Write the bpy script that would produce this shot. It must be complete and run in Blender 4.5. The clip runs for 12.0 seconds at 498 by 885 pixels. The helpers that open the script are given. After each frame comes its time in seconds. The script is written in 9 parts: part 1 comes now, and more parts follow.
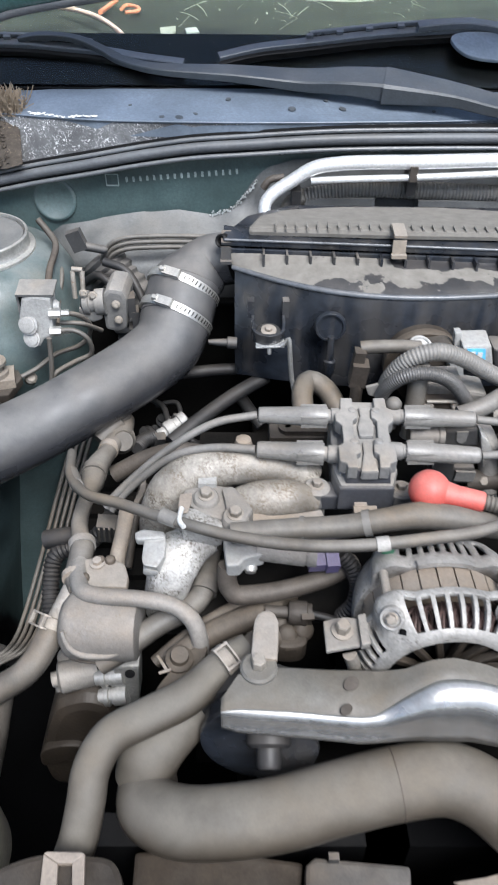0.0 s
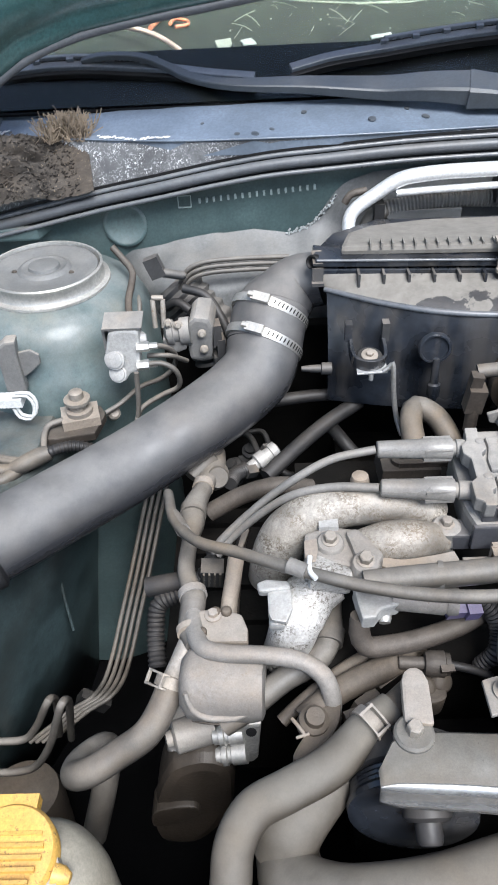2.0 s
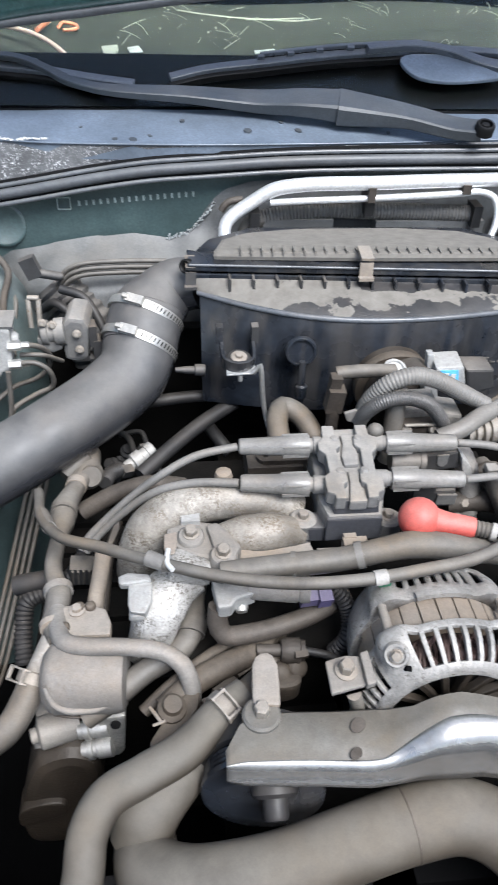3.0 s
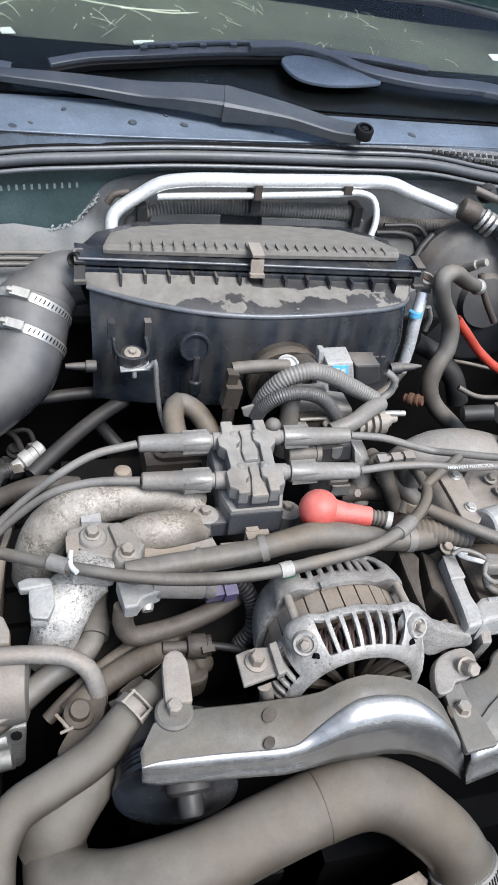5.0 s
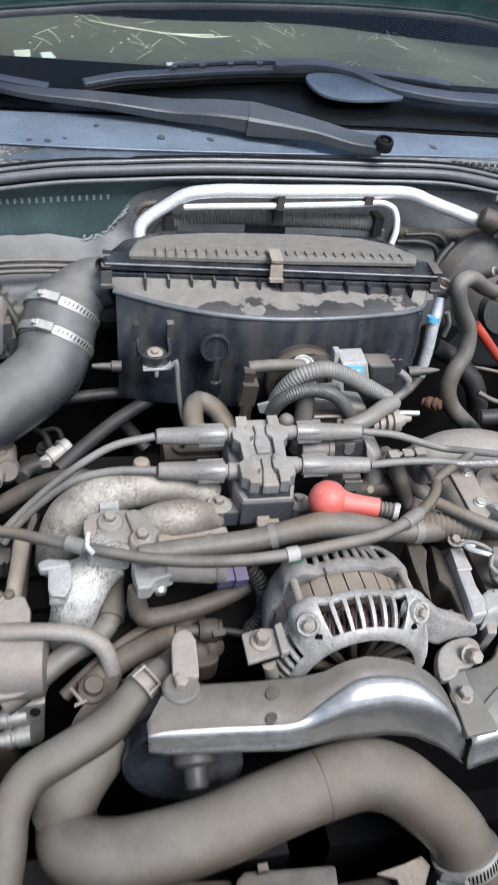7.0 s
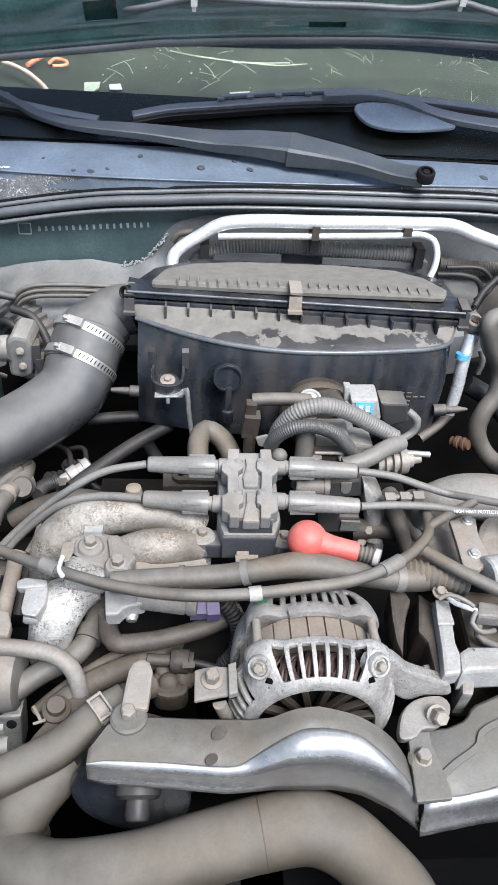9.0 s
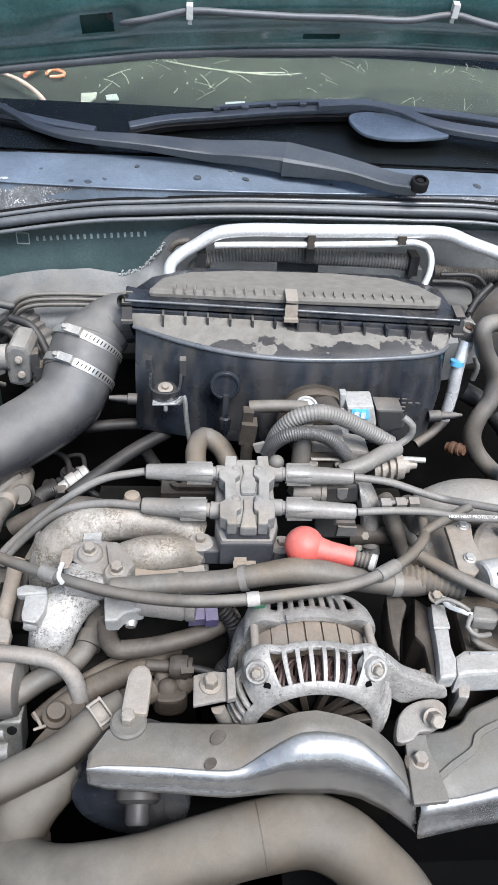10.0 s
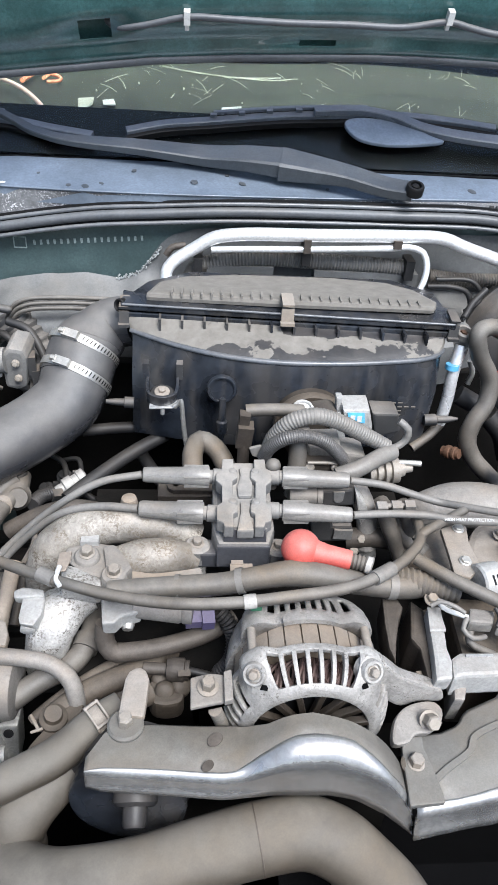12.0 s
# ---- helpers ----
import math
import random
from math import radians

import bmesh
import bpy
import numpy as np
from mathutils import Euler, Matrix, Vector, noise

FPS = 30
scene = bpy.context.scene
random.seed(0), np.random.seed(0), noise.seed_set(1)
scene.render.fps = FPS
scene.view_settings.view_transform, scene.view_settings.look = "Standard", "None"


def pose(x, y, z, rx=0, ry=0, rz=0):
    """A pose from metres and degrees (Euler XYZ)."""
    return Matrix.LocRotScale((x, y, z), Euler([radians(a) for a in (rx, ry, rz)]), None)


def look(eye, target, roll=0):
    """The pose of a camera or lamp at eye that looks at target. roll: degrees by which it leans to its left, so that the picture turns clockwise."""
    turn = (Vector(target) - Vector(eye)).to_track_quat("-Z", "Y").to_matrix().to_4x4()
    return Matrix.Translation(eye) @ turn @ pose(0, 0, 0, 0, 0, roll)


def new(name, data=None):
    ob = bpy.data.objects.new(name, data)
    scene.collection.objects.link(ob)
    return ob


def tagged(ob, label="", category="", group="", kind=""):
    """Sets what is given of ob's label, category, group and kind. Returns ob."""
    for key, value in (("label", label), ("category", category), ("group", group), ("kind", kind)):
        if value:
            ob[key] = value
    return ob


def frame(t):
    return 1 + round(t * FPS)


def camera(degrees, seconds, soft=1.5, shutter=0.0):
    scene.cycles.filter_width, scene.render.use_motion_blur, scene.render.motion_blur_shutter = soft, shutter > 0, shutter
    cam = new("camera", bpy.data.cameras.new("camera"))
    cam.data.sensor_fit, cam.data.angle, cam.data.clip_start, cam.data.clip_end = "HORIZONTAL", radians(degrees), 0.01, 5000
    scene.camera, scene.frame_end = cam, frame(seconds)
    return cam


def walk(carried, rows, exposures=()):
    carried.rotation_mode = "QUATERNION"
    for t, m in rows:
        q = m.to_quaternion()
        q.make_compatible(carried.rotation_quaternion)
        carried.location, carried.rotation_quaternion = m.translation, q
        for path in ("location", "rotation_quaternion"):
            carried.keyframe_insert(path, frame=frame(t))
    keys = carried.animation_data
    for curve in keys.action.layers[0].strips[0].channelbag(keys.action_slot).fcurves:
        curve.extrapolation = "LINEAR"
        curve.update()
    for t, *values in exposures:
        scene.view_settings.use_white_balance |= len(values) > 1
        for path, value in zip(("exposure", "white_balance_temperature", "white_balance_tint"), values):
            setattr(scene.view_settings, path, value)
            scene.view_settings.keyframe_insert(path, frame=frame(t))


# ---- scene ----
cam = camera(37.3, 12.0, soft=1.25, shutter=0.5)
PATH = [
    (0, (-0.004, 0.003, 1.464), (0.011, 1.541, 0.185), 0.6),
    (0.5, (-0.035, 0.033, 1.452), (-0.022, 1.599, 0.209), 1.4),
    (1, (-0.063, 0.049, 1.464), (-0.103, 1.589, 0.188), 0.6),
    (1.5, (-0.097, 0.064, 1.461), (-0.155, 1.58, 0.158), -2.4),
    (2, (-0.096, 0.062, 1.46), (-0.138, 1.608, 0.192), -3.0),
    (2.5, (-0.067, 0.038, 1.469), (0.054, 1.601, 0.228), 0.8),
    (3, (-0.049, 0.036, 1.465), (0.143, 1.584, 0.214), 2.4),
    (3.5, (-0.053, 0.04, 1.463), (0.348, 1.543, 0.206), 8.4),
    (3.7, (-0.06, 0.044, 1.469), (0.372, 1.522, 0.193), 9.4),
    (5.3, (-0.075, 0.04, 1.462), (0.46, 1.537, 0.248), 8.5),
    (5.5, (-0.07, 0.039, 1.455), (0.458, 1.554, 0.261), 7.5),
    (6, (-0.075, 0.032, 1.461), (0.616, 1.536, 0.338), 8.1),
    (6.5, (-0.071, 0.028, 1.455), (0.441, 1.569, 0.288), 5.8),
    (7, (-0.057, -0.004, 1.463), (0.368, 1.536, 0.26), 7.0),
    (7.2, (-0.046, -0.024, 1.465), (0.312, 1.521, 0.247), 6.1),
    (8.8, (0.052, -0.003, 1.484), (0.23, 1.595, 0.295), 5.3),
    (9, (0.06, -0.006, 1.486), (0.206, 1.594, 0.295), 4.2),
    (9.5, (0.06, -0.011, 1.49), (0.211, 1.596, 0.308), 4.2),
    (10, (0.06, -0.012, 1.492), (0.212, 1.597, 0.314), 4.0),
    (10.5, (0.058, -0.01, 1.491), (0.218, 1.599, 0.314), 4.1),
    (11, (0.057, -0.01, 1.492), (0.212, 1.605, 0.323), 3.9),
    (11.5, (0.054, -0.012, 1.49), (0.21, 1.604, 0.322), 4.4),
    (12, (0.058, -0.015, 1.493), (0.223, 1.6, 0.325), 4.3),
]
walk(cam, [(t, look(eye, target, roll)) for t, eye, target, roll in PATH],
     exposures=[(t, stops, 6310, 10) for t, stops in ((0.0, 0.92), (1.5, 1.09), (2.2, 1.07), (3.0, 0.99), (5.5, 0.89), (6.5, 0.85), (7.2, 0.88), (9.0, 1.03), (12.0, 1.05))])

# ---- light: an overcast sky, brightest ahead of the car's open front ----
world = bpy.data.worlds.new("sky")
scene.world = world
world.use_nodes = True
wn = world.node_tree
sky = wn.nodes.new("ShaderNodeTexSky")
sky.sky_type = "NISHITA"
sky.sun_disc = False
sky.sun_elevation = radians(60)
sky.sun_rotation = radians(158)
sky.air_density, sky.dust_density = 1.0, 2.0
wn.links.new(sky.outputs[0], wn.nodes["Background"].inputs[0])
wn.nodes["Background"].inputs[1].default_value = 0.12
sun = new("sun", bpy.data.lights.new("sun", "SUN"))
sun.data.energy = 3.45
sun.data.angle = radians(30)
sun.data.color = (0.955, 0.972, 0.985)
sun.matrix_world = look((0.95, -1.5, 4.2), (0.1, 0.6, 1.0))


# ---- materials ----
DUST = (0.262, 0.234, 0.204, 1)


def material(name, base, rough=0.5, metal=0.0, dust=0.3, bump=0.15, grain=260.0, vary=0.25, speck=0.0, speck_col=(0.7, 0.7, 0.7), streak=0.0, dust_col=DUST, coat=0.0, spec=0.5, grit=0.24, mottle=1.0):
    """A worn surface: colour varied at two scales, fine relief, dust lying on what faces up, and flecks."""
    m = bpy.data.materials.new(name)
    m.use_nodes = True
    nt = m.node_tree
    N, L = nt.nodes, nt.links
    bsdf = N["Principled BSDF"]
    co = N.new("ShaderNodeTexCoord").outputs["Object"]

    def noise_tex(scale, detail=4.0, rough_=0.55):
        n = N.new("ShaderNodeTexNoise")
        n.inputs["Scale"].default_value = scale
        n.inputs["Detail"].default_value = detail
        n.inputs["Roughness"].default_value = rough_
        L.new(co, n.inputs["Vector"])
        return n.outputs["Fac"]

    def ramp(src, lo, hi):
        r = N.new("ShaderNodeMapRange")
        r.inputs["From Min"].default_value, r.inputs["From Max"].default_value = lo, hi
        L.new(src, r.inputs["Value"])
        return r.outputs["Result"]

    def maths(op, a, b):
        n = N.new("ShaderNodeMath")
        n.operation = op
        for i, v in enumerate((a, b)):
            if isinstance(v, (int, float)):
                n.inputs[i].default_value = v
            else:
                L.new(v, n.inputs[i])
        n.use_clamp = True
        return n.outputs[0]

    def mix(fac, a, b):
        n = N.new("ShaderNodeMix")
        n.data_type = "RGBA"
        for sock, v in ((n.inputs["Factor"], fac), (n.inputs["A"], a), (n.inputs["B"], b)):
            if isinstance(v, (tuple, list)):
                sock.default_value = (*v[:3], 1)
            elif isinstance(v, (int, float)):
                sock.default_value = v
            else:
                L.new(v, sock)
        return n.outputs["Result"]

    big, fine = noise_tex(14.0), noise_tex(grain, 3.0)
    dark = tuple(c * (1 - vary) for c in base)
    light = tuple(min(1.0, c * (1 + vary)) for c in base)
    col = mix(ramp(big, 0.3, 0.7), dark, light)
    col = mix(maths("MULTIPLY", ramp(fine, 0.35, 0.7), 0.45), col, tuple(c * 0.5 for c in base))
    col = mix(maths("MULTIPLY", ramp(noise_tex(75.0, 6.0, 0.7), 0.45, 0.75), vary * 1.2), col, tuple(c * 0.45 for c in base))
    if speck:
        fl = noise_tex(390.0, 4.0, 0.75)
        where = maths("MULTIPLY", ramp(fl, 0.635 - 0.12 * speck, 0.68 - 0.12 * speck), ramp(noise_tex(60.0, 5.0, 0.65), 0.40, 0.60))
        col = mix(where, col, speck_col)
    up = N.new("ShaderNodeSeparateXYZ")
    L.new(N.new("ShaderNodeNewGeometry").outputs["Normal"], up.inputs[0])
    lie = ramp(up.outputs["Z"], -0.1, 0.8)
    if streak:
        # dust washed down in runs
        flow = N.new("ShaderNodeMapping")
        flow.inputs["Scale"].default_value = (1.0, 1.0, 0.12)
        L.new(co, flow.inputs["Vector"])
        runs = N.new("ShaderNodeTexNoise")
        runs.inputs["Scale"].default_value, runs.inputs["Detail"].default_value = 42.0, 4.0
        L.new(flow.outputs[0], runs.inputs["Vector"])
        col = mix(maths("MULTIPLY", ramp(runs.outputs["Fac"], 0.46, 0.66), streak), col, tuple(c * 0.42 for c in dust_col[:3]))
    patch = ramp(noise_tex(24.0, 6.0, 0.6), 0.30 - 0.3 * dust, 0.85 - 0.35 * dust)
    cover = maths("MULTIPLY", maths("MULTIPLY", lie, patch), min(1.0, dust * 1.45))
    tanned = tuple(c * k for c, k in zip(dust_col[:3], (0.86, 0.68, 0.48)))
    film = mix(maths("MULTIPLY", ramp(noise_tex(11.0, 5.0), 0.42, 0.75), mottle), dust_col, tanned)
    film = mix(maths("MULTIPLY", ramp(noise_tex(95.0, 6.0, 0.7), 0.42, 0.72), 0.5 * mottle), film, tuple(c * 0.55 for c in dust_col[:3]))
    shade = mix(cover, col, film)
    gritty = N.new("ShaderNodeMix")
    gritty.data_type, gritty.blend_type = "RGBA", "MULTIPLY"
    gritty.inputs["Factor"].default_value = grit
    L.new(shade, gritty.inputs["A"])
    L.new(mix(ramp(noise_tex(650.0, 3.0, 0.7), 0.32, 0.68), (0.55, 0.55, 0.55), (1.35, 1.35, 1.35)), gritty.inputs["B"])
    L.new(gritty.outputs["Result"], bsdf.inputs["Base Color"])
    r1 = maths("ADD", maths("MULTIPLY", ramp(big, 0.2, 0.8), 0.18), rough - 0.09)
    rr = N.new("ShaderNodeMix")
    L.new(cover, rr.inputs["Factor"])
    L.new(r1, rr.inputs["A"])
    rr.inputs["B"].default_value = 0.85
    L.new(rr.outputs["Result"], bsdf.inputs["Roughness"])
    if metal:
        inv = maths("MULTIPLY", maths("SUBTRACT", 1.0, cover), metal)
        L.new(inv, bsdf.inputs["Metallic"])
    bsdf.inputs["Specular IOR Level"].default_value = spec
    if coat:
        bsdf.inputs["Coat Weight"].default_value = coat
        bsdf.inputs["Coat Roughness"].default_value = 0.15
    if bump:
        b = N.new("ShaderNodeBump")
        b.inputs["Strength"].default_value = bump
        b.inputs["Distance"].default_value = 0.0012
        L.new(maths("ADD", fine, maths("MULTIPLY", noise_tex(70.0), 0.8)), b.inputs["Height"])
        L.new(b.outputs[0], bsdf.inputs["Normal"])
    return m


GREEN = material("green_paint", (0.053, 0.085, 0.086), 0.34, 0.0, 0.25, 0.05, vary=0.25, coat=0.25)
GREEN_DUSTY = material("green_paint_dusty", (0.060, 0.094, 0.095), 0.42, 0.0, 0.36, 0.06, dust_col=(0.30, 0.30, 0.29, 1), coat=0.15)
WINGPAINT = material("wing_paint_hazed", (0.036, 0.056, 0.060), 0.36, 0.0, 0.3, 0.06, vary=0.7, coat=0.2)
HOODPAINT = material("hood_paint", (0.046, 0.110, 0.109), 0.2, 0.0, 0.0, 0.03, vary=0.35, coat=0.7)
COWL = material("cowl_plastic", (0.128, 0.156, 0.194), 0.36, 0.0, 0.0, 0.1, vary=0.25, grit=0.12)
FLANGE = material("dirty_flange", (0.12, 0.122, 0.126), 0.45, 0.0, 0.3, 0.4, vary=0.6, speck=0.75, dust_col=(0.165, 0.158, 0.148, 1), grit=0.35)
WIPER = material("wiper_black", (0.050, 0.058, 0.067), 0.42, 0.0, 0.1, 0.08)
WIPERLIGHT = material("wiper_grey_rail", (0.105, 0.118, 0.138), 0.3, 0.0, 0.15, 0.08)
PLASTIC = material("black_plastic", (0.0185, 0.0225, 0.030), 0.27, 0.0, 0.05, 0.06, vary=0.75, grit=0.1, streak=0.34)
PLASTIC_DUSTY = material("black_plastic_dusty", (0.03, 0.031, 0.033), 0.5, 0.0, 0.45, 0.15)
RUBBER = material("duct_rubber", (0.036, 0.037, 0.041), 0.27, 0.0, 0.62, 0.05, vary=0.15, dust_col=(0.160, 0.154, 0.148, 1), grit=0.12, mottle=0.35)
HOSE = material("dusty_hose", (0.066, 0.060, 0.053), 0.4, 0.0, 0.55, 0.15, vary=0.45, dust_col=(0.222, 0.202, 0.176, 1))
HOSE_DARK = material("dark_hose", (0.018, 0.018, 0.019), 0.5, 0.0, 0.15, 0.1, spec=0.35)
BIGHOSE = material("radiator_hose", (0.052, 0.043, 0.033), 0.36, 0.0, 0.75, 0.06, vary=0.3, dust_col=(0.136, 0.122, 0.102, 1), grit=0.12, mottle=0.6)
WIRE = material("plug_wire", (0.150, 0.144, 0.134), 0.4, 0.0, 0.4, 0.06)
BOOT = material("boot_grey", (0.205, 0.196, 0.182), 0.22, 0.0, 0.3, 0.05)
COIL = material("coil_grey", (0.13, 0.129, 0.126), 0.42, 0.0, 0.7, 0.08, dust_col=(0.265, 0.245, 0.22, 1))
CAST = material("cast_aluminium", (0.44, 0.425, 0.40), 0.45, 0.25, 0.22, 0.7, vary=0.45, speck=1.0, speck_col=(0.11, 0.095, 0.08))
CAST_DUSTY = material("cast_aluminium_dusty", (0.235, 0.222, 0.205), 0.5, 0.2, 0.5, 0.45, vary=0.4, speck=0.2, speck_col=(0.10, 0.08, 0.06))
ALT = material("alternator_casting", (0.335, 0.32, 0.30), 0.42, 0.35, 0.35, 0.7, vary=0.6, speck=0.55, speck_col=(0.10, 0.088, 0.075), dust_col=(0.235, 0.215, 0.19, 1))
STATOR = material("stator_steel", (0.20, 0.155, 0.115), 0.6, 0.3, 0.6, 0.2)
COPPER = material("copper_winding", (0.085, 0.05, 0.045), 0.4, 0.5, 0.15, 0.2)
COVER = material("painted_cover", (0.17, 0.163, 0.15), 0.28, 0.4, 0.8, 0.06, vary=0.3, speck=0.15, speck_col=(0.04, 0.036, 0.03), dust_col=(0.124, 0.112, 0.094, 1), mottle=0.8)
# lighter copy of the cover paint, holding the sky's shine on the second cover
COVERB = material("sky_lit_cover_steel", (0.20, 0.194, 0.182), 0.27, 0.5, 0.7, 0.05, vary=0.25, speck=0.08, speck_col=(0.04, 0.036, 0.03), dust_col=(0.15, 0.14, 0.122, 1), mottle=0.6)
BRIGHT = material("bright_machined_metal", (0.62, 0.62, 0.61), 0.28, 0.6, 0.15, 0.1, vary=0.2)
TANPLASTIC = material("pale_tan_plastic", (0.26, 0.215, 0.175), 0.5, 0.0, 0.3, 0.1)
# much paler than the cover steel, to paint in the lip's reflected highlight
LIP = material("bright_cover_lip", (0.47, 0.465, 0.455), 0.19, 0.85, 0.33, 0.04, vary=0.3, dust_col=(0.17, 0.16, 0.142, 1), grit=0.10)
MANI = material("sooty_cast_manifold", (0.335, 0.31, 0.272), 0.5, 0.15, 0.34, 0.7, vary=0.75, speck=1.25, speck_col=(0.10, 0.08, 0.06), dust_col=(0.30, 0.262, 0.214, 1))
PALECAST = material("pale_casting", (0.40, 0.395, 0.38), 0.45, 0.2, 0.35, 0.3, vary=0.25)
PANEL = material("dusty_sound_panel", (0.115, 0.118, 0.118), 0.5, 0.0, 0.45, 0.12, vary=0.35, dust_col=(0.205, 0.202, 0.193, 1), mottle=0.4)
BRAID = material("braided_hose", (0.075, 0.073, 0.072), 0.35, 0.2, 0.25, 0.3, grain=500.0, vary=0.4, grit=0.8)
BROWN = material("brown_dusty_metal", (0.075, 0.058, 0.043), 0.65, 0.1, 0.35, 0.4, vary=0.5, dust_col=(0.175, 0.148, 0.118, 1))
DARKCASE = material("oily_dark_case", (0.030, 0.023, 0.017), 0.5, 0.1, 0.15, 0.4, vary=0.5, spec=0.3)
DULL = material("dull_clamp_steel", (0.36, 0.33, 0.29), 0.5, 0.5, 0.45, 0.3, vary=0.4, speck=0.3, speck_col=(0.22, 0.12, 0.06))
COILFACE = material("coil_smooth_face", (0.05, 0.052, 0.06), 0.32, 0.0, 0.3, 0.04, vary=0.2)
STEEL = material("zinc_steel", (0.55, 0.54, 0.51), 0.35, 0.8, 0.35, 0.15)
BOLTM = material("bolt_steel", (0.33, 0.30, 0.26), 0.5, 0.6, 0.6, 0.25, dust_col=(0.25, 0.215, 0.18, 1))
PIPE = material("bare_aluminium_pipe", (0.80, 0.80, 0.80), 0.32, 0.55, 0.12, 0.05, vary=0.06, grit=0.05)
RUST = material("rusty_steel", (0.095, 0.042, 0.02), 0.8, 0.1, 0.1, 0.4, vary=0.5)
TAN = material("dusty_bracket", (0.30, 0.25, 0.20), 0.65, 0.2, 0.7, 0.2)
BLACK = material("grimy_black", (0.006, 0.006, 0.0065), 0.55, 0.0, 0.03, 0.2, spec=0.2)
# greasy metal, taken down to near-black to paint in the bay's deep shade
GREASE_SHADE = material("greasy_shade_black", (0.0055, 0.005, 0.0045), 0.6, 0.0, 0.03, 0.35, vary=0.4, spec=0.12)
# near-black that paints shade into floor, gaps and holes
DEEP_SHADE = material("deep_shade_black", (0.003, 0.003, 0.0033), 0.8, 0.0, 0.0, 0.2, spec=0.05)
GRIME = material("grimy_metal", (0.06, 0.05, 0.042), 0.55, 0.2, 0.25, 0.4, vary=0.45, spec=0.3)
RED = material("red_rubber", (0.52, 0.075, 0.06), 0.42, 0.0, 0.5, 0.06, dust_col=(0.60, 0.25, 0.21, 1), vary=0.2, speck=0.25, speck_col=(0.16, 0.10, 0.085))
REDCABLE = material("red_cable", (0.45, 0.05, 0.03), 0.45, 0.0, 0.2, 0.04)
YELLOW = material("yellow_plastic", (0.64, 0.37, 0.075), 0.45, 0.0, 0.2, 0.08, vary=0.15, speck=0.5, speck_col=(0.06, 0.04, 0.03))
TANK = material("tank_plastic", (0.33, 0.305, 0.245), 0.4, 0.0, 0.3, 0.04, vary=0.2)
PURPLE = material("purple_connector", (0.13, 0.11, 0.22), 0.4, 0.0, 0.3, 0.05)
BLUE = material("blue_label", (0.12, 0.45, 0.72), 0.4, 0.0, 0.1, 0.02)
WHITE = material("white_print", (0.60, 0.60, 0.58), 0.5, 0.0, 0.25, 0.05, vary=0.12)
PALETAPE = material("pale_tape", (0.42, 0.40, 0.37), 0.5, 0.0, 0.3, 0.1, vary=0.25)
GREENTAG = material("green_tag", (0.04, 0.2, 0.11), 0.5, 0.0, 0.3, 0.02)
ORANGE = material("orange_cable", (0.80, 0.28, 0.16), 0.45, 0.0, 0.1, 0.02, vary=0.08)
PALE = material("pale_cable", (0.80, 0.55, 0.46), 0.45, 0.0, 0.1, 0.02, vary=0.08)
DASH = material("dash_vinyl", (0.038, 0.040, 0.029), 0.8, 0.0, 0.0, 0.12, grain=120.0, vary=0.5)
FRIT = material("black_frit", (0.003, 0.003, 0.0035), 0.5, 0.0, 0.0, 0.0, spec=0.1)
STRAW = material("straw", (0.46, 0.45, 0.38), 0.7, 0.0, 0.1, 0.1)
DIRT = material("leaf_dirt", (0.036, 0.028, 0.021), 0.9, 0.0, 0.15, 0.6, vary=0.7, speck=0.3, speck_col=(0.22, 0.17, 0.12))
SEAL = material("rubber_seal", (0.075, 0.080, 0.088), 0.4, 0.0, 0.35, 0.08, dust_col=(0.17, 0.175, 0.18, 1))
# paler than the seal, so its highlight lines are in the colour
SEALLIP = material("sheen_seal_lip", (0.11, 0.118, 0.128), 0.3, 0.0, 0.2, 0.05)
MOSS = material("dry_moss", (0.20, 0.155, 0.11), 0.9, 0.0, 0.2, 0.4, vary=0.4)
CONCRETE = material("concrete", (0.24, 0.235, 0.225), 0.85, 0.0, 0.1, 0.4)
STAMP = material("stamped_paint", (0.30, 0.36, 0.35), 0.5, 0.0, 0.2, 0.05)
CORRODED = material("corroded_edge", (0.36, 0.38, 0.38), 0.6, 0.0, 0.2, 0.4)


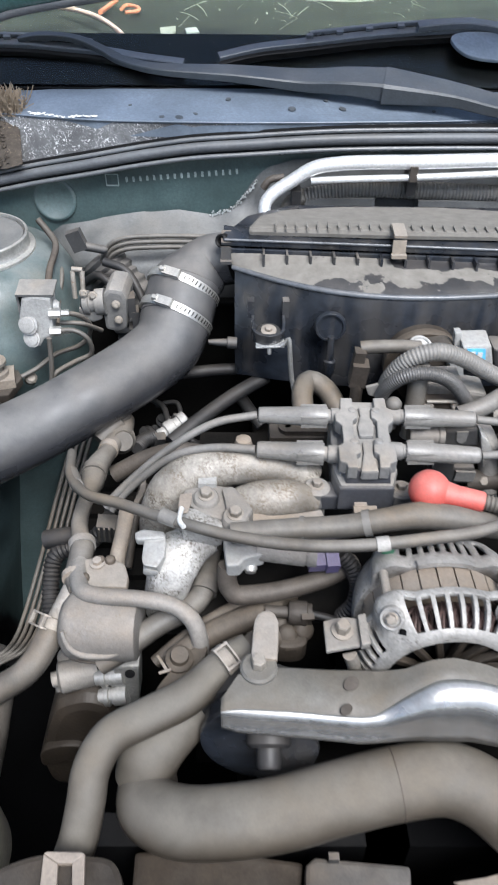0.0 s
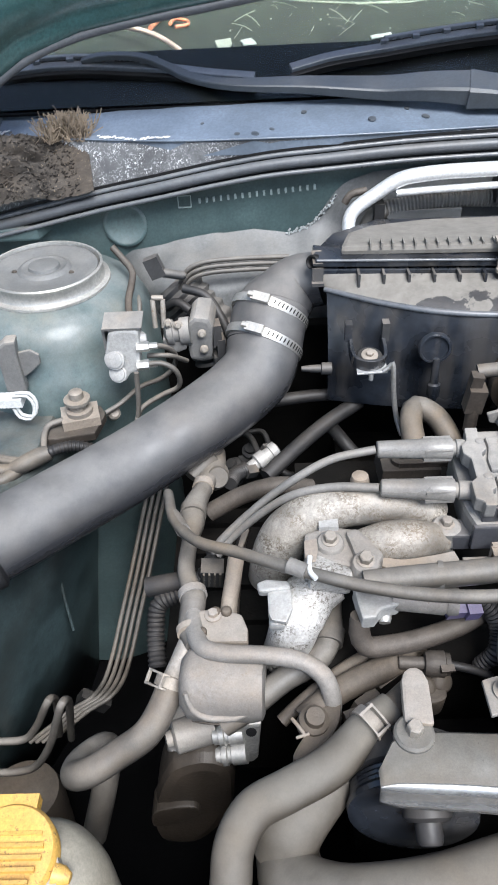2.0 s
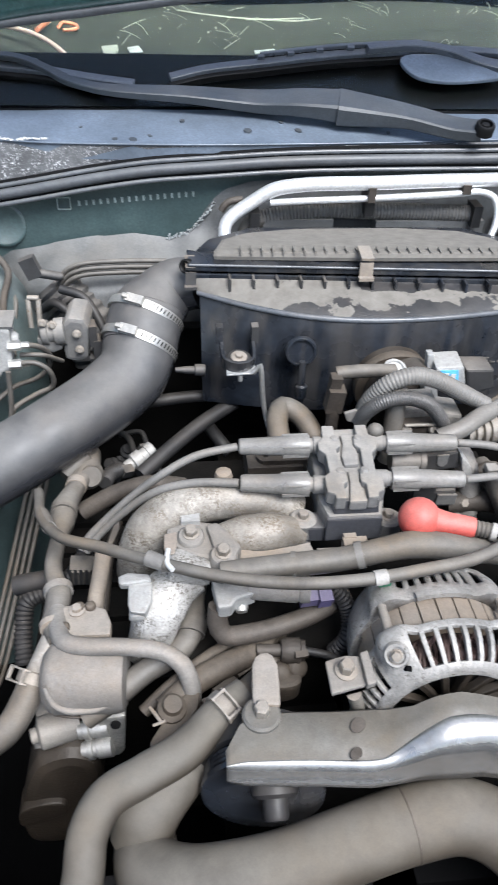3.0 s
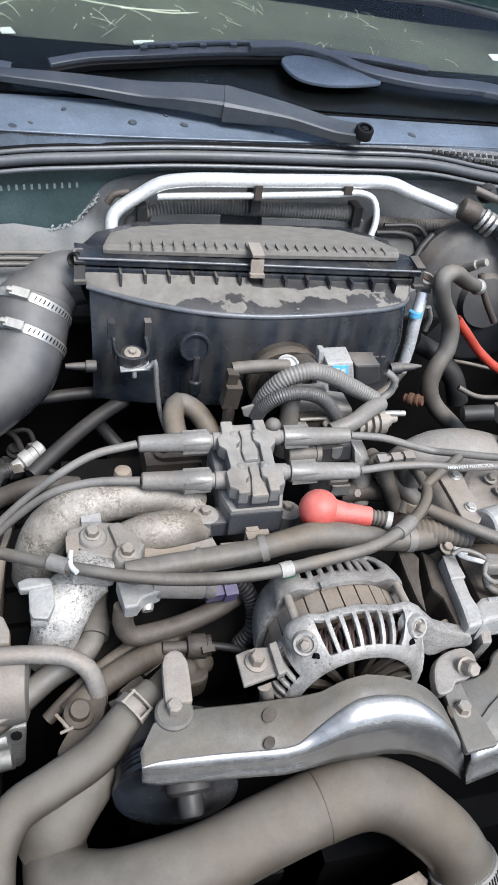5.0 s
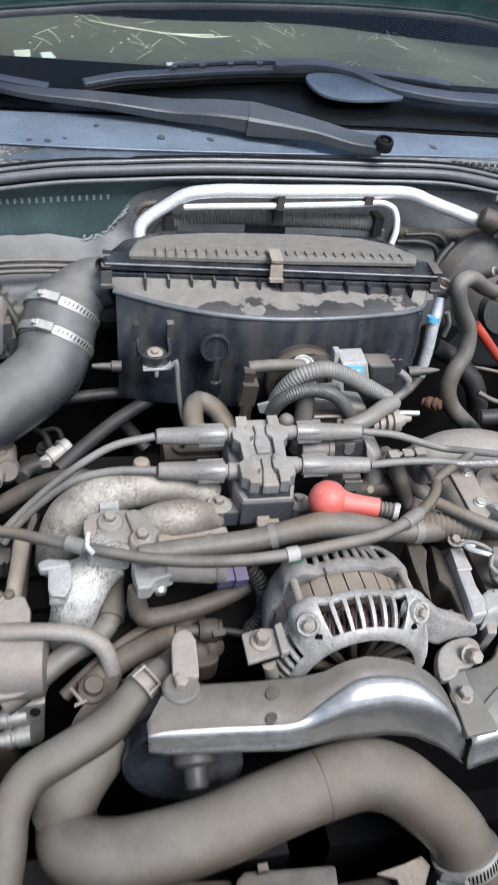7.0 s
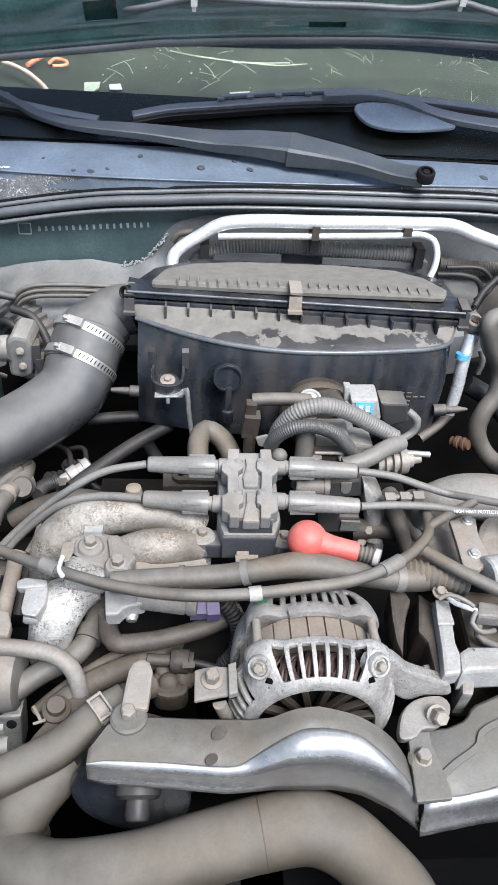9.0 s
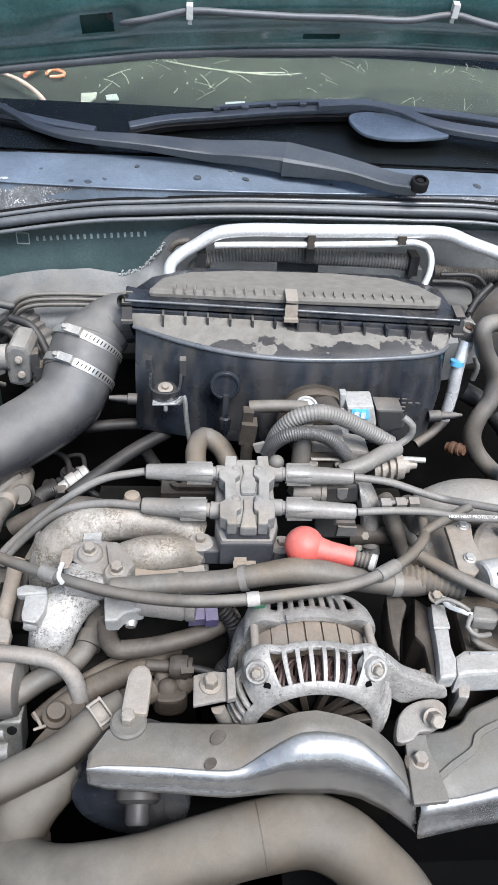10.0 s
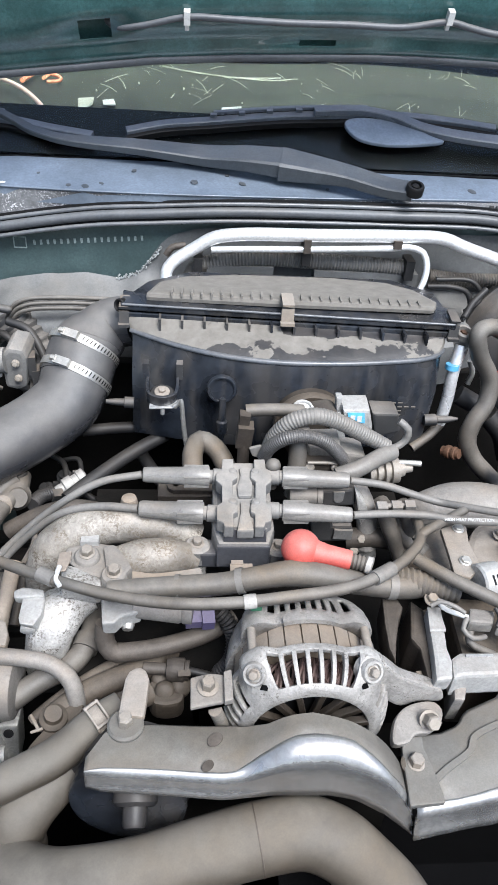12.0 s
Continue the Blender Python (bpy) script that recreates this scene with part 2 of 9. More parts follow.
def patchy(name, level, y0=0.768, y1=0.815, wiped=False):
    """Black plastic under a film of dust that has been wiped away in patches with hard edges."""
    m = material(name, (0.02, 0.021, 0.025), 0.38, 0.0, 0.15, 0.05)
    nt = m.node_tree
    N, L = nt.nodes, nt.links
    bsdf = N["Principled BSDF"]
    co = N.new("ShaderNodeTexCoord").outputs["Object"]
    n = N.new("ShaderNodeTexNoise")
    n.inputs["Scale"].default_value, n.inputs["Detail"].default_value, n.inputs["Roughness"].default_value = 26.0, 5.0, 0.55
    L.new(co, n.inputs["Vector"])
    sep = N.new("ShaderNodeSeparateXYZ")
    L.new(co, sep.inputs[0])
    # the film is whole towards the lid and ragged towards the ridge
    grad = N.new("ShaderNodeMapRange")
    grad.inputs["From Min"].default_value, grad.inputs["From Max"].default_value = y0, y1
    grad.inputs["To Min"].default_value, grad.inputs["To Max"].default_value = -0.10, 0.16
    L.new(sep.outputs["Y"], grad.inputs["Value"])
    add = N.new("ShaderNodeMath")
    L.new(n.outputs["Fac"], add.inputs[0])
    L.new(grad.outputs[0], add.inputs[1])
    if wiped:
        # a hand's wipe close to the rim, from x = 0.18 on
        wx, wy, both, less = (N.new("ShaderNodeMapRange"), N.new("ShaderNodeMapRange"), N.new("ShaderNodeMath"), N.new("ShaderNodeMath"))
        wx.inputs["From Min"].default_value, wx.inputs["From Max"].default_value = 0.172, 0.19
        wy.inputs["From Min"].default_value, wy.inputs["From Max"].default_value = 0.818, 0.834
        L.new(sep.outputs["X"], wx.inputs["Value"])
        L.new(sep.outputs["Y"], wy.inputs["Value"])
        both.operation, less.operation = "MULTIPLY", "MULTIPLY_ADD"
        L.new(wx.outputs[0], both.inputs[0])
        L.new(wy.outputs[0], both.inputs[1])
        L.new(both.outputs[0], less.inputs[0])
        less.inputs[1].default_value = -0.42
        L.new(add.outputs[0], less.inputs[2])
        add = less
    r = N.new("ShaderNodeMapRange")
    r.inputs["From Min"].default_value, r.inputs["From Max"].default_value = level, level + 0.015
    L.new(add.outputs[0], r.inputs["Value"])
    mixn = N.new("ShaderNodeMix")
    mixn.data_type = "RGBA"
    L.new(r.outputs[0], mixn.inputs["Factor"])
    L.new(bsdf.inputs["Base Color"].links[0].from_socket, mixn.inputs["A"])
    blot = N.new("ShaderNodeTexNoise")
    blot.inputs["Scale"].default_value, blot.inputs["Detail"].default_value, blot.inputs["Roughness"].default_value = 60.0, 8.0, 0.7
    L.new(co, blot.inputs["Vector"])
    tone = N.new("ShaderNodeMix")
    tone.data_type = "RGBA"
    L.new(blot.outputs["Fac"], tone.inputs["Factor"])
    tone.inputs["A"].default_value, tone.inputs["B"].default_value = (0.075, 0.066, 0.055, 1), (0.255, 0.238, 0.212, 1)
    L.new(tone.outputs["Result"], mixn.inputs["B"])
    L.new(mixn.outputs["Result"], bsdf.inputs["Base Color"])
    mr = N.new("ShaderNodeMix")
    L.new(r.outputs[0], mr.inputs["Factor"])
    L.new(bsdf.inputs["Roughness"].links[0].from_socket, mr.inputs["A"])
    mr.inputs["B"].default_value = 0.85
    L.new(mr.outputs["Result"], bsdf.inputs["Roughness"])
    return m


SHELF = patchy("dusty_shelf", 0.52, 0.780, 0.822, wiped=True)
LID = patchy("dusty_lid", 0.30, 0.835, 0.88)
# paler plastic that paints the highlights along ridge and rim
EDGE_SHEEN = material("plastic_edge_sheen", (0.10, 0.108, 0.12), 0.25, 0.0, 0.2, 0.05)
GLASS = bpy.data.materials.new("windscreen_glass")
GLASS.use_nodes = True
gb = GLASS.node_tree.nodes["Principled BSDF"]
gb.inputs["Base Color"].default_value = (0.86, 0.93, 0.88, 1)
gb.inputs["Roughness"].default_value = 0.03
gb.inputs["Transmission Weight"].default_value = 1.0
gb.inputs["IOR"].default_value = 1.22


# ---- mesh tools ----
V = Vector


def add_mesh(bm, verts, faces, smooth=True):
    vs = [bm.verts.new(v) for v in verts]
    for f in faces:
        try:
            bm.faces.new([vs[i] for i in f]).smooth = smooth
        except ValueError:
            pass
    return vs


def spline(pts, step=0.006):
    """Points along a smooth line through pts, with how far along pts each one lies."""
    p = [V(q) for q in pts]
    if len(p) < 3:
        n = max(2, int((p[1] - p[0]).length / step))
        return [(p[0].lerp(p[1], i / n), i / n) for i in range(n + 1)]
    ext = [2 * p[0] - p[1], *p, 2 * p[-1] - p[-2]]
    out = []
    for i in range(1, len(ext) - 2):
        a, b, c, d = ext[i - 1:i + 3]
        n = max(2, int((c - b).length / step))
        ta, tb, tc, td = 0.0, *np.cumsum([max(1e-4, (v - u).length) ** 0.5 for u, v in ((a, b), (b, c), (c, d))])
        for k in range(n + (i == len(ext) - 3)):
            t = tb + (tc - tb) * k / n
            a1 = a.lerp(b, (t - ta) / (tb - ta))
            a2 = b.lerp(c, (t - tb) / (tc - tb))
            a3 = c.lerp(d, (t - tc) / (td - tc))
            b1 = a1.lerp(a2, (t - ta) / (tc - ta))
            b2 = a2.lerp(a3, (t - tb) / (td - tb))
            out.append((b1.lerp(b2, (t - tb) / (tc - tb)), i - 1 + k / n))
    return out


def sweep(bm, pts, r, seg=14, step=0.006, rib=None, section=None, up=None):
    """A tube along a smooth line. r: one radius or one per point. rib=(pitch, depth): a corrugated hose. section: (width, height) of a strap instead."""
    if rib:
        step = rib[0] / 6
    if seg in (7, 8, 9):
        seg = 10
    line = spline(pts, step)
    n = len(line)
    frames = []
    ref = V(up) if up else None
    for i, (p, s) in enumerate(line):
        t = (line[min(n - 1, i + 1)][0] - line[max(0, i - 1)][0]).normalized()
        if ref is None:
            ref = t.orthogonal()
        side = t.cross(ref).normalized()
        nrm = side.cross(t).normalized()
        if not up:
            ref = nrm
        frames.append((p, side, nrm, s))
    verts, faces = [], []
    run = 0.0
    for i, (p, side, nrm, s) in enumerate(frames):
        if i:
            run += (p - frames[i - 1][0]).length
        k = int(s)
        if section:
            w = section[0] if isinstance(section[0], (int, float)) else np.interp(s, range(len(section[0])), section[0])
            h = section[1] if isinstance(section[1], (int, float)) else np.interp(s, range(len(section[1])), section[1])
            c = 0.25 * min(w, h)
            ring = [(-w + c, -h), (w - c, -h), (w, -h + c), (w, h - c), (w - c, h), (-w + c, h), (-w, h - c), (-w, -h + c)]
            verts += [p + side * a + nrm * b for a, b in ring]
        else:
            rad = r if isinstance(r, (int, float)) else np.interp(s, range(len(r)), r)
            if rib:
                rad -= rib[1] * (0.5 + 0.5 * math.cos(run / rib[0] * 2 * math.pi))
            verts += [p + side * rad * math.cos(a) + nrm * rad * math.sin(a) for a in (2 * math.pi * j / seg for j in range(seg))]
    m = 8 if section else seg
    for i in range(n - 1):
        for j in range(m):
            faces.append((i * m + j, i * m + (j + 1) % m, (i + 1) * m + (j + 1) % m, (i + 1) * m + j))
    faces += [tuple(reversed(range(m))), tuple(range((n - 1) * m, n * m))]
    add_mesh(bm, verts, faces, smooth=not section)
    return bm


def turn(bm, base, axis, profile, seg=24, squash=1.0, smooth=True):
    """A turned body: profile of (distance along the axis, radius) from base."""
    ax = V(axis).normalized()
    u = ax.orthogonal().normalized()
    if abs(ax.z) < 0.9:
        u = ax.cross(V((0, 0, 1))).normalized()
    v = ax.cross(u)
    verts, faces = [], []
    for d, r in profile:
        r = max(r, 1e-5)
        verts += [V(base) + ax * d + (u * math.cos(a) + v * math.sin(a) * squash) * r for a in (2 * math.pi * j / seg for j in range(seg))]
    for i in range(len(profile) - 1):
        for j in range(seg):
            faces.append((i * seg + j, i * seg + (j + 1) % seg, (i + 1) * seg + (j + 1) % seg, (i + 1) * seg + j))
    faces += [tuple(reversed(range(seg))), tuple(range((len(profile) - 1) * seg, len(profile) * seg))]
    add_mesh(bm, verts, faces, smooth)
    return bm


def rounded(bm, geom_verts, width, segments=2):
    es = {e for v in geom_verts for e in v.link_edges}
    sharp = [e for e in es if len(e.link_faces) == 2 and e.calc_face_angle(0) > 0.5]
    bmesh.ops.bevel(bm, geom=sharp, offset=width, segments=segments, profile=0.6, affect="EDGES", clamp_overlap=True)


def prism(bm, outline, vec, bevel=0.0015):
    """A plate of that outline, thickened along vec."""
    vec = V(vec)
    a = [V(p) for p in outline]
    n = len(a)
    t = bmesh.new()
    vs = add_mesh(t, a + [p + vec for p in a], [tuple(range(n)), tuple(reversed(range(n, 2 * n)))] + [(j, j + n, (j + 1) % n + n, (j + 1) % n) for j in range(n)], False)
    bmesh.ops.recalc_face_normals(t, faces=t.faces)
    if bevel:
        rounded(t, vs, bevel)
    merge(bm, t)
    return bm


def loop(pts, step=0.004):
    """A closed smooth outline through those points."""
    p = [V(q) for q in pts]
    line = spline([p[-1], *p, p[0], p[1]], step)
    return [q for q, s in line if 1.0 <= s < len(p) + 1.0]


def merge(bm, other):
    other.verts.index_update()
    vs = [bm.verts.new(v.co) for v in other.verts]
    for f in other.faces:
        try:
            bm.faces.new([vs[v.index] for v in f.verts]).smooth = f.smooth
        except ValueError:
            pass
    other.free()


def block(bm, centre, size, rot=(0, 0, 0), bevel=0.002, taper=1.0):
    m = pose(*centre, *rot)
    t = bmesh.new()
    x, y, z = (s / 2 for s in size)
    vs = add_mesh(t, [m @ V((sx * x * (taper if sz > 0 else 1), sy * y * (taper if sz > 0 else 1), sz * z)) for sz in (-1, 1) for sy in (-1, 1) for sx in (-1, 1)],
                  [(0, 2, 3, 1), (4, 5, 7, 6), (0, 1, 5, 4), (2, 6, 7, 3), (0, 4, 6, 2), (1, 3, 7, 5)], False)
    if bevel:
        rounded(t, vs, bevel)
    merge(bm, t)
    return bm


def ball(bm, centre, r, seg=20, stretch=(0, 0, 1), k=1.0):
    return turn(bm, V(centre) - V(stretch).normalized() * r * k, stretch, [(r * k * (1 - math.cos(a)), r * math.sin(a)) for a in (math.pi * i / 12 for i in range(13))], seg)


def mesh_object(name, bm, mat):
    bmesh.ops.recalc_face_normals(bm, faces=bm.faces)
    for e in bm.edges:
        if len(e.link_faces) == 2 and e.calc_face_angle(0) > 0.70:
            e.smooth = False
    me = bpy.data.meshes.new(name)
    bm.to_mesh(me)
    bm.free()
    me.materials.append(mat)
    return new(name, me)


def thing(name, bm, mat, label, category, group="", kind=""):
    return tagged(mesh_object(name, bm, mat), label, category, group, kind)


def part(name, bm, mat, parent, label=""):
    ob = mesh_object(name, bm, mat)
    ob.parent = parent
    return tagged(ob, label)


def fresh():
    return bmesh.new()


def hex_bolt(bm, at, axis=(0, 0, 1), size=0.0065, tall=0.006, flange=1.6):
    """A hexagon head on its washer, standing on the face at that place."""
    size *= 0.82
    turn(bm, at, axis, [(0, size * flange), (0.0014, size * flange), (0.0018, size * flange * 0.9)], 20)
    turn(bm, V(at) + V(axis).normalized() * 0.0016, axis, [(0, size), (tall * 0.85, size), (tall, size * 0.82)], 6, smooth=False)
    return bm


def bolt_part(parent, at, axis=(0, 0, 1), size=0.0065, tall=0.006, mat=None, flange=1.6):
    return part("bolt", hex_bolt(fresh(), at, axis, size, tall, flange), mat or BOLTM, parent)


def band_clamp(parent, at, axis, r, width=0.012, screw=(0, 0, 1)):
    """A worm-drive clamp: the slotted band, and its screw housing on the side that screw points to."""
    ax = V(axis).normalized()
    band = fresh()
    turn(band, V(at) - ax * width / 2, ax, [(0, r), (0, r + 0.0012), (width * 0.2, r + 0.0016), (width * 0.8, r + 0.0016), (width, r + 0.0012), (width, r)], 48)
    b = part("clamp_band", band, STEEL, parent, "bright steel clamp band")
    out = (V(screw) - ax * V(screw).dot(ax)).normalized()
    tang = ax.cross(out)
    h = fresh()
    m = Matrix((tang, ax, out)).transposed().to_4x4()
    m.translation = V(at) + out * (r + 0.004)
    t = bmesh.new()
    block(t, (0, 0, 0), (0.022, width * 0.95, 0.007), bevel=0.0018)
    turn(t, (0.008, 0, 0.002), (1, 0, 0), [(0, 0.0042), (0.007, 0.0042), (0.008, 0.003)], 6, smooth=False)
    bmesh.ops.transform(t, matrix=m, verts=t.verts)
    merge(h, t)
    part("clamp_screw", h, STEEL, b)
    sl = fresh()
    for k in range(14):
        a = 0.35 + k * 0.11
        o = (out * math.cos(a) + tang * -math.sin(a))
        mm = Matrix((o.cross(ax), ax, o)).transposed().to_4x4()
        mm.translation = V(at) + o * (r + 0.0017)
        t = bmesh.new()
        block(t, (0, 0, 0), (0.0014, width * 0.55, 0.0008), (0, 0, 12), bevel=0)
        bmesh.ops.transform(t, matrix=mm, verts=t.verts)
        merge(sl, t)
    part("clamp_slots", sl, BLACK, b)
    return b


def spring_clamp(parent, at, axis, r, mat, out=(0, -0.4, 1), name="spring_clamp", label="dusty spring clamp"):
    """A constant-tension clamp: its band, and the raised loop of two tangs."""
    ax = V(axis).normalized()
    o = (V(out) - ax * V(out).dot(ax)).normalized()
    tang = ax.cross(o)
    bm = fresh()
    turn(bm, V(at) - ax * 0.005, ax, [(0, r), (0, r + 0.0012), (0.010, r + 0.0012), (0.010, r)], 32)
    c = V(at) + o * (r + 0.001)
    for s in (-1, 1):
        sweep(bm, [c + ax * 0.006 * s + tang * 0.012, c + ax * 0.006 * s + tang * 0.010 + o * 0.005, c + ax * 0.006 * s - tang * 0.010 + o * 0.005, c + ax * 0.006 * s - tang * 0.012], 0, section=(0.0016, 0.0009), up=tuple(ax))
        sweep(bm, [c + tang * 0.010 * s + o * 0.005 - ax * 0.007, c + tang * 0.010 * s + o * 0.0052, c + tang * 0.010 * s + o * 0.005 + ax * 0.007], 0, section=(0.0012, 0.0018), up=tuple(o))
    return part(name, bm, mat, parent, label)


def hose(name, pts, r, mat, label, category="hose", seg=16, rib=None, step=0.006):
    return thing(name, sweep(fresh(), pts, r, seg, step, rib), mat, label, category)


# ---- the setting: ground and body shell ----
bm = fresh()
prism(bm, [(-40, -40, 0.15), (40, -40, 0.15), (40, 40, 0.15), (-40, 40, 0.15)], (0, 0, -0.1), 0)
thing("ground", bm, CONCRETE, "grey concrete ground under the car", "ground", kind="structure")

# firewall: upper green face, sheet in folds, lower wall
bm = fresh()
prism(bm, [(-0.6365, 1.0647, 0.5227), (1.0836, 1.0647, 0.5227), (1.0836, 1.0647, 1.1253), (0.0021, 1.0647, 1.1253), (-0.1503, 1.0647, 1.1108), (-0.3048, 1.0647, 1.084), (-0.4676, 1.0647, 1.0501), (-0.6365, 1.0647, 1.0068)], (0, 0.03, 0), 0)
firewall = thing("firewall", bm, GREEN, "dark green painted bulkhead behind the engine", "bulkhead", kind="structure")
# corroded lower right corner of the bulkhead's green face, and its stamped mark and figures as plain bars
bm = fresh()
rng = random.Random(5)
crust = spline([(0.0143, 1.0554, 1.0779), (0.0075, 1.0554, 1.0686), (0.0022, 1.0554, 1.0604), (-0.0047, 1.0554, 1.0532), (-0.0116, 1.0554, 1.0449), (-0.0212, 1.0554, 1.0377), (-0.0342, 1.0554, 1.0315), (-0.0539, 1.0554, 1.0274)], 0.0022)
for p, _ in crust:
    p = p + V((rng.gauss(0, 0.0012), 0, rng.gauss(0, 0.0014)))
    block(bm, p, (rng.uniform(0.0015, 0.0045), 0.002, rng.uniform(0.001, 0.0035)), (0, rng.uniform(0, 180), 0), 0)
part("corroded_edge", bm, CORRODED, firewall, "flaked white corroded paint edge")
bm = fresh()
a, b = [(-0.2038, 1.0616, 1.082), (-0.1862, 1.0616, 1.0655)]
w, h = b[0] - a[0], a[2] - b[2]
for c, s in (((a[0] + w / 2, 1.0635, a[2]), (w, 0.003, 0.0012)), ((a[0] + w / 2, 1.0635, b[2]), (w, 0.003, 0.0012)), ((a[0], 1.0635, a[2] - h / 2), (0.0012, 0.003, h)), ((b[0], 1.0635, a[2] - h / 2), (0.0012, 0.003, h))):
    block(bm, c, s, bevel=0)
part("stamped_frame", bm, STAMP, firewall)
bar0, bar1 = [(-0.1789, 1.0626, 1.0737), (-0.0101, 1.0626, 1.0871)]
for k in range(17):
    bm = fresh()
    c = V(bar0).lerp(V(bar1), (k + 0.5) / 17)
    block(bm, (c[0], 1.0635, c[2]), (0.0030, 0.003, 0.0068), (0, -3, 0), 0.0005)
    part("stamped_bar", bm, STAMP, firewall)

# sound panel that bulges from the bulkhead, with creases
panel_top = sorted([(-0.3027, 1.03, 0.9969), (-0.2717, 1.03, 1.02), (-0.2076, 1.03, 1.033), (-0.1526, 1.03, 1.042)] + [(-0.2241, 1.03, 1.028), (-0.1411, 1.03, 1.041), (-0.0998, 1.03, 1.045), (-0.0466, 1.03, 1.037), (-0.0212, 1.03, 1.05), (-0.0067, 1.03, 1.065), (0.0043, 1.03, 1.086), (0.0248, 1.03, 1.105), (0.0612, 1.03, 1.116), (0.1382, 1.03, 1.121)])
px_ = [p[0] for p in panel_top] + [1.0]
pz_ = [p[2] for p in panel_top] + [1.125]
bm = fresh()
nx, nz = 90, 22
vs = []
for j in range(nz + 1):
    for i in range(nx + 1):
        x = -0.30 + 0.90 * i / nx
        z = 0.93 + (float(np.interp(x, px_, pz_)) - 0.93) * j / nz
        top_ = np.interp(x, [-0.275, -0.25, -0.16, -0.055, 0.02, 0.3, 1.0], [0.985, 1.02, 1.045, 1.042, 1.03, 1.02, 1.02])
        k = max(0.0, min(1.0, (min(top_ + 0.018, float(np.interp(x, px_, pz_)) + 0.004) - z) / 0.05))
        k = k * k * (3 - 2 * k)
        edge_ = max(0.0, min(1.0, (x + 0.30) / 0.09))
        edge_ = edge_ * edge_ * (3 - 2 * edge_)
        y = 1.03 - 0.085 * k * edge_ - 0.02 * math.sin(9 * x + 5 * z) * k - 0.012 * math.sin(23 * x - 8 * z) * k
        vs.append((1.03 * x + 0.0021, 1.03 * y - 0.0014, 1.03 * z - 0.0438))
add_mesh(bm, vs, [(j * (nx + 1) + i, j * (nx + 1) + i + 1, (j + 1) * (nx + 1) + i + 1, (j + 1) * (nx + 1) + i) for j in range(nz) for i in range(nx)])
part("sound_panel", bm, PANEL, firewall, "dusty grey moulded sound-deadening panel")

# round blanking plug in the bulkhead
bm = fresh()
turn(bm, (-0.2815, 1.0637, 1.0439), (0.0, -1, 0.1), [(0, 0.031), (0.002, 0.031), (0.0035, 0.029), (0.0035, 0.026), (0.002, 0.024), (0.002, 0.0)], 36)
part("blanking_plug", bm, GREEN_DUSTY, firewall, "round blanking plug in the bulkhead")
# added black board that paints the shade below the sound panel
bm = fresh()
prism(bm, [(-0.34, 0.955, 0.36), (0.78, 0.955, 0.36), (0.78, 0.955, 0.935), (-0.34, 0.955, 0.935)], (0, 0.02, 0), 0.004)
part("lower_bulkhead", bm, GREASE_SHADE, firewall, "black board standing in for the shaded lower bulkhead")

# cowl under the windscreen, flange and weather strip
def strip(bm, a, c, thick):
    """A band of sheet between two lines of as many points."""
    n = len(a)
    vs = [V(p) for p in a] + [V(p) for p in c] + [V(p) - V((0, 0, thick)) for p in a]
    add_mesh(bm, vs, [(i, i + 1, n + i + 1, n + i) for i in range(n - 1)] + [(i, i + 1, 2 * n + i + 1, 2 * n + i) for i in range(n - 1)], True)


cowl_front = [(-0.6642, 1.241, 1.155), (-0.449, 1.12, 1.156), (-0.362, 1.093, 1.156), (-0.283, 1.072, 1.157), (-0.206, 1.058, 1.157), (-0.096, 1.052, 1.157), (0.014, 1.051, 1.157), (0.10, 1.054, 1.157), (0.19, 1.059, 1.157), (0.27, 1.064, 1.157), (0.357, 1.073, 1.157), (0.50, 1.084, 1.157), (0.72, 1.082, 1.155), (1.05, 1.03, 1.13)]
bm = fresh()
strip(bm, cowl_front, [(x * 0.98, 1.175, 1.184) for x, y, z in cowl_front], 0.02)
cowl = thing("cowl_panel", bm, COWL, "grey-blue cowl panel below the windscreen, spotted with dirt", "cowl panel", kind="structure")
bm = fresh()
for k, p in enumerate([(-0.1641, 1.0971, 1.1659), (-0.1178, 1.0667, 1.1595), (-0.0939, 1.0651, 1.1594), (-0.0717, 1.0741, 1.1616), (-0.0275, 1.1107, 1.1714), (0.0612, 1.0856, 1.1665), (0.1102, 1.1099, 1.1706), (0.1321, 1.0883, 1.1657), (0.2243, 1.1182, 1.1708), (0.2595, 1.0882, 1.1631), (0.3048, 1.1082, 1.1673), (0.4865, 1.1069, 1.164)]):
    turn(bm, V(p) - V((0, 0, 0.001)), (0, -0.2, 1), [(0, 0.0030 + 0.0014 * (k % 3)), (0.0018, 0.003 + 0.001 * (k % 3)), (0.0022, 0.001)], 9, squash=0.8 + 0.2 * (k % 4))
part("dirt_spots", bm, WIPER, cowl, "dark dirt spots")
bm = fresh()
sweep(bm, [V(p) + V((0, -0.001, 0.0005)) for p in cowl_front[2:]], 0.0014, 8)
part("front_edge", bm, COWL, cowl, "pale worn front edge")
bm = fresh()
strip(bm, [(-0.4516, 1.0575, 1.0614), (-0.3691, 1.0575, 1.0799), (-0.2656, 1.0575, 1.0995), (-0.1654, 1.0575, 1.1191), (-0.0606, 1.0575, 1.1314)], [(-0.449, 1.118, 1.155), (-0.362, 1.091, 1.155), (-0.262, 1.068, 1.155), (-0.165, 1.054, 1.155), (-0.062, 1.051, 1.155)], 0.012)
part("flange", bm, FLANGE, cowl, "dull flange crusted with white deposit")
bm = fresh()
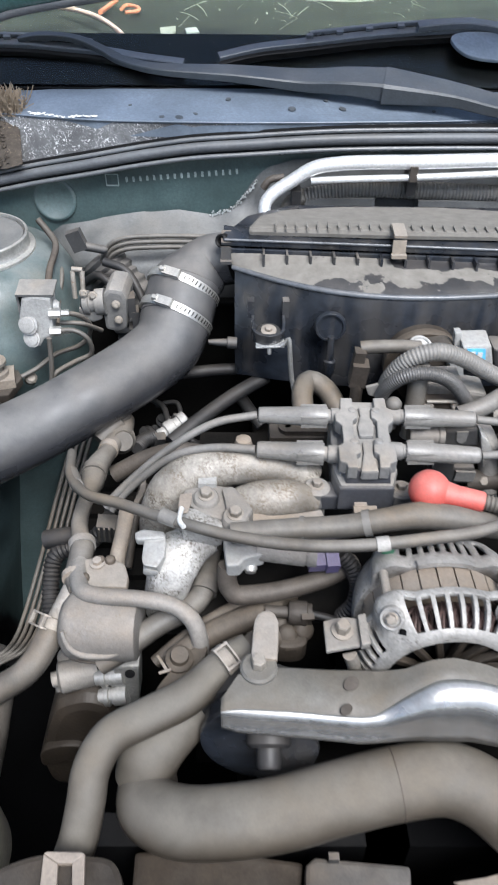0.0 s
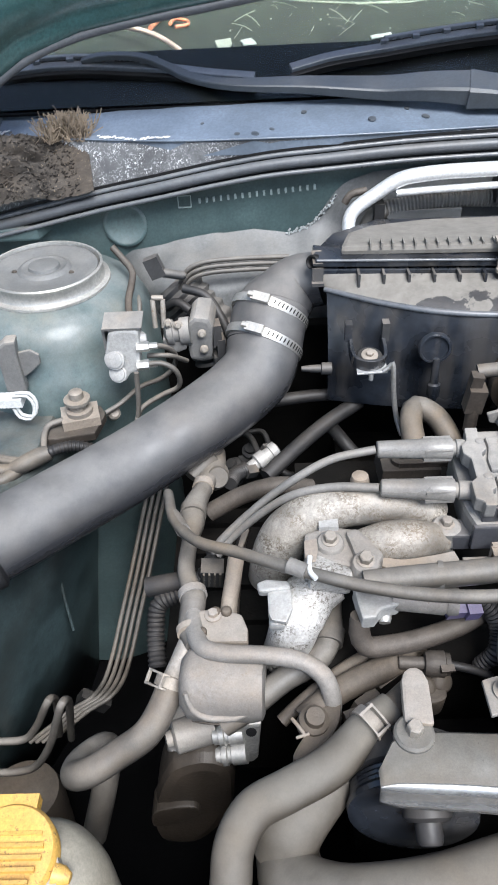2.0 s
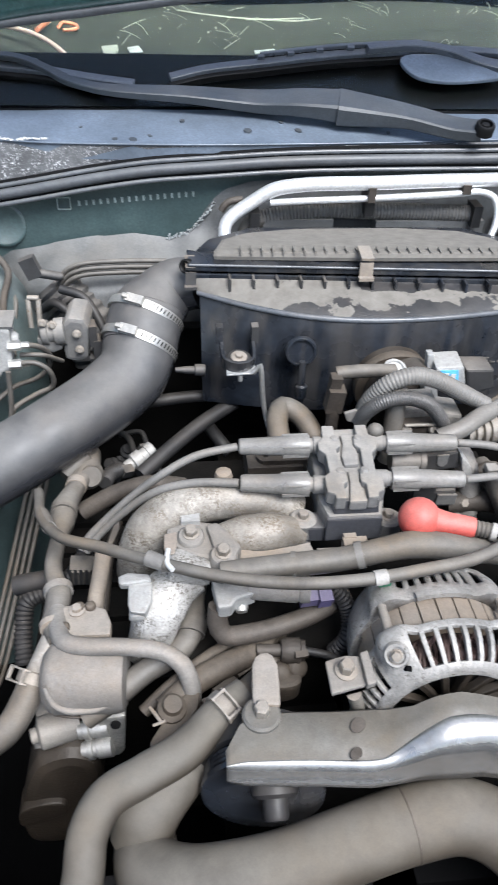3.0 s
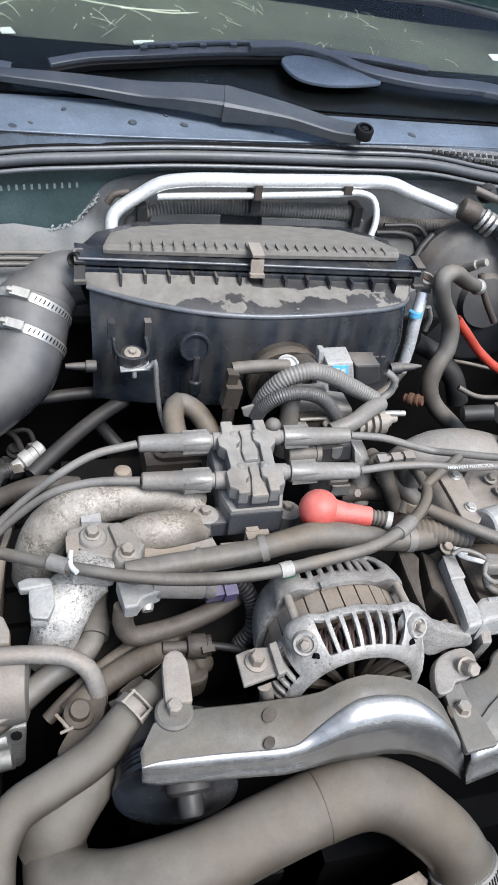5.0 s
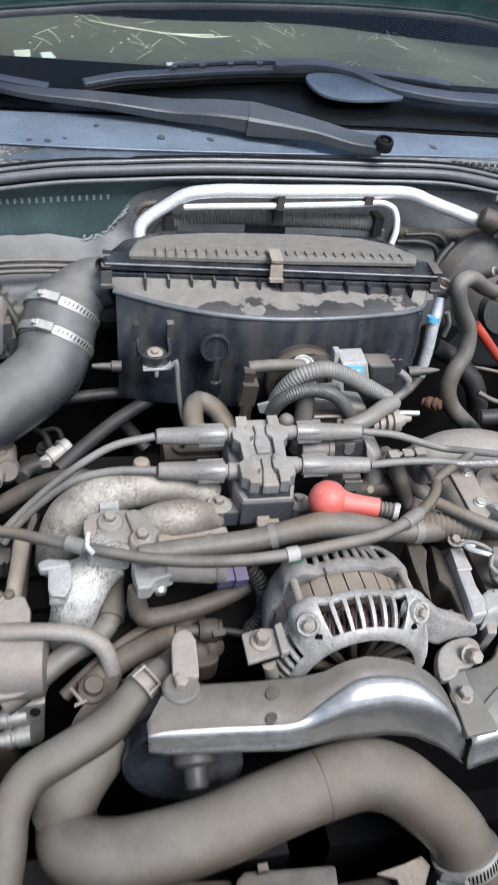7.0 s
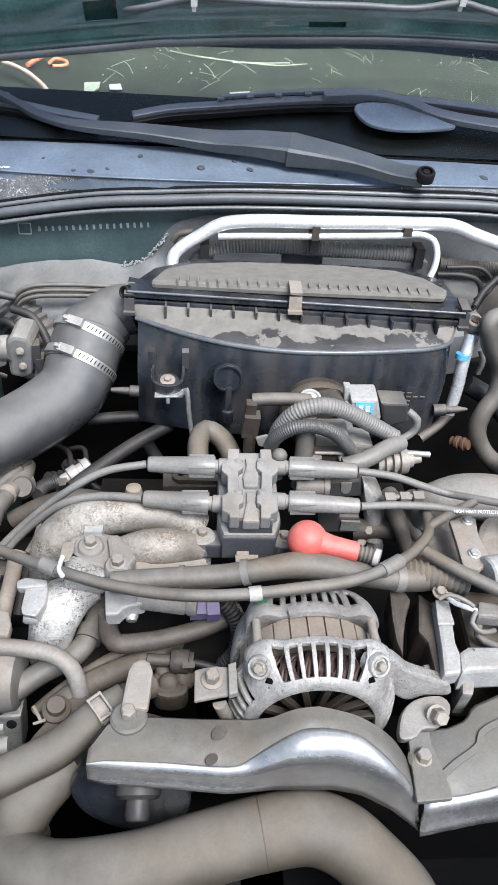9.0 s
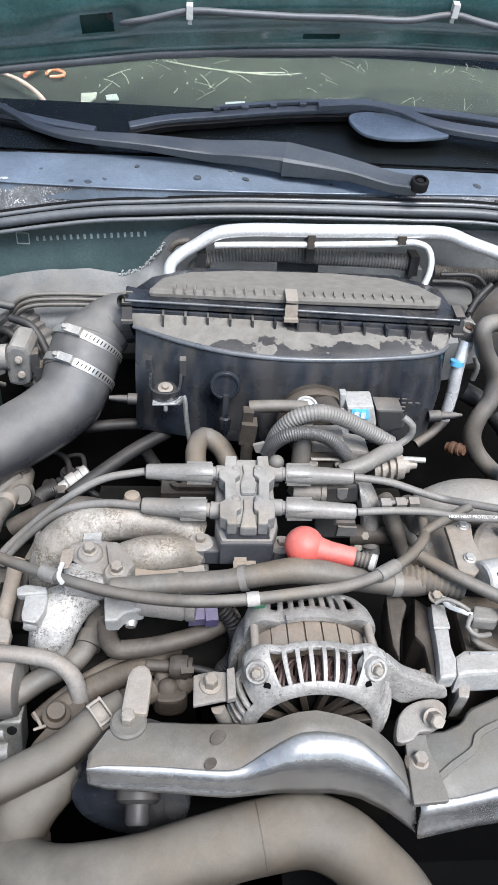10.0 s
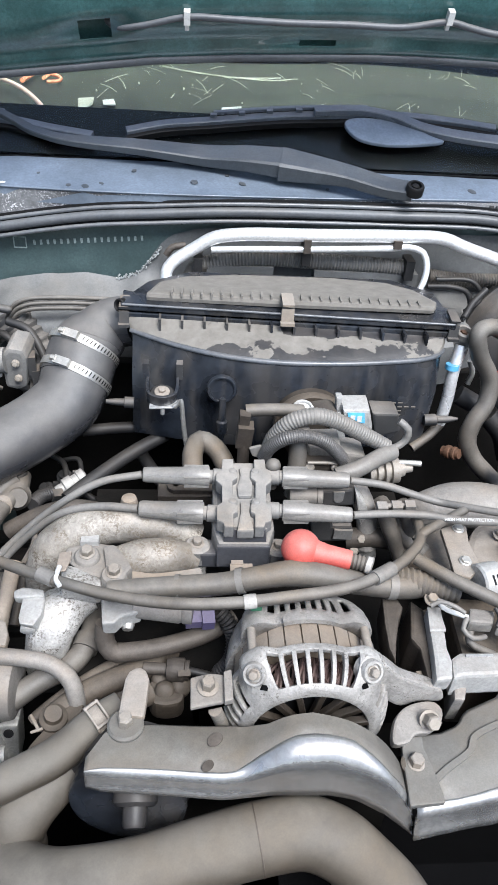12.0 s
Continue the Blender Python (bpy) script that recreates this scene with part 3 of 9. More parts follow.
strip(bm, [(-0.0622, 1.0575, 1.1314)] + [(-0.0046, 1.0595, 1.1376), (0.1919, 1.0595, 1.1469), (0.3591, 1.0595, 1.152), (0.5144, 1.0595, 1.1562)] + [(0.7437, 1.0595, 1.118), (1.0836, 1.0287, 1.0892)], [(-0.062, 1.051, 1.1552), (-0.0045, 1.051, 1.155), (0.192, 1.058, 1.155), (0.359, 1.072, 1.155), (0.51, 1.083, 1.155), (0.744, 1.079, 1.152), (1.06, 1.026, 1.126)], 0.012)
part("flange_edge", bm, FLANGE, cowl)
# perforated vent strip at the far end of the cowl
for k in range(26):
    for r_ in range(2):
        x = 0.50 + 0.0105 * k
        bm = fresh()
        block(bm, (x + 0.004 * r_, float(np.interp(x, [0.5, 0.72, 1.05], [1.052, 1.046, 1.01])) + 0.006 * r_, float(np.interp(x, [0.5, 0.72, 1.05], [1.150, 1.143, 1.117])) + 0.0065 * r_), (0.0066, 0.0044, 0.0016), (45, 0, 0), 0.0004)
        part("vent_slot", bm, BLACK, cowl)
strip = fresh()
edge = [(-0.5168, 1.0433, 1.0404), (-0.4657, 1.0433, 1.0537), (-0.3834, 1.0433, 1.0711), (-0.3036, 1.0433, 1.0876), (-0.2258, 1.0433, 1.1009), (-0.15, 1.0433, 1.1142), (-0.0757, 1.0433, 1.1245), (-0.0044, 1.0433, 1.1296), (0.1088, 1.0433, 1.1368), (0.24, 1.0433, 1.1399), (0.3568, 1.0433, 1.1409), (0.4932, 1.0433, 1.1409), (0.5866, 1.0433, 1.1286), (0.6989, 1.0433, 1.1142), (0.8004, 1.0433, 1.0947)]
sweep(strip, [(x, y + 0.003, z) for x, y, z in edge], 0.0072, 14)
seal = thing("weather_strip", strip, SEAL, "dark rubber weather strip along the cowl edge", "seal", kind="structure")
for k in (-1, 1):
    bm = fresh()
    sweep(bm, [(x, y + 0.004 * k, z + 0.0112 * k) for x, y, z in edge], 0.0030, 10)
    part("lip", bm, SEALLIP, seal, "glossy rubber lip with pale sheen painted in")
bm = fresh()
web = [V(p) for p, _ in spline(edge, 0.03)]
n = len(web)
add_mesh(bm, [p + V((0, 0.008, 0.017)) for p in web] + [p + V((0, 0.003, -0.015)) for p in web] + [p + V((0, 0.028, 0.012)) for p in web], [(i, i + 1, n + i + 1, n + i) for i in range(n - 1)] + [(i, 2 * n + i, 2 * n + i + 1, i + 1) for i in range(n - 1)])
part("flange_web", bm, BLACK, seal)

# windscreen, its black border, and the dash behind it
bm = fresh()
gy, gz, slope = 1.14, 1.182, 0.5
prism(bm, [(-0.75, gy, gz), (1.1, gy, gz), (1.0, gy + 0.9, gz + 0.9 * slope), (-0.65, gy + 0.9, gz + 0.9 * slope)], (0, 0.002, -0.004), 0)
screen = thing("windscreen", bm, GLASS, "raked windscreen glass with scratches", "windscreen", kind="structure")
screen.visible_shadow = False
bm = fresh()
prism(bm, [(-0.75, gy + 0.001, gz - 0.006), (1.1, gy + 0.001, gz - 0.006), (1.1, gy + 0.102, gz - 0.006 + 0.101 * slope), (-0.75, gy + 0.102, gz - 0.006 + 0.101 * slope)], (0, 0.001, -0.003), 0)
part("black_border", bm, FRIT, screen, "black ceramic border")
bm = fresh()
gridx, gridy = 28, 18
vs, fs = [], []
for j in range(gridy + 1):
    for i in range(gridx + 1):
        x, y = -0.85 + 2.05 * i / gridx, 1.26 + 0.95 * j / gridy
        z = 1.166 + 0.012 * math.sin(min(1, j / gridy * 1.3) * math.pi) + 0.018 * math.exp(-((x - 0.55) / 0.28) ** 2) * (y > 1.6)
        vs.append((x, y, z if y < 2.12 else 1.0))
for j in range(gridy):
    for i in range(gridx):
        q = j * (gridx + 1) + i
        fs.append((q, q + 1, q + gridx + 2, q + gridx + 1))
add_mesh(bm, vs, fs)
dash = thing("dashboard", bm, DASH, "dusty olive-grey dashboard top seen through the windscreen", "dashboard", kind="structure")
bm = fresh()
prism(bm, [(-1.2, 2.6, 0.4), (1.6, 2.6, 0.4), (1.6, 2.6, 1.9), (-1.2, 2.6, 1.9)], (0, 0.02, 0), 0)
prism(bm, [(-1.2, 2.0, 1.62), (1.6, 2.0, 1.62), (1.6, 2.6, 1.62), (-1.2, 2.6, 1.62)], (0, 0, 0.03), 0)
for sx in (-0.86, 1.2):
    prism(bm, [(sx, 1.25, 0.5), (sx, 2.6, 0.5), (sx, 2.6, 1.63), (sx, 2.05, 1.63), (sx, 1.25, 1.15)], (0.03, 0, 0), 0)
thing("cabin", bm, BLACK, "dark car cabin behind the windscreen", "cabin", kind="structure")

# thin straws and scratches on the dash and glass
rng = random.Random(4)
bm = fresh()
for k in range(60):
    x, y = rng.uniform(-0.15, 0.8), rng.uniform(1.5, 2.0)
    a, ln = rng.choice((0.5, 0.9, 2.2, 2.6, 1.3)) + rng.uniform(-0.2, 0.2), rng.uniform(0.02, 0.09)
    p = V((x, y, 1.185))
    q = p + V((ln * math.cos(a) * 0.6, ln * math.sin(a) * 1.6, 0.003))
    sweep(bm, [p, p.lerp(q, 0.5) + V((0.002, 0, 0.002)), q], rng.uniform(0.0003, 0.0007), 5, 0.03)
for k in range(40):
    ball(bm, (rng.uniform(-0.2, 0.8), rng.uniform(1.5, 2.0), 1.186), rng.uniform(0.0008, 0.002), 6)
thing("straw", bm, STRAW, "scattered pale straws lying on the dashboard", "straw", kind="stuff")
for pts in ([(-0.0153, 1.933, 1.18), (0.0384, 1.89, 1.18), (0.1289, 1.846, 1.18), (0.2311, 1.827, 1.18), (0.2995, 1.86, 1.18)], [(0.3142, 1.582, 1.18), (0.3607, 1.658, 1.18), (0.4133, 1.766, 1.18)], [(0.1284, 1.832, 1.18), (0.1934, 1.843, 1.18), (0.2602, 1.863, 1.18)]):
    hose("straw_stalk", pts, 0.0014, STRAW, "long pale straw on the dashboard", "straw", 6)
for name, pts, w, mat, lab in (("paper_scrap", [(0.1126, 1.501, 1.182), (0.1512, 1.52, 1.182), (0.1502, 1.5, 1.182), (0.1119, 1.477, 1.182)], 0.002, WHITE, "white paper scrap on the dashboard"),
                               ("paper_scrap", [(-0.1136, 1.512, 1.182), (-0.0938, 1.527, 1.182), (-0.0854, 1.48, 1.182), (-0.1077, 1.475, 1.182)], 0.002, WHITE, "small white paper scrap on the dashboard"),
                               ("paper_scrap", [(0.9202, 1.67, 1.182), (1.045, 1.701, 1.182), (1.004, 1.636, 1.182), (0.8991, 1.611, 1.182)], 0.002, WHITE, "bright white card on the dashboard"),
                               ("tag", [(-0.1587, 1.512, 1.182), (-0.1311, 1.528, 1.182), (-0.1278, 1.48, 1.182), (-0.1373, 1.422, 1.182), (-0.1492, 1.437, 1.182)], 0.003, STRAW, "pale plastic tag on the dashboard")):
    bm = fresh()
    prism(bm, pts, (0, 0, w), 0.0004)
    thing(name, bm, mat, lab, "paper")
hose("pale_orange_cable", [(-0.4093, 1.694, 1.19), (-0.3154, 1.576, 1.2), (-0.2574, 1.494, 1.2), (-0.2135, 1.42, 1.19), (-0.1904, 1.355, 1.18)], 0.0042, PALE, "pale orange cable looped on the dashboard", "cable")
hose("orange_cable", [(-0.2822, 1.62, 1.19), (-0.2735, 1.696, 1.19), (-0.2687, 1.749, 1.19)], 0.0045, ORANGE, "short orange cable piece on the dashboard", "cable")
hose("orange_ring", [(-0.249, 1.671, 1.187), (-0.2426, 1.716, 1.187), (-0.2181, 1.692, 1.187), (-0.2164, 1.65, 1.187), (-0.237, 1.638, 1.187)], 0.0034, ORANGE, "orange cable curl on the dashboard", "cable")

# hood, propped open: inner panel with openings, ribs and the washer hose
HU = V((0, -0.36, 0.93)).normalized()


def on_hood(x, v, out=0.0):
    """A point of the hood: across it, up it from its rear edge, and out from it towards the engine."""
    z = np.interp(x, [-0.75, -0.42, -0.37, -0.306, -0.245, -0.2, 0.0, 0.137, 0.33, 0.474, 0.743, 0.95, 1.15], [0.98, 1.232, 1.262, 1.284, 1.294, 1.300, 1.324, 1.334, 1.343, 1.343, 1.318, 1.26, 1.15])
    y = 1.10 - 0.06 * ((x - 0.3) / 0.75) ** 2
    return V((x, y, z)) + HU * v + V((0, -HU.z, HU.y)) * out


xs = [-0.75, -0.6, -0.5, -0.42, -0.37, -0.3, -0.2, -0.15, -0.086, -0.046, 0.0, 0.06, 0.12, 0.197, 0.246, 0.3, 0.36, 0.42, 0.485, 0.54, 0.6, 0.68, 0.74, 0.8, 0.95, 1.15]
vv = [0, 0.004, 0.012, 0.019, 0.027, 0.034, 0.041, 0.055, 0.07, 0.085, 0.12, 0.2, 0.35, 0.6, 0.95]
lift = [0, 0.005, 0.009, 0.010, 0.010, 0.011, 0.016, 0.022, 0.025, 0.026, 0.022, 0.03, 0.02, 0.03, 0.02]
vs, fs = [], []
for v, l in zip(vv, lift):
    vs += [on_hood(x, v, l) for x in xs]
m_ = len(xs)
for j in range(len(vv) - 1):
    for i in range(m_ - 1):
        inhole = (xs[i] == 0.197 and vv[j] == 0.019) or (xs[i] == -0.086 and 0.041 <= vv[j] < 0.07) or (xs[i] == 0.485 and 0.041 <= vv[j] < 0.07)
        if not inhole:
            fs.append((j * m_ + i, j * m_ + i + 1, (j + 1) * m_ + i + 1, (j + 1) * m_ + i))
bm = fresh()
add_mesh(bm, vs, fs)
hood = thing("hood", bm, HOODPAINT, "dark green car hood propped open, seen from beneath", "hood")
sol = hood.modifiers.new("thick", "SOLIDIFY")
sol.thickness, sol.offset = 0.0015, 1.0
bm = fresh()
fs = [(j * m_ + i, j * m_ + i + 1, (j + 1) * m_ + i + 1, (j + 1) * m_ + i) for j in range(len(vv) - 1) for i in range(m_ - 1)]
add_mesh(bm, [on_hood(x, v, -0.006 - 0.02 * min(1, v / 0.1)) for v in vv for x in xs], fs)
part("outer_skin", bm, HOODPAINT, hood)
bm = fresh()
sweep(bm, [on_hood(x, 0.0, 0.003) for x in xs], 0.006, 10)
part("rear_hem", bm, SEAL, hood, "dark folded rear hem")
hz = [(-0.0895, 1.085, 1.378), (-0.0557, 1.085, 1.376), (-0.0513, 1.065, 1.368), (-0.0361, 1.05, 1.364), (-0.0023, 1.048, 1.369), (0.0467, 1.046, 1.38), (0.1097, 1.044, 1.381), (0.1806, 1.044, 1.381), (0.2522, 1.044, 1.383), (0.3244, 1.044, 1.384), (0.3805, 1.042, 1.393), (0.411, 1.042, 1.388), (0.4436, 1.042, 1.383)] + [(0.5028, 1.045, 1.382), (0.5462, 1.045, 1.388), (0.5894, 1.045, 1.398), (0.6318, 1.045, 1.412), (0.6787, 1.045, 1.422)]
washer = hose("washer_hose", hz, 0.0042, SEAL, "dark washer hose clipped beneath the hood")
for c in [(0.0488, 1.04, 1.381), (0.3807, 1.04, 1.399)]:
    c = V(c)
    bm = fresh()
    block(bm, c, (0.008, 0.011, 0.016), (20, 0, 0), 0.002)
    block(bm, c + V((0, 0.006, -0.009)), (0.005, 0.006, 0.012), (20, 0, 0), 0.0015)
    thing("hose_clip", bm, WHITE, "white plastic clip holding the washer hose", "clip", "washer hose clips")

# inner wings, floor of the bay and front panel
wall_y = [0.02, 0.40, 0.55, 0.62, 0.72, 0.80, 0.93]
wall_x = [-0.50, -0.47, -0.43, -0.40, -0.36, -0.345, -0.345]
bm = fresh()
vs = []
rows_z = [0.35, 0.6, 0.72, 0.80, 0.86, 0.885, 0.90, 0.905]
outs = [-0.05, -0.014, 0.004, 0.002, -0.002, -0.008, -0.02, -0.30]
ny = 30
for z, o in zip(rows_z, outs):
    for i in range(ny + 1):
        y = 0.02 + 0.91 * i / ny
        vs.append((float(np.interp(y, wall_y, wall_x)) + o + 0.004 * math.sin(17 * y + 9 * z), y, z))
add_mesh(bm, vs, [(j * (ny + 1) + i, j * (ny + 1) + i + 1, (j + 1) * (ny + 1) + i + 1, (j + 1) * (ny + 1) + i) for j in range(len(rows_z) - 1) for i in range(ny)])
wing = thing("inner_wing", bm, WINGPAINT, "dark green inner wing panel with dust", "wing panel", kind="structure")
sol = wing.modifiers.new("thick", "SOLIDIFY")
sol.thickness = 0.004
bm = fresh()
sweep(bm, [(-0.37, 0.7025, 0.7369), (-0.37, 0.6941, 0.6896), (-0.37, 0.6906, 0.6198)], 0.0022, 8)
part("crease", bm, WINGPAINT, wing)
bm = fresh()
prism(bm, [(0.78, 0.02, 0.35), (0.78, 1.03, 0.35), (0.78, 1.03, 0.95), (0.78, 0.02, 0.92)], (0.02, 0, 0), 0.006)
prism(bm, [(0.78, 0.02, 0.92), (0.78, 1.03, 0.95), (1.15, 1.03, 0.97), (1.15, 0.02, 0.94)], (0, 0, -0.02), 0.004)
thing("inner_wing", bm, GREEN, "dark green inner wing panel in shade", "wing panel", kind="structure")
# the tray's colour holds the darkness of the deep gaps
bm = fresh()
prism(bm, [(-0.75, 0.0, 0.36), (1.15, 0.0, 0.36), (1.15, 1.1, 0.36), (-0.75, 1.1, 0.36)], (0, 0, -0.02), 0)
thing("undertray", bm, DEEP_SHADE, "black tray under the engine with shade painted in", "undertray", kind="structure")
# panel below the view, made tall to block low light from the front
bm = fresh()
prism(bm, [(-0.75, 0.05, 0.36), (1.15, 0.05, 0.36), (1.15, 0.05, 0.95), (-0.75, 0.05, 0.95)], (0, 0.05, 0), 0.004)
thing("front_panel", bm, DEEP_SHADE, "unseen dark front panel, raised to keep front light out", "panel", kind="structure")
# wing top and leaf litter beside the cowl
bm = fresh()
prism(bm, [(-0.95, 1.04, 1.055), (-0.40, 1.04, 1.055), (-0.36, 1.10, 1.07), (-0.42, 1.5, 1.07), (-0.95, 1.5, 1.055)], (0, 0, -0.02), 0.004)
part("wing_corner", bm, GREEN_DUSTY, wing, "dirty wing corner")
rng = random.Random(8)
bm = fresh()
nx, ny = 70, 44


def heap_at(u, v):
    """A point of the dirt heap lying against the flange: u along it, v up it."""
    x = -0.56 + 0.25 * u
    low = V((x, 1.026, float(np.interp(x, [-0.56, -0.4557, -0.3755, -0.2977], [1.055, 1.085, 1.100, 1.114]))))
    high = V((x - 0.01, 1.085, 1.160))
    ragged = 0.010 * math.sin(7 * v + 1) + 0.005 * math.sin(23 * v + 90 * x) + 0.003 * math.sin(57 * v - 160 * x)
    fat = max(0.0, min(1.0, (-0.368 + ragged - x) / 0.03))
    lump = 0.5 + 0.25 * math.sin(95 * x + 3 * math.sin(9 * v)) + 0.25 * math.sin(15 * v + 60 * x)
    return low.lerp(high, v) + V((0, -0.6, 0.8)) * (0.008 * fat + 0.015 * fat * lump * math.sin(math.pi * min(1, v * 0.95)) - 0.008 * (1 - fat))


add_mesh(bm, [heap_at(i / nx, j / ny) + V((0, 0, rng.uniform(-0.0015, 0.0015))) for j in range(ny + 1) for i in range(nx + 1)], [(j * (nx + 1) + i, j * (nx + 1) + i + 1, (j + 1) * (nx + 1) + i + 1, (j + 1) * (nx + 1) + i) for j in range(ny) for i in range(nx)])
for k in range(900):
    p = heap_at(rng.random() * 0.92, rng.random()) + V((0, 0, rng.uniform(0.0, 0.004)))
    block(bm, p, (rng.uniform(0.002, 0.008), rng.uniform(0.001, 0.003), 0.0008), (rng.uniform(-50, 50), rng.uniform(-50, 50), rng.uniform(0, 180)), 0)
thing("leaf_litter", bm, DIRT, "dry brown leaf litter heaped in the cowl corner", "leaf litter", kind="stuff")
bm = fresh()
for k in range(420):
    p = V(rng.choice([(-0.3683, 1.084, 1.155), (-0.3571, 1.092, 1.155), (-0.3468, 1.099, 1.155), (-0.3429, 1.098, 1.155), (-0.336, 1.102, 1.155), (-0.3317, 1.1, 1.155), (-0.3377, 1.091, 1.155), (-0.327, 1.094, 1.155)])) + V((rng.gauss(0, 0.007), rng.gauss(0, 0.007), 0))
    q = p + V((rng.gauss(0, 0.012), rng.gauss(0, 0.010), rng.uniform(0.006, 0.036)))
    sweep(bm, [p, p.lerp(q, 0.5) + V((rng.gauss(0, 0.003), 0, 0)), q], rng.uniform(0.0005, 0.0011), 4, 0.02)
thing("moss_tuft", bm, MOSS, "dry brown moss tuft growing at the cowl edge", "moss", kind="stuff")
bm = fresh()
for line_ in ([(-0.3038, 1.083, 1.16), (-0.2853, 1.074, 1.16), (-0.2674, 1.068, 1.16), (-0.2518, 1.062, 1.16)], [(-0.2432, 1.063, 1.16), (-0.23, 1.064, 1.16), (-0.2198, 1.066, 1.16), (-0.2081, 1.067, 1.16)], [(-0.4442, 1.118, 1.16), (-0.4369, 1.12, 1.16), (-0.4327, 1.122, 1.16)]):
    for p, _ in spline(line_, 0.0025):
        turn(bm, p + V((0, rng.gauss(0, 0.001), rng.gauss(0, 0.0006))), (0, -0.3, 1), [(0, rng.uniform(0.0008, 0.0034)), (0.0006, rng.uniform(0.0006, 0.002)), (0.0008, 0.0004)], 7, squash=0.7)
part("paint_flakes", bm, WHITE, cowl, "white flaked sealant")

# ---- wipers ----
arm = fresh()
sweep(arm, [(0.3776, 1.045, 1.178), (0.3419, 1.06, 1.178), (0.286, 1.08, 1.186), (0.2376, 1.095, 1.189), (0.1883, 1.105, 1.192)], 0, section=([0.016, 0.017, 0.018, 0.022, 0.026], [0.008, 0.008, 0.009, 0.012, 0.015]), up=(0, -0.3, 1))
wiper = thing("windscreen_wiper", arm, WIPER, "black windscreen wiper with its arm bolted to the cowl", "wiper", "windscreen wipers")
bm = fresh()
sweep(bm, [(0.1948, 1.105, 1.193), (0.1386, 1.115, 1.195), (0.0807, 1.13, 1.192), (-0.0192, 1.134, 1.199), (-0.1268, 1.144, 1.202), (-0.1611, 1.162, 1.2035), (-0.1881, 1.177, 1.208), (-0.2113, 1.188, 1.2165), (-0.2381, 1.195, 1.226), (-0.2613, 1.198, 1.2305), (-0.3048, 1.202, 1.2310), (-0.3335, 1.204, 1.2265)], 0, section=([0.024, 0.022, 0.019, 0.014, 0.009, 0.008, 0.008, 0.007, 0.0065, 0.006, 0.006, 0.005], [0.013, 0.010, 0.008, 0.006, 0.0045, 0.004, 0.004, 0.004, 0.004, 0.004, 0.004, 0.003]), up=(0, -0.3, 1))
part("outer_arm", bm, WIPER, wiper)
bm = fresh()
turn(bm, (0.3758, 1.038, 1.178), (0, -0.35, 1), [(0, 0.013), (0.012, 0.013), (0.014, 0.0115), (0.014, 0.0085), (0.009, 0.008), (0.009, 0.0055), (0.013, 0.005), (0.0135, 0.002)], 28)
part("pivot_cap", bm, BLACK, wiper, "black ring cap over the pivot nut")
bm = fresh()
ball(bm, (0.1849, 1.09, 1.185), 0.004, 10)
part("rivet", bm, BLACK, wiper)


def blade(pts, parent):
    ob = part("blade", sweep(fresh(), pts, 0, section=(0.007, 0.004), up=(0, -0.4, 1)), WIPERLIGHT, parent)
    bm = fresh()
    sweep(bm, [(x, y - 0.008, z - 0.010) for x, y, z in pts], 0, section=(0.004, 0.005), up=(0, -0.4, 1))
    part("rubber", bm, BLACK, ob, "black rubber lip")
    line = [p for p, _ in spline(pts, 0.02)]
    span = line[int(len(line) * 0.22):int(len(line) * 0.66)]
    bm = fresh()
    sweep(bm, [p + V((0, 0.006, 0.0105)) for p in span], 0, section=(0.003, 0.0028), up=(0, -0.4, 1))
    part("upper_rail", bm, WIPERLIGHT, ob)
    bm = fresh()
    sweep(bm, [p + V((0, 0.009, 0.006)) for p in span], 0, section=(0.004, 0.002), up=(0, -0.4, 1))
    part("spine", bm, BLACK, ob)
    for p in span[::2]:
        bm = fresh()
        block(bm, p + V((0, 0.003, 0.0055)), (0.010, 0.005, 0.011), (28, 0, 3), 0.0008)
        part("bridge", bm, WIPERLIGHT, ob)


blade([(-0.4575, 1.203, 1.214), (-0.4175, 1.203, 1.218), (-0.377, 1.203, 1.2205), (-0.322, 1.203, 1.220), (-0.2666, 1.200, 1.2165), (-0.2071, 1.193, 1.213), (-0.1556, 1.178, 1.209), (-0.0918, 1.163, 1.205)], wiper)
bm = fresh()
sweep(bm, [(0.247, 1.213, 1.244), (0.3192, 1.221, 1.248), (0.3721, 1.212, 1.243), (0.4252, 1.197, 1.23), (0.522, 1.18, 1.222)] + [(0.6268, 1.176, 1.22), (0.7452, 1.16, 1.207), (0.7747, 1.149, 1.201), (0.8275, 1.124, 1.179)], 0, section=([0.006, 0.007, 0.008, 0.010, 0.011, 0.013, 0.014, 0.015, 0.014], 0.005), up=(0, -0.4, 1))
wiper2 = thing("windscreen_wiper", bm, WIPERLIGHT, "black windscreen wiper lying across the glass with deflector", "wiper", "windscreen wipers")
blade([(-0.0416, 1.175, 1.211), (0.0121, 1.187, 1.22), (0.0894, 1.2, 1.226), (0.1772, 1.214, 1.233), (0.2489, 1.222, 1.237), (0.3764, 1.23, 1.241), (0.4675, 1.224, 1.238), (0.5415, 1.214, 1.233)], wiper2)
bm = fresh()
prism(bm, loop([(0.2943, 1.201, 1.229), (0.3031, 1.21, 1.233), (0.3377, 1.213, 1.235), (0.3778, 1.209, 1.232), (0.4078, 1.197, 1.226), (0.4327, 1.183, 1.219), (0.4495, 1.175, 1.215), (0.4031, 1.165, 1.21), (0.3494, 1.162, 1.209), (0.315, 1.17, 1.213), (0.299, 1.186, 1.221)]), (0, -0.002, 0.005), 0.002)
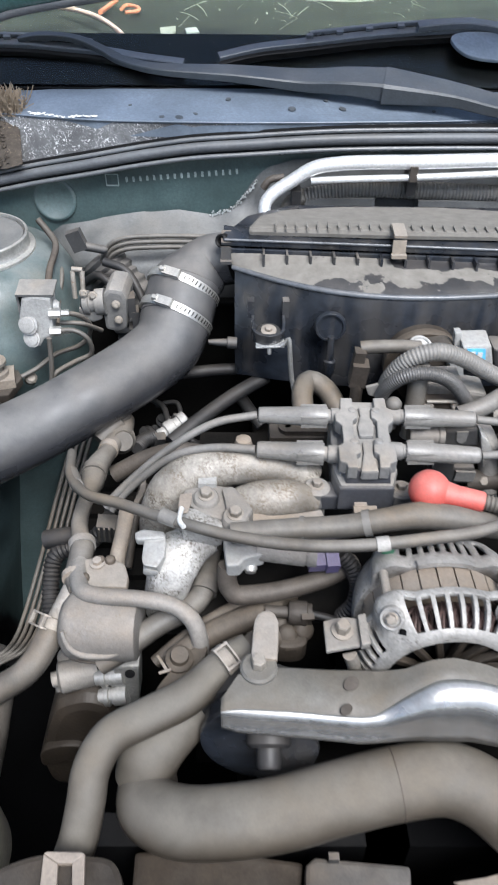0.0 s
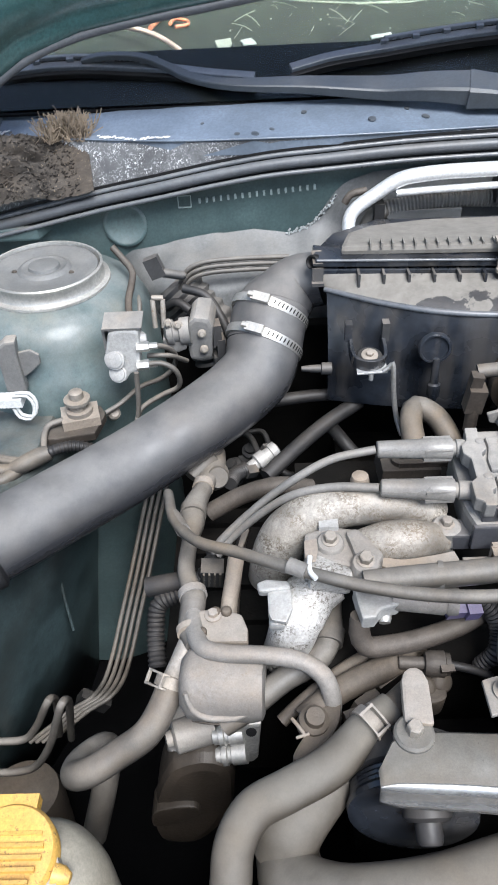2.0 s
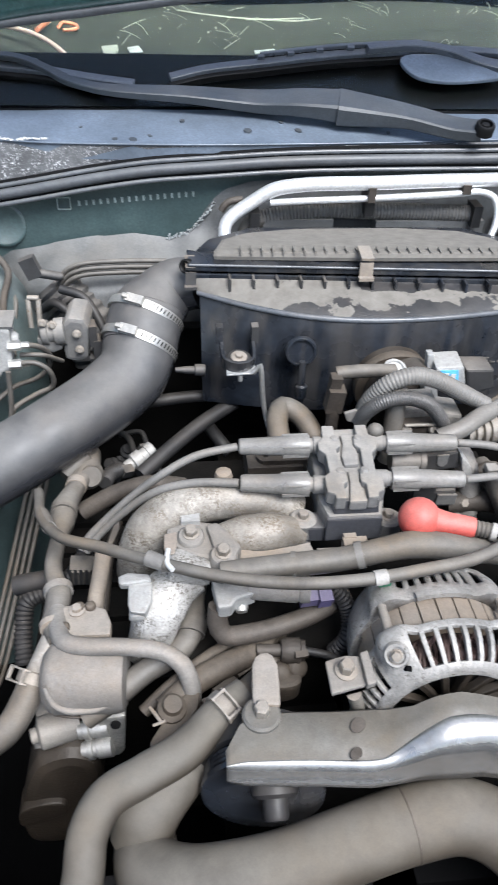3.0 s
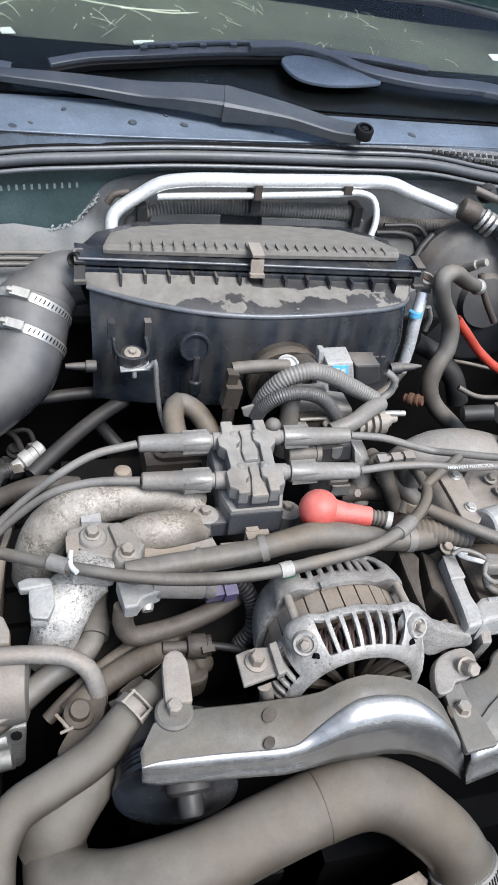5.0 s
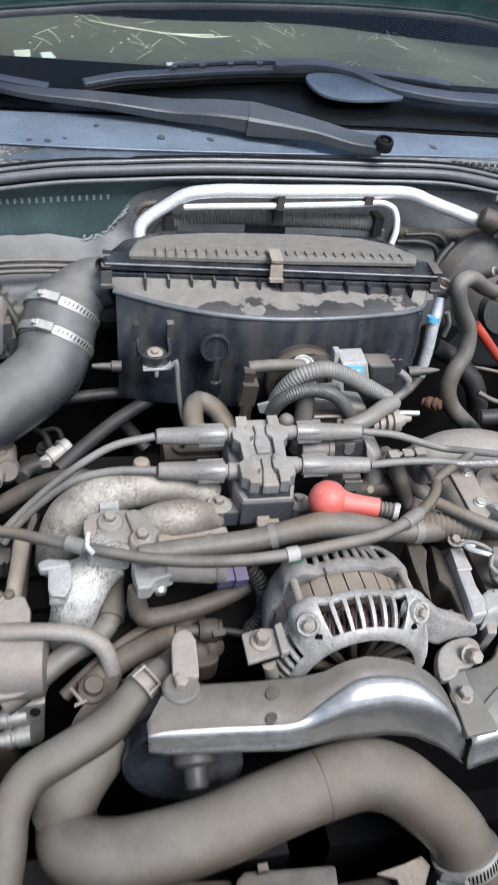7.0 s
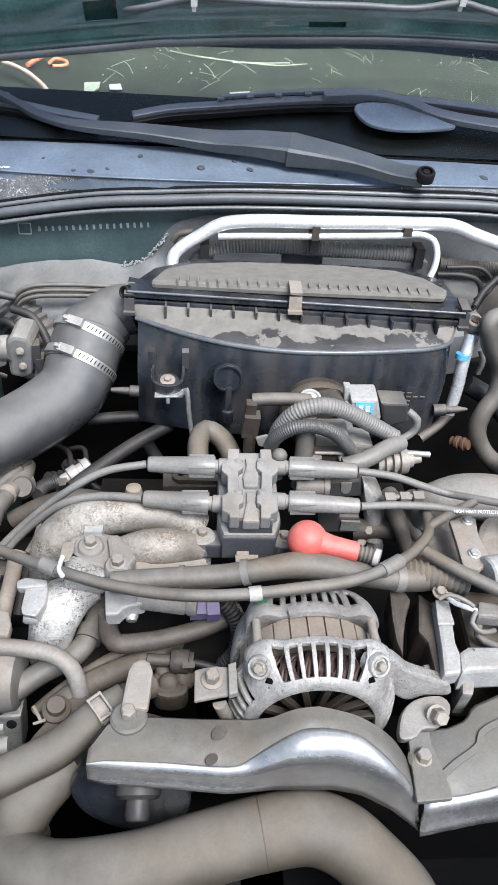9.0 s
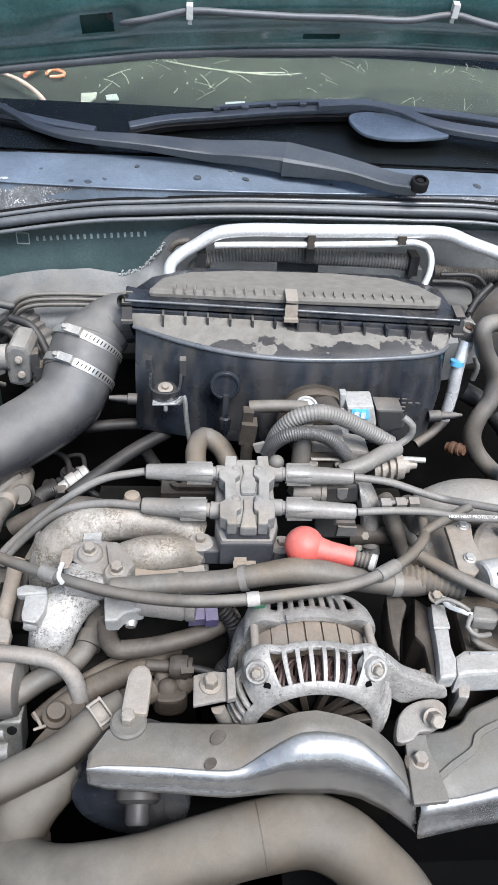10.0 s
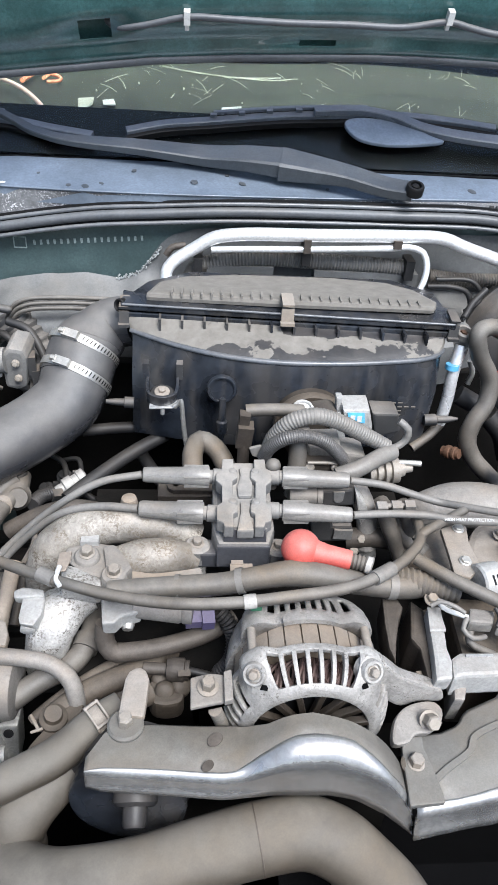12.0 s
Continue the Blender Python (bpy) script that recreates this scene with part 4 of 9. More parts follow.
part("air_deflector", bm, COWL, wiper2, "oval grey air deflector plate")

# ---- air cleaner box ----
ridge = [(-0.018, 0.853), (-0.009, 0.847), (0.012, 0.833), (0.042, 0.815), (0.098, 0.791), (0.16, 0.778), (0.215, 0.776), (0.265, 0.779), (0.31, 0.785), (0.355, 0.794), (0.377, 0.806), (0.388, 0.82)]
bm = fresh()
n = len(ridge)
rows_ = [[(x, y, 1.043) for x, y in ridge],
         [(x * 0.99 + 0.002, y - 0.002, 1.036) for x, y in ridge],
         [(x * 0.985 + 0.002, 0.6 * y + 0.4 * 0.772, 0.99) for x, y in ridge],
         [(x * 0.97 + 0.002, 0.4 * y + 0.6 * 0.780, 0.925) for x, y in ridge],
         [(x * 0.96 + 0.002, 0.4 * y + 0.6 * 0.790, 0.908) for x, y in ridge]]
back = [(0.385, 0.98), (0.03, 0.95)]
vs = [p for r_ in rows_ for p in (*r_, *((x, y, r_[0][2]) for x, y in back))]
w_ = n + 2
fs = [(j * w_ + i, j * w_ + (i + 1) % w_, (j + 1) * w_ + (i + 1) % w_, (j + 1) * w_ + i) for j in range(len(rows_) - 1) for i in range(w_)] + [tuple(range(4 * w_, 5 * w_))]
add_mesh(bm, vs, fs)
airbox = thing("air_cleaner_box", bm, PLASTIC, "black plastic air cleaner box, dusty on top", "air cleaner")
# sloping shelf between ridge and rim
bm = fresh()
rim = [(-0.026, 0.862), (-0.02, 0.858), (0.03, 0.853), (0.06, 0.851), (0.10, 0.848), (0.155, 0.845), (0.21, 0.842), (0.26, 0.839), (0.31, 0.836), (0.36, 0.833), (0.39, 0.831), (0.395, 0.84)]
mid = [((a[0] + b[0]) / 2, a[1] * 0.35 + b[1] * 0.65, 1.051) for a, b in zip(rim, ridge)]
near = [((a[0] * 0.1 + b[0] * 0.9), a[1] * 0.06 + b[1] * 0.94, 1.0455) for a, b in zip(rim, ridge)]
vs = [(x, y, 1.060) for x, y in rim] + mid + near + [(x, y, 1.043) for x, y in ridge]
add_mesh(bm, vs, [(j * n + i, j * n + i + 1, (j + 1) * n + i + 1, (j + 1) * n + i) for j in range(3) for i in range(n - 1)])
part("shelf", bm, SHELF, airbox, "sloping shoulder with ragged dust film")
bm = fresh()
sweep(bm, [(x, y + 0.001, 1.042) for x, y in ridge], 0.0035, 10)
part("ridge", bm, EDGE_SHEEN, airbox, "shiny ridge with its highlight painted pale")
# rim flanges with ribs
for z0, z1, grow in ((1.056, 1.066, 0.004), (1.069, 1.078, 0.006)):
    bm = fresh()
    deep = 0.012 if z0 > 1.06 else 0.11
    prism(bm, [(-0.03, 0.862 - grow, z0), (0.40, 0.830 - grow, z0), (0.41, 0.85, z0), (0.405, 0.862 + 0.8 * deep, z0), (0.35, 0.88 + deep, z0), (0.06, 0.885 + deep, z0), (0.0, 0.88 + 0.7 * deep, z0), (-0.03, 0.90, z0)], (0, 0, z1 - z0), 0.002)
    part("rim", bm, PLASTIC, airbox)
# thin pale strip, a painted highlight on the rim's front edge
bm = fresh()
sweep(bm, [(-0.028, 0.8558, 1.0775), (0.18, 0.8400, 1.0778), (0.398, 0.8240, 1.0775)], 0.0017, 8)
part("rim_sheen", bm, EDGE_SHEEN, airbox, "pale strip painted as the rim's highlight")
for k in range(13):
    bm = fresh()
    x = 0.02 + 0.0285 * k
    block(bm, (x, 0.85 - 0.075 * x, 1.057), (0.0028, 0.02, 0.018), (0, 0, 0), 0.0006)
    part("rib", bm, PLASTIC_DUSTY if k < 5 else PLASTIC, airbox)
# lid, lower than the rim at the front, domed, with two rows of fins
bm = fresh()
lid = [(0.0, 0.868), (0.19, 0.852), (0.375, 0.845), (0.385, 0.87), (0.37, 0.93), (0.34, 0.965), (0.26, 0.985), (0.12, 0.985), (0.05, 0.965), (0.015, 0.93)]
prism(bm, [(x, y, 1.078 - 0.17 * (y - 0.86)) for x, y in lid], (0, 0, 0.012), 0.007)
top = part("lid", bm, LID, airbox, "lid under an even film of grey dust")
for k in range(26):
    if k != 12:
        bm = fresh()
        x = 0.035 + 0.0128 * k
        block(bm, (x, 0.872 - 0.05 * x, 1.090), (0.0022, 0.016, 0.006), (0, 0, -3), 0.0006)
        part("fin", bm, LID, top)
# spring clips
for p, s in (((0.1815, 0.835, 1.084), 1.0), ((-0.0265, 0.86, 1.063), 0.8), ((0.3987, 0.83, 1.071), 0.8)):
    bm = fresh()
    block(bm, (p[0], p[1] - 0.004, p[2] - 0.006), (0.016 * s, 0.004, 0.022), (-6, 0, 0), 0.0012)
    block(bm, (p[0], p[1] + 0.008, p[2] + 0.012), (0.015 * s, 0.028, 0.003), (8, 0, 0), 0.001)
    block(bm, (p[0], p[1] - 0.008, p[2] - 0.013), (0.018 * s, 0.008, 0.004), (0, 0, 0), 0.0012)
    part("clip", bm, PLASTIC_DUSTY if s < 1 else TAN, airbox, "steel spring clip")
q = V((-0.0327, 0.862, 1.073))
bm = fresh()
turn(bm, q, (-0.5, -0.8, 0.3), [(-0.012, 0.0085), (0.0, 0.0085), (0.0015, 0.007), (0.0, 0.005), (-0.004, 0.0045), (-0.004, 0.0)], 20)
part("socket", bm, BLACK, airbox, "black round end socket")
# mounting ear with rubber bush and bolt
ear = (0.0253, 0.768, 1.009)
bm = fresh()
ring_ = [(ear[0] - 0.0185, ear[1] + 0.030, ear[2] - 0.004), (ear[0] - 0.0185, ear[1] + 0.006, ear[2] - 0.008)]
ring_ += [(ear[0] - 0.0185 * math.cos(a), ear[1] - 0.0185 * math.sin(a), ear[2] - 0.009) for a in (0.5, 1.05, 1.57, 2.09, 2.64)]
ring_ += [(ear[0] + 0.0185, ear[1] + 0.006, ear[2] - 0.008), (ear[0] + 0.0185, ear[1] + 0.030, ear[2] - 0.004)]
sweep(bm, ring_, 0, section=(0.0019, 0.0085), up=(0, -0.2, 1), step=0.003)
mount = part("mounting_ear", bm, PLASTIC, airbox, "looped mounting ear with rubber bush")
for s in (-1, 1):
    bm = fresh()
    block(bm, (ear[0] + s * 0.021, ear[1] + 0.026, ear[2] + 0.010), (0.008, 0.012, 0.022), (0, 0, 0), 0.0035)
    part("gusset", bm, PLASTIC_DUSTY if s > 0 else PLASTIC, mount)
bm = fresh()
turn(bm, (ear[0], ear[1] - 0.002, ear[2] - 0.016), (0, -0.25, 1), [(0, 0.0155), (0.010, 0.0155), (0.012, 0.0135), (0.012, 0.0115)], 28)
part("bush", bm, HOSE_DARK, mount)
bm = fresh()
prism(bm, [(0.0100, 0.7460, 0.9925), (0.0440, 0.7460, 0.9940), (0.0445, 0.770, 0.9970), (0.0105, 0.770, 0.9955)], (0, 0, -0.0022), 0.0008)
turn(bm, (0.0262, 0.750, 0.9915), (0, -0.2, -1), [(0, 0.0028), (0.009, 0.0028), (0.010, 0.002)], 10)
part("support_plate", bm, BRIGHT, mount, "bright zinc support plate under the bush")
bm = fresh()
hex_bolt(bm, (ear[0], ear[1] - 0.0045, ear[2] - 0.004), (0, -0.25, 1), 0.0055, 0.004, 2.1)
part("bolt", bm, TAN, mount, "bolt with tan dusty washer")
# round boss and drain nipple on the front
boss = (0.0992, 0.772, 1.007)
bm = fresh()
turn(bm, boss, (0, -1, 0.1), [(0, 0.019), (0.004, 0.019), (0.006, 0.0175), (0.006, 0.0155), (0.003, 0.015), (0.003, 0.001)], 30)
part("boss", bm, PLASTIC, airbox)
bm = fresh()
turn(bm, (boss[0] + 0.001, boss[1] - 0.012, boss[2] - 0.008), (0, -0.1, -1), [(0, 0.004), (0.03, 0.005), (0.032, 0.0075), (0.046, 0.0075), (0.05, 0.005), (0.058, 0.003)], 16)
part("drain_nipple", bm, PLASTIC, airbox)
bm = fresh()
sweep(bm, [(0.004, 0.822, 0.9225), (0.05, 0.806, 0.9215), (0.12, 0.795, 0.921), (0.20, 0.790, 0.921)], 0, section=(0.004, 0.0022), up=(0, 0, 1))
part("bottom_hem", bm, PLASTIC, airbox)
a, b = [(-0.0127, 0.8, 0.9647), (-0.0431, 0.8, 0.9658)]
bm = fresh()
turn(bm, a, V(b) - V(a), [(0, 0.0075), (0.012, 0.0075), (0.013, 0.005), (0.024, 0.0045), (0.036, 0.003)], 14)
part("pin", bm, PLASTIC_DUSTY, airbox)
a, b = [(0.3732, 0.79, 0.9526), (0.4192, 0.79, 0.9553)]
bm = fresh()
turn(bm, a, V(b) - V(a), [(0, 0.008), (0.016, 0.008), (0.018, 0.0055), (0.032, 0.005), (0.046, 0.002)], 14)
part("pin", bm, PLASTIC_DUSTY, airbox)
bm = fresh()
c = (0.3256, 0.773, 0.9817)
for k in range(4):
    for i in range(4 if k != 1 else 6):
        block(bm, (c[0] - 0.022 + i * 0.009, c[1], c[2] + 0.008 - 0.006 * k), (0.006, 0.0015, 0.0016), (0, 3, 0), 0)
part("moulded_marks", bm, HOSE, airbox, "small moulded marks")
# wire stay below the ear
hose("wire_stay", [(0.040, 0.748, 0.9935), (0.0462, 0.748, 0.9990), (0.0485, 0.747, 1.0040), (0.0500, 0.746, 0.9960), (0.0512, 0.745, 0.9800), (0.0540, 0.743, 0.9540), (0.0585, 0.738, 0.9300), (0.0640, 0.730, 0.9150)], 0.0030, STEEL, "bent zinc-plated stay under the air box", "bracket", 10)

# ---- intake duct ----
duct_pts = [(-0.0169, 0.900, 1.0324), (-0.0480, 0.905, 1.0238), (-0.0655, 0.8930, 1.0123), (-0.084, 0.876, 0.9986), (-0.0922, 0.845, 0.9746), (-0.1005, 0.815, 0.9563), (-0.1293, 0.7859, 0.9417), (-0.1877, 0.735, 0.9287), (-0.2449, 0.7, 0.9124), (-0.3187, 0.64, 0.9074), (-0.3715, 0.6, 0.9034), (-0.4328, 0.56, 0.8966), (-0.4976, 0.5, 0.9059)]
duct = thing("intake_duct", sweep(fresh(), duct_pts, [0.033, 0.0355, 0.0405, 0.0455, 0.046, 0.0445, 0.043, 0.042, 0.042, 0.042, 0.042, 0.042, 0.042], 36, 0.006), RUBBER, "thick grey-black air intake duct", "duct")
line = spline(duct_pts, 0.004)


def at_duct(k):
    i = min(range(len(line)), key=lambda q: abs(line[q][1] - k))
    return line[i][0], (line[i + 1][0] - line[i - 1][0])


lean = V((-0.37, -0.69, -0.62)).normalized()
upper, lower_ = V((-0.0838, 0.8755, 0.9990)), V((-0.0925, 0.8460, 0.9750))
for at in (upper, lower_):
    band_clamp(duct, at, lean, 0.0478, 0.011, (-0.15, -0.5, 0.95))
bm = fresh()
turn(bm, upper - lean * 0.008, lower_ - upper, [(0, 0.045), (0.002, 0.0473), (0.027, 0.0468), (0.052, 0.0473), (0.054, 0.045)], 44)
part("sleeve", bm, RUBBER, duct, "rubber sleeve between the clamps")
p, d = at_duct(10.2)
bm = fresh()
turn(bm, p, d, [(0, 0.042), (0.004, 0.048), (0.03, 0.048), (0.034, 0.042)], 36)
part("collar", bm, HOSE_DARK, duct, "dark collar")

# ---- left side of the bay ----
tc = V((-0.376, 0.955, 0))
bm = fresh()
turn(bm, (tc.x, tc.y, 0.5), (0, 0, 1), [(-0.13, 0.144), (0.38, 0.144), (0.437, 0.141), (0.442, 0.137), (0.477, 0.131), (0.500, 0.119), (0.512, 0.104), (0.518, 0.090), (0.520, 0.083), (0.520, 0.0)], 56)
tower = thing("strut_tower", bm, GREEN_DUSTY, "dark green strut tower with dusty top", "strut tower")
mt_ = V((tc.x + 0.002, tc.y - 0.006, 1.019))
bm = fresh()
turn(bm, mt_, (0, 0, 1), [(0, 0.0835), (0.003, 0.083), (0.0045, 0.0765), (0.007, 0.0752), (0.019, 0.0745), (0.0215, 0.0758), (0.0230, 0.0745), (0.0225, 0.0725), (0.014, 0.0712)], 56)
part("mount_ring", bm, STEEL, tower, "bright pressed collar of the strut mount")
bm = fresh()
turn(bm, mt_ + V((0, 0, 0.0075)), (0, 0, 1), [(0, 0.0708), (0.0085, 0.0706), (0.0115, 0.069), (0.0125, 0.064), (0.011, 0.061), (0.0105, 0.035), (0.013, 0.033), (0.0145, 0.029), (0.0125, 0.025), (0.0125, 0.021), (0.016, 0.0195), (0.018, 0.015), (0.018, 0.0)], 56)
part("mount_plate", bm, PANEL, tower, "dusty rubber strut mount with raised rings")
for p in [(-0.4117, 0.9413, 1.0375), (-0.336, 0.934, 1.0375)]:
    bm = fresh()
    turn(bm, p, (0, 0, 1), [(0, 0.0035), (0.0016, 0.003), (0.0018, 0.001)], 10)
    part("pip", bm, GRIME, tower)
for p in [(-0.3133, 0.9833, 1.01), (-0.3813, 0.8822, 1.01), (-0.4694, 1.033, 1.01)]:
    bm = fresh()
    turn(bm, p, (0, 0, 1), [(0, 0.009), (0.007, 0.009), (0.008, 0.006), (0.022, 0.0055), (0.024, 0.003)], 12)
    part("stud", bm, BOLTM, tower)
# brake pipes
for k, (pts, r) in enumerate((([(-0.288, 0.98, 1.049), (-0.2736, 0.97, 1.035), (-0.261, 0.95, 1.027), (-0.2616, 0.9, 1.013), (-0.2564, 0.86, 1.004)], 0.0045),
                              ([(-0.2679, 0.97, 0.9923), (-0.254, 0.93, 0.9925), (-0.257, 0.9, 0.9637), (-0.252, 0.86, 0.9546)], 0.0032),
                              ([(-0.2356, 0.79, 1.01), (-0.2123, 0.8, 1.005), (-0.1997, 0.82, 0.9789), (-0.2079, 0.83, 0.9521), (-0.2218, 0.83, 0.9397), (-0.2483, 0.82, 0.9345), (-0.2733, 0.8, 0.9236), (-0.2902, 0.79, 0.9184)], 0.0032),
                              ([(-0.2357, 0.785, 0.9891), (-0.2124, 0.785, 0.9909), (-0.1969, 0.785, 0.9795), (-0.1962, 0.79, 0.9543), (-0.2178, 0.79, 0.9423), (-0.2443, 0.78, 0.9291), (-0.2491, 0.77, 0.9197)], 0.0032),
                              ([(-0.2303, 0.8, 0.9925), (-0.207, 0.8, 0.9919), (-0.1879, 0.83, 0.9641)], 0.003),
                              ([(-0.2425, 0.78, 0.9824), (-0.2455, 0.775, 0.9371), (-0.2508, 0.77, 0.9067)], 0.0032))):
    hose("brake_pipe", pts, r, HOSE if k else GRIME, "thin steel brake pipe by the strut tower", "pipe", 10)
# proportioning valve
bm = fresh()
prism(bm, [(-0.2687, 0.785, 1.033), (-0.2552, 0.785, 1.038), (-0.2333, 0.785, 1.035), (-0.236, 0.785, 1.002), (-0.2389, 0.785, 0.979), (-0.2504, 0.785, 0.9776), (-0.2565, 0.785, 0.9665), (-0.2719, 0.785, 0.9669), (-0.2748, 0.785, 0.9838), (-0.2763, 0.785, 1.005)], (0, 0.03, 0.006), 0.004)
turn(bm, (-0.2625, 0.8, 1.015), (1, 0.05, 0), [(-0.006, 0.011), (0.02, 0.011), (0.022, 0.009), (0.03, 0.008), (0.034, 0.005)], 20)
valve = thing("brake_valve", bm, PALECAST, "pale cast brake valve block on the inner wing", "valve")
for p, r in (((-0.2658, 0.784, 0.999), 0.0085), ((-0.2646, 0.784, 0.9795), 0.0075)):
    bm = fresh()
    turn(bm, p, (-0.2, -1, 0.35), [(0, r * 1.45), (0.0015, r * 1.45), (0.002, r * 1.2), (0.0035, r * 1.15), (0.004, r), (0.004, 0.0)], 24)
    part("plug", bm, PALECAST, valve)
for p in [(-0.2347, 0.785, 1.014), (-0.2376, 0.785, 0.9892)]:
    bm = fresh()
    turn(bm, p, (1, 0.1, 0), [(-0.004, 0.006), (0.010, 0.006), (0.011, 0.004), (0.020, 0.004)], 6, smooth=False)
    part("union_nut", bm, STEEL, valve)
bm = fresh()
block(bm, (-0.2525, 0.8, 1.04), (0.045, 0.03, 0.003), (10, 0, 0), 0.001)
block(bm, (-0.2764, 0.81, 1.007), (0.003, 0.03, 0.05), (0, 0, 0), 0.001)
part("bracket", bm, COIL, valve)
# dark actuator beside it
bm = fresh()
prism(bm, [(-0.1842, 0.845, 1.007), (-0.176, 0.845, 1.015), (-0.1586, 0.845, 1.012), (-0.1537, 0.845, 1), (-0.1576, 0.845, 0.9569), (-0.1707, 0.845, 0.9522), (-0.186, 0.845, 0.9559), (-0.187, 0.845, 0.979)], (0.004, 0.045, 0.006), 0.005)
act = thing("actuator", bm, COIL, "dusty grey actuator with cylinder and linkage", "actuator")
bm = fresh()
a, c = [(-0.1819, 0.85, 0.9951), (-0.2072, 0.85, 0.9925)]
turn(bm, a, V(c) - V(a), [(0, 0.017), (0.012, 0.017), (0.013, 0.013), (0.02, 0.013), (0.021, 0.016), (0.028, 0.015), (0.032, 0.008)], 24)
part("cylinder", bm, COIL, act)
bm = fresh()
prism(bm, [(-0.2163, 0.84, 0.9892), (-0.2048, 0.84, 0.9937), (-0.1865, 0.84, 0.9901), (-0.1871, 0.84, 0.974), (-0.1987, 0.84, 0.9694), (-0.2165, 0.84, 0.9731)], (0, 0.03, 0.004), 0.003)
part("terminal_block", bm, COIL, act)
for p in [(-0.2071, 0.84, 1.012), (-0.1952, 0.84, 1.009), (-0.1675, 0.84, 0.9959), (-0.1662, 0.84, 0.9735)]:
    bm = fresh()
    turn(bm, p, (0.1, -1, 0.3), [(0, 0.0055), (0.0015, 0.005), (0.002, 0.0035), (0.004, 0.003)], 12)
    part("screw", bm, BOLTM, act)
bm = fresh()
for q in [(-0.151, 0.86, 0.9851), (-0.1471, 0.86, 0.9646), (-0.152, 0.86, 0.9393)]:
    block(bm, q, (0.010, 0.02, 0.028), (0, 0, 10), 0.002)
part("rear_plate", bm, PLASTIC_DUSTY, act)
bm = fresh()
for pts in ([(-0.2317, 0.9, 1.012), (-0.2308, 0.89, 0.9774)], [(-0.2188, 0.9, 1.012), (-0.22, 0.89, 0.9771)]):
    sweep(bm, pts, 0.0035, 8)
sweep(bm, [(-0.2321, 0.9, 1.015), (-0.2179, 0.9, 1.014)], 0.0035, 8)
part("handle_wire", bm, DULL, act, "bent bright wire loop")
hose("bulkhead_boot", [(-0.2139, 0.985, 0.9915), (-0.192, 0.975, 0.9663), (-0.1675, 0.96, 0.9345), (-0.1535, 0.95, 0.8944)], [0.030, 0.037, 0.040, 0.040], PLASTIC_DUSTY, "dusty corrugated boot on the bulkhead", "boot", 28, rib=(0.013, 0.0035))
bm = fresh()
block(bm, (-0.2301, 0.945, 1.035), (0.020, 0.012, 0.028), (0, -20, 0), 0.002)
turn(bm, (-0.2237, 0.945, 1.027), (1, 0, -0.2), [(0, 0.006), (0.03, 0.006), (0.034, 0.003)], 12)
thing("pipe_clip", bm, PLASTIC_DUSTY, "dark plastic pipe clip on the bulkhead panel", "clip")
for pts in ([(-0.1945, 0.93, 1.011), (-0.1653, 0.92, 1.004), (-0.1441, 0.9, 0.9777), (-0.1334, 0.88, 0.9602)], [(-0.2301, 0.95, 0.9682), (-0.2036, 0.93, 0.9912), (-0.1872, 0.92, 0.9839)]):
    hose("black_cable", pts, 0.006, HOSE_DARK, "black cable looping behind the intake duct", "cable", 10)
for k in range(3):
    hose("bulkhead_pipe", [(x, y, z - 0.008 * k) for x, y, z in [(-0.2064, 0.9586, 0.9924), (-0.189, 0.9586, 1.0222), (-0.1698, 0.9586, 1.0315), (-0.122, 0.9627, 1.0336), (-0.0557, 0.9668, 1.0315)]], 0.0035, HOSE, "thin pipe along the bulkhead panel", "pipe", 8)
# stud bolt on its bracket
bm = fresh()
prism(bm, [(-0.3597, 0.7828, 0.915), (-0.3327, 0.7888, 0.915), (-0.3013, 0.8125, 0.915), (-0.2914, 0.7945, 0.915), (-0.2991, 0.7554, 0.915), (-0.3451, 0.7459, 0.915), (-0.3622, 0.7463, 0.915)], (0, 0, -0.012), 0.002)
stay = thing("mount_bracket", bm, GRIME, "small grimy bracket with a tall bolt", "bracket")
bm = fresh()
c = (-0.3195, 0.7816, 0.915)
block(bm, (c[0], c[1], c[2] + 0.006), (0.045, 0.035, 0.012), (0, 0, 15), 0.003)
part("saddle", bm, TAN, stay)
bm = fresh()
turn(bm, (c[0], c[1], c[2] + 0.010), (0, 0, 1), [(0, 0.016), (0.008, 0.016), (0.009, 0.011), (0.018, 0.011), (0.019, 0.016), (0.023, 0.016), (0.024, 0.009), (0.032, 0.0085), (0.034, 0.006)], 18)
part("stud_nut", bm, BOLTM, stay)
bm = fresh()
turn(bm, (-0.2845, 0.8052, 0.905), (0.3, -0.6, 0.6), [(-0.01, 0.008), (0.006, 0.008), (0.009, 0.005)], 14)
part("knob", bm, BOLTM, stay)
bm = fresh()
prism(bm, [(-0.4053, 0.8, 1.009), (-0.3955, 0.8, 1.017), (-0.382, 0.8, 1.018), (-0.3844, 0.8, 0.9963), (-0.3835, 0.8, 0.9458), (-0.3874, 0.8, 0.9408), (-0.4085, 0.8, 0.9464), (-0.4083, 0.8, 0.981)], (0, 0.014, 0.003), 0.003)
conn = thing("relay_bracket", bm, COIL, "dusty relay bracket on the strut tower", "bracket")
bm = fresh()
prism(bm, [(-0.3866, 0.806, 0.9988), (-0.3698, 0.806, 1.002), (-0.3604, 0.806, 0.995), (-0.3601, 0.806, 0.9839), (-0.3703, 0.806, 0.9745), (-0.3834, 0.806, 0.965), (-0.3895, 0.806, 0.9684)], (0, 0.004, 0), 0.001)
part("lug", bm, COIL, conn)
